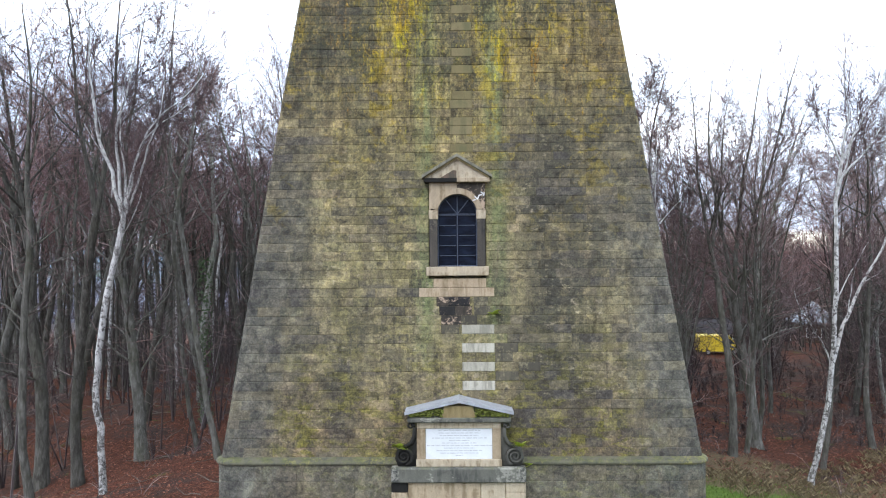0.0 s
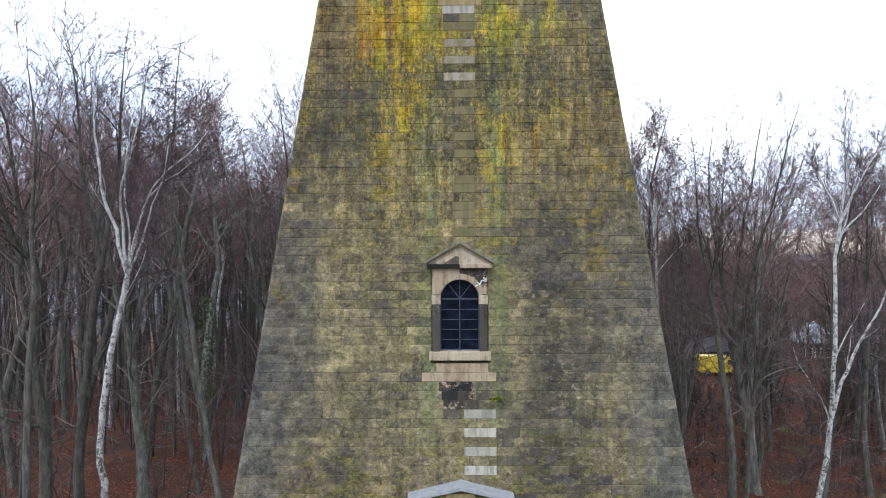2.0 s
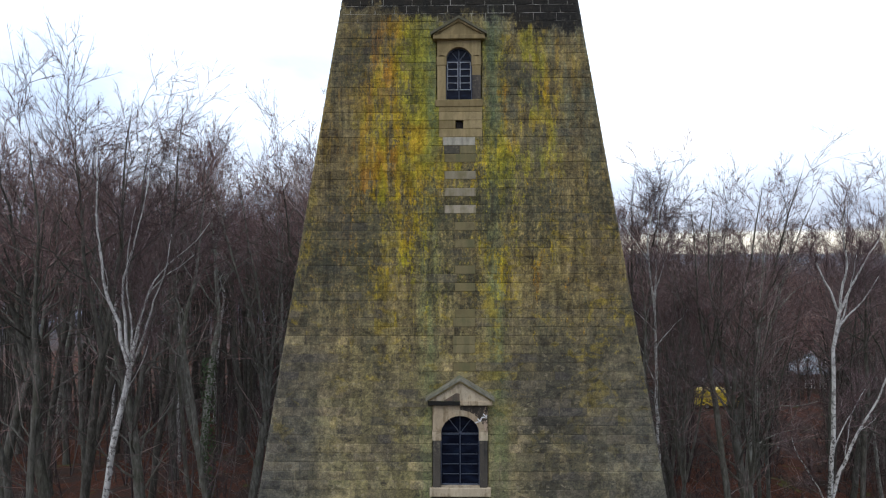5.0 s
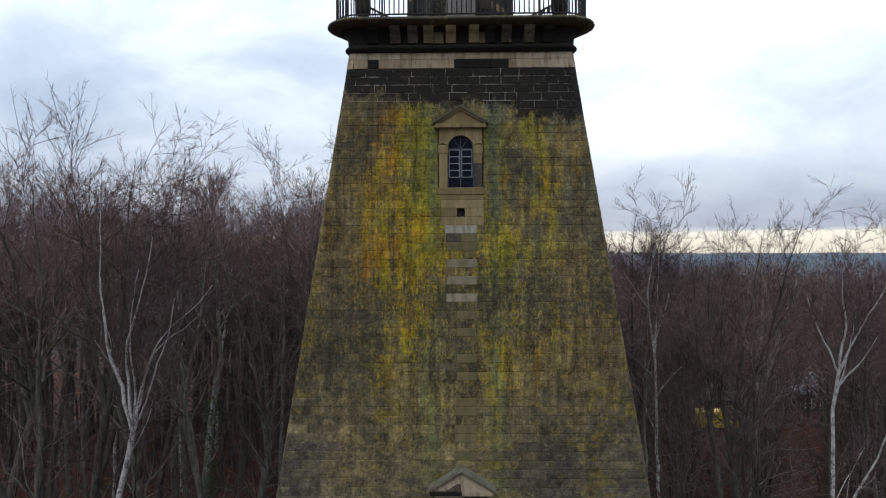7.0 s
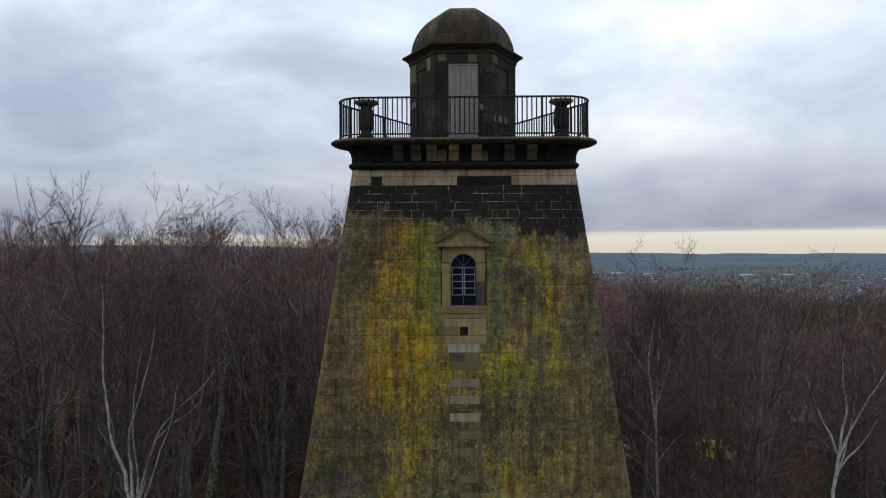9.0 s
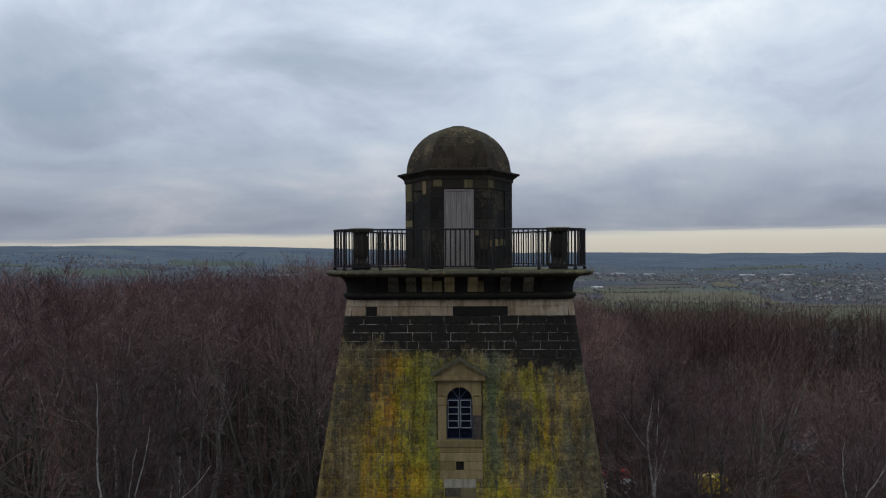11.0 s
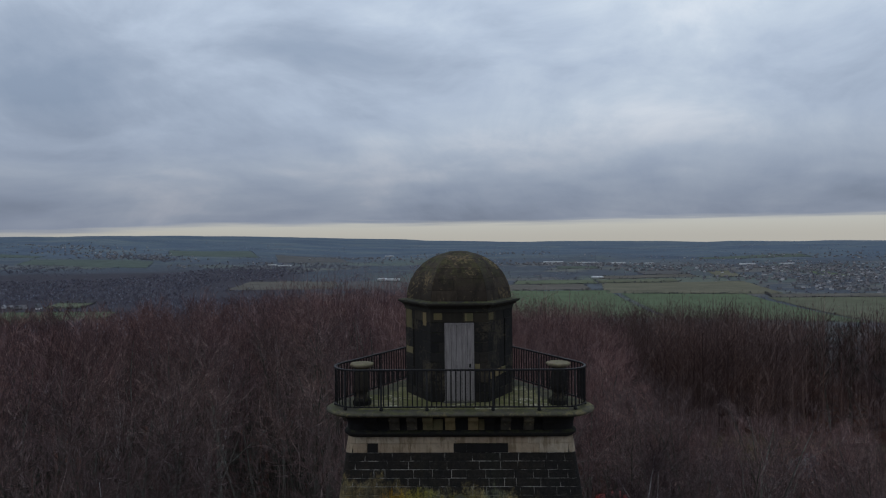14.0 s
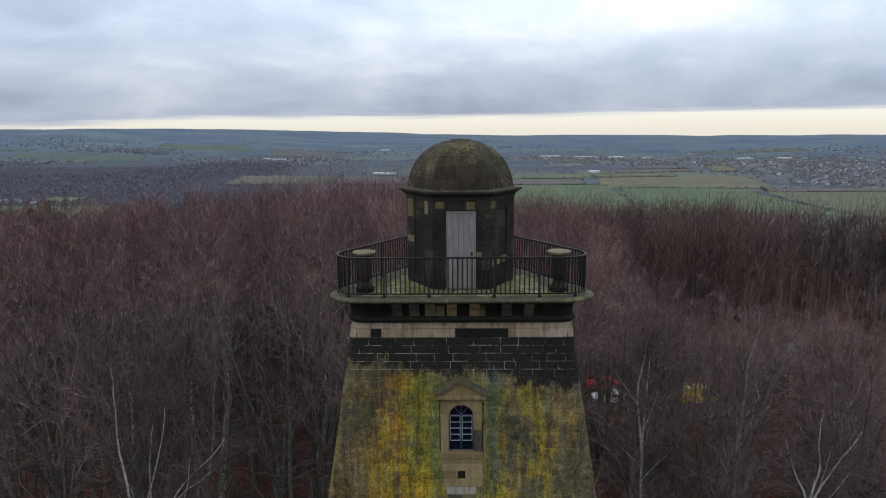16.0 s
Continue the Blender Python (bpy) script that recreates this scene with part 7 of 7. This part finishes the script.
VAN = [(-2.4, 0.4), (2.4, 0.36), (2.45, 0.85), (1.75, 1.15), (1.15, 1.9), (0.9, 2.12), (-2.2, 2.18), (-2.42, 2.0)]
YELLOW = simple("yellow_paint", (0.62, 0.46, 0.03), 0.35, 0.06, 1.5, spec=0.5)
gz = height(29, 54.5)
v = vehicle("van", "yellow panel van parked among bare trees", "van", 4.8, 1.9, VAN, [[(0.85, 1.2), (1.6, 1.2), (1.12, 1.8), (0.85, 1.8)]], YELLOW, (29.2, 54.6, gz), 4)
windscreen(v, 1.72, 1.2, 1.2, 1.88, 1.5)
CAR = [(-2.0, 0.32), (2.05, 0.3), (2.1, 0.62), (1.95, 0.8), (1.0, 0.96), (0.35, 1.42), (-1.1, 1.46), (-1.85, 1.0), (-2.08, 0.9)]
GLASSES = [[(0.0, 0.95), (0.8, 0.98), (0.32, 1.36), (0.0, 1.38)], [(-1.3, 0.98), (-0.08, 0.95), (-0.08, 1.38), (-1.0, 1.38)]]
for label, paint, x, y, turn in (("white estate car parked on the woodland yard", simple("white_car_paint", (0.72, 0.73, 0.75), 0.25, 0.03, 2, spec=0.5), 18.4, 54.3, 175),
                                 ("red hatchback parked behind other cars", simple("red_car_paint", (0.36, 0.03, 0.03), 0.3, 0.05, 2, spec=0.5), 18.6, 58.6, 170),
                                 ("white hatchback parked at the yard's edge", simple("white_car_paint", (0.72, 0.73, 0.75), 0.25, 0.03, 2, spec=0.5), 13.2, 54.8, 185),
                                 ("dark green hatchback with pale windows", simple("green_car_paint", (0.03, 0.09, 0.085), 0.3, 0.05, 2, spec=0.5), 24.2, 57.6, 172)):
    c = vehicle("car", label, "car", 4.1, 1.75, CAR, GLASSES, paint, (x, y, height(x, y)), turn)
    windscreen(c, 0.98, 0.98, 0.37, 1.40, 1.45)

BRICK_WALL = simple("brown_brick_wall", (0.09, 0.06, 0.045), 0.9, 0.3, 5)
SLATE = simple("blue_grey_slate", (0.15, 0.165, 0.19), 0.5, 0.3, 3)
DARK_SLATE = simple("dark_slate", (0.03, 0.027, 0.029), 0.9, 0.35, 3, spec=0.1)
WHITE_WOOD = simple("white_window_wood", (0.62, 0.62, 0.6), 0.5, 0.08, 10)


def cottage(label, at, turn, w, d, wall_h, rise, hipped, windows):
    t = thing("cottage", label, "cottage", at, turn, "cottages")
    s = Shape()
    th = 0.3
    for x0, x1, y0, y1 in ((-w / 2, w / 2, -d / 2, -d / 2 + th), (-w / 2, w / 2, d / 2 - th, d / 2), (-w / 2, -w / 2 + th, -d / 2 + th, d / 2 - th), (w / 2 - th, w / 2, -d / 2 + th, d / 2 - th)):
        s.box(x0, x1, y0, y1, -0.5, wall_h, 0.02)
    part("wall", s, BRICK_WALL, t)
    s = Shape()
    o = 0.45
    e = [(-w / 2 - o, -d / 2 - o, wall_h), (w / 2 + o, -d / 2 - o, wall_h), (w / 2 + o, d / 2 + o, wall_h), (-w / 2 - o, d / 2 + o, wall_h)]
    rx = 0.05 if hipped else w / 2 + o
    top = [(-rx, 0, wall_h + rise), (rx, 0, wall_h + rise)]
    k = len(s.v)
    s.v += e + top + [(x, y, z - 0.16) for x, y, z in e]
    s.f += [(k, k + 1, k + 5, k + 4), (k + 2, k + 3, k + 4, k + 5), (k + 1, k + 2, k + 5), (k + 3, k, k + 4), (k + 9, k + 8, k + 7, k + 6)] + [(k + j, k + 6 + j, k + 6 + (j + 1) % 4, k + (j + 1) % 4) for j in range(4)]
    roof = part("roof", s, SLATE if hipped else DARK_SLATE, t, "slate roof")
    if hipped:
        for c, tp in zip(e, (top[0], top[1], top[1], top[0])):
            s = Shape()
            s.tube([Vector(c) + Vector((0, 0, 0.03)), Vector(tp) + Vector((0, 0, 0.03))], [0.13, 0.13], 6)
            part("hip_flashing", s, LEAD, roof, "pale lead hip")
    else:
        s = Shape()
        s.tube([(-rx, 0, wall_h + rise + 0.02), (rx, 0, wall_h + rise + 0.02)], [0.12, 0.12], 6)
        part("ridge_tile", s, DARK_SLATE, roof)
    for x in windows:
        win = new("window")
        win.parent = t
        s = Shape()
        s.box(x - 0.55, x + 0.55, -d / 2 - 0.02, -d / 2 + 0.02, 0.9, 2.0, 0.005)
        part("pane", s, CAR_GLASS, win)
        s = Shape()
        for a in (-0.55, -0.18, 0.18, 0.55):
            s.box(x + a - 0.035, x + a + 0.035, -d / 2 - 0.05, -d / 2 + 0.02, 0.86, 2.04, 0.005)
        for z in (0.9, 1.45, 2.0):
            s.box(x - 0.58, x + 0.58, -d / 2 - 0.045, -d / 2 + 0.02, z - 0.03, z + 0.03, 0.005)
        part("frame", s, WHITE_WOOD, win, "white wooden window frame")
    return t


gz = height(38, 66)
cottage("low brick cottage with a dark slate roof", (35.0, 66.5, gz - 1.3), -3, 15, 6, 2.2, 1.5, False, (-4.5, -0.5, 3.6, 6.2))
cottage("small square brick lodge with a pyramidal slate roof and pale hips", (44.0, 62.5, gz - 0.3), -8, 3.7, 3.7, 2.7, 2.3, True, (-0.85, 0.85))

# ---- woodland floor: fallen sticks, tufts of dead grass, brambles, saplings ----
fl = random.Random(41)
STICK = simple("dead_stick", (0.09, 0.08, 0.068), 0.9, 0.35, 6)
s = Shape()
for _ in range(220):
    d = math.sqrt(fl.uniform(24 ** 2, 62 ** 2))
    a = radians(fl.choice((-1, 1)) * fl.uniform(13, 36))
    x, y = d * math.sin(a), -22 + d * math.cos(a)
    b = fl.uniform(0, 2 * math.pi)
    l = fl.uniform(0.4, 2.6)
    pts = []
    for i in range(4):
        px_, py_ = x + math.cos(b) * l * i / 3 + fl.gauss(0, 0.06), y + math.sin(b) * l * i / 3 + fl.gauss(0, 0.06)
        pts.append((px_, py_, height(px_, py_) + 0.03 + fl.uniform(0, 0.12) * i))
    r = fl.uniform(0.008, 0.03)
    s.tube(pts, [r, r * 0.9, r * 0.7, r * 0.3], 4, False)
tagged(part("fallen_sticks", s, STICK, None), "fallen grey sticks on leaf litter", "sticks", kind="stuff")

LEAF = plain_stone("dead_beech_leaf", ((0, (0.045, 0.016, 0.012)), (0.45, (0.095, 0.034, 0.022)), (0.85, (0.15, 0.058, 0.036)), (1, (0.24, 0.12, 0.078))), False, dirty=0.1)
s = Shape()
for _ in range(30000):
    d = math.sqrt(fl.uniform(24 ** 2, 46 ** 2))
    a = radians(fl.choice((-1, 1)) * fl.uniform(12, 36))
    x, y = d * math.sin(a), -22 + d * math.cos(a)
    if 0 < x < 15 and y < 5:
        continue
    z = height(x, y) + 0.02
    q = fl.uniform(0.035, 0.072)
    b = fl.uniform(0, 2 * math.pi)
    u = Vector((math.cos(b), math.sin(b), fl.uniform(-0.5, 0.5))) * q
    w = Vector((-math.sin(b), math.cos(b), fl.uniform(-0.5, 0.5))) * q * 0.6
    p = Vector((x, y, z + fl.uniform(0, 0.04)))
    s.face([p - u, p + w, p + u, p - w])
tagged(part("leaf_litter", s, LEAF, None), "curled russet beech leaves on the ground", "leaves", kind="stuff")

STRAW = plain_stone("dead_grass", ((0, (0.075, 0.058, 0.034)), (0.5, (0.14, 0.112, 0.062)), (1, (0.26, 0.215, 0.13))), False, dirty=0.1)
s = Shape()
for _ in range(1700):
    x, y = fl.uniform(9, 27), fl.uniform(-1, 13)
    if x + y * 0.3 < 11.5 or y > 4 + x * 0.35:
        continue
    z = height(x, y)
    for _ in range(9):
        b, l = fl.uniform(0, 2 * math.pi), fl.uniform(0.12, 0.38)
        p = Vector((x + fl.gauss(0, 0.12), y + fl.gauss(0, 0.12), z - 0.03))
        d = Vector((math.cos(b) * 0.6, math.sin(b) * 0.6, 1)).normalized()
        o = Vector((-math.sin(b), math.cos(b), 0)) * 0.008
        s.face([p - o, p + o, p + d * l * 0.6 + o * 0.6 , p + d * l + Vector((math.cos(b), math.sin(b), -0.3)) * l * 0.3, p + d * l * 0.6 - o * 0.6])
tagged(part("dead_grass", s, STRAW, None), "pale tufts of dead grass", "grass", kind="stuff")

TURF = plain_stone("green_grass", ((0, (0.05, 0.085, 0.015)), (0.5, (0.085, 0.13, 0.025)), (1, (0.13, 0.17, 0.045))), False, dirty=0.1)
s = Shape()
for _ in range(9000):
    x, y = fl.uniform(6, 15), fl.uniform(-3, 6)
    z = height(x, y)
    b, l = fl.uniform(0, 2 * math.pi), fl.uniform(0.06, 0.14)
    p = Vector((x, y, z - 0.01))
    o = Vector((-math.sin(b), math.cos(b), 0)) * 0.012
    s.face([p - o, p + o, p + Vector((math.cos(b) * 0.4, math.sin(b) * 0.4, 1)) * l])
tagged(part("turf", s, TURF, None), "short green grass beside the tower", "grass", kind="stuff")

s = Shape()
for _ in range(150):
    x = fl.choice((-1, 1)) * fl.uniform(12, 30)
    y = fl.uniform(2, 34)
    z = height(x, y)
    for _ in range(7):
        b, l = fl.uniform(0, 2 * math.pi), fl.uniform(0.6, 1.8)
        pts = [(x + math.cos(b) * l * t * 0.7, y + math.sin(b) * l * t * 0.7, z - 0.05 + l * (t * 1.2 - t * t * 0.7)) for t in (0, 0.35, 0.7, 1.0)]
        s.tube(pts, [0.012, 0.01, 0.008, 0.004], 3, False)
tagged(part("brambles", s, TWIG, None), "bare arching bramble stems", "undergrowth", kind="stuff")
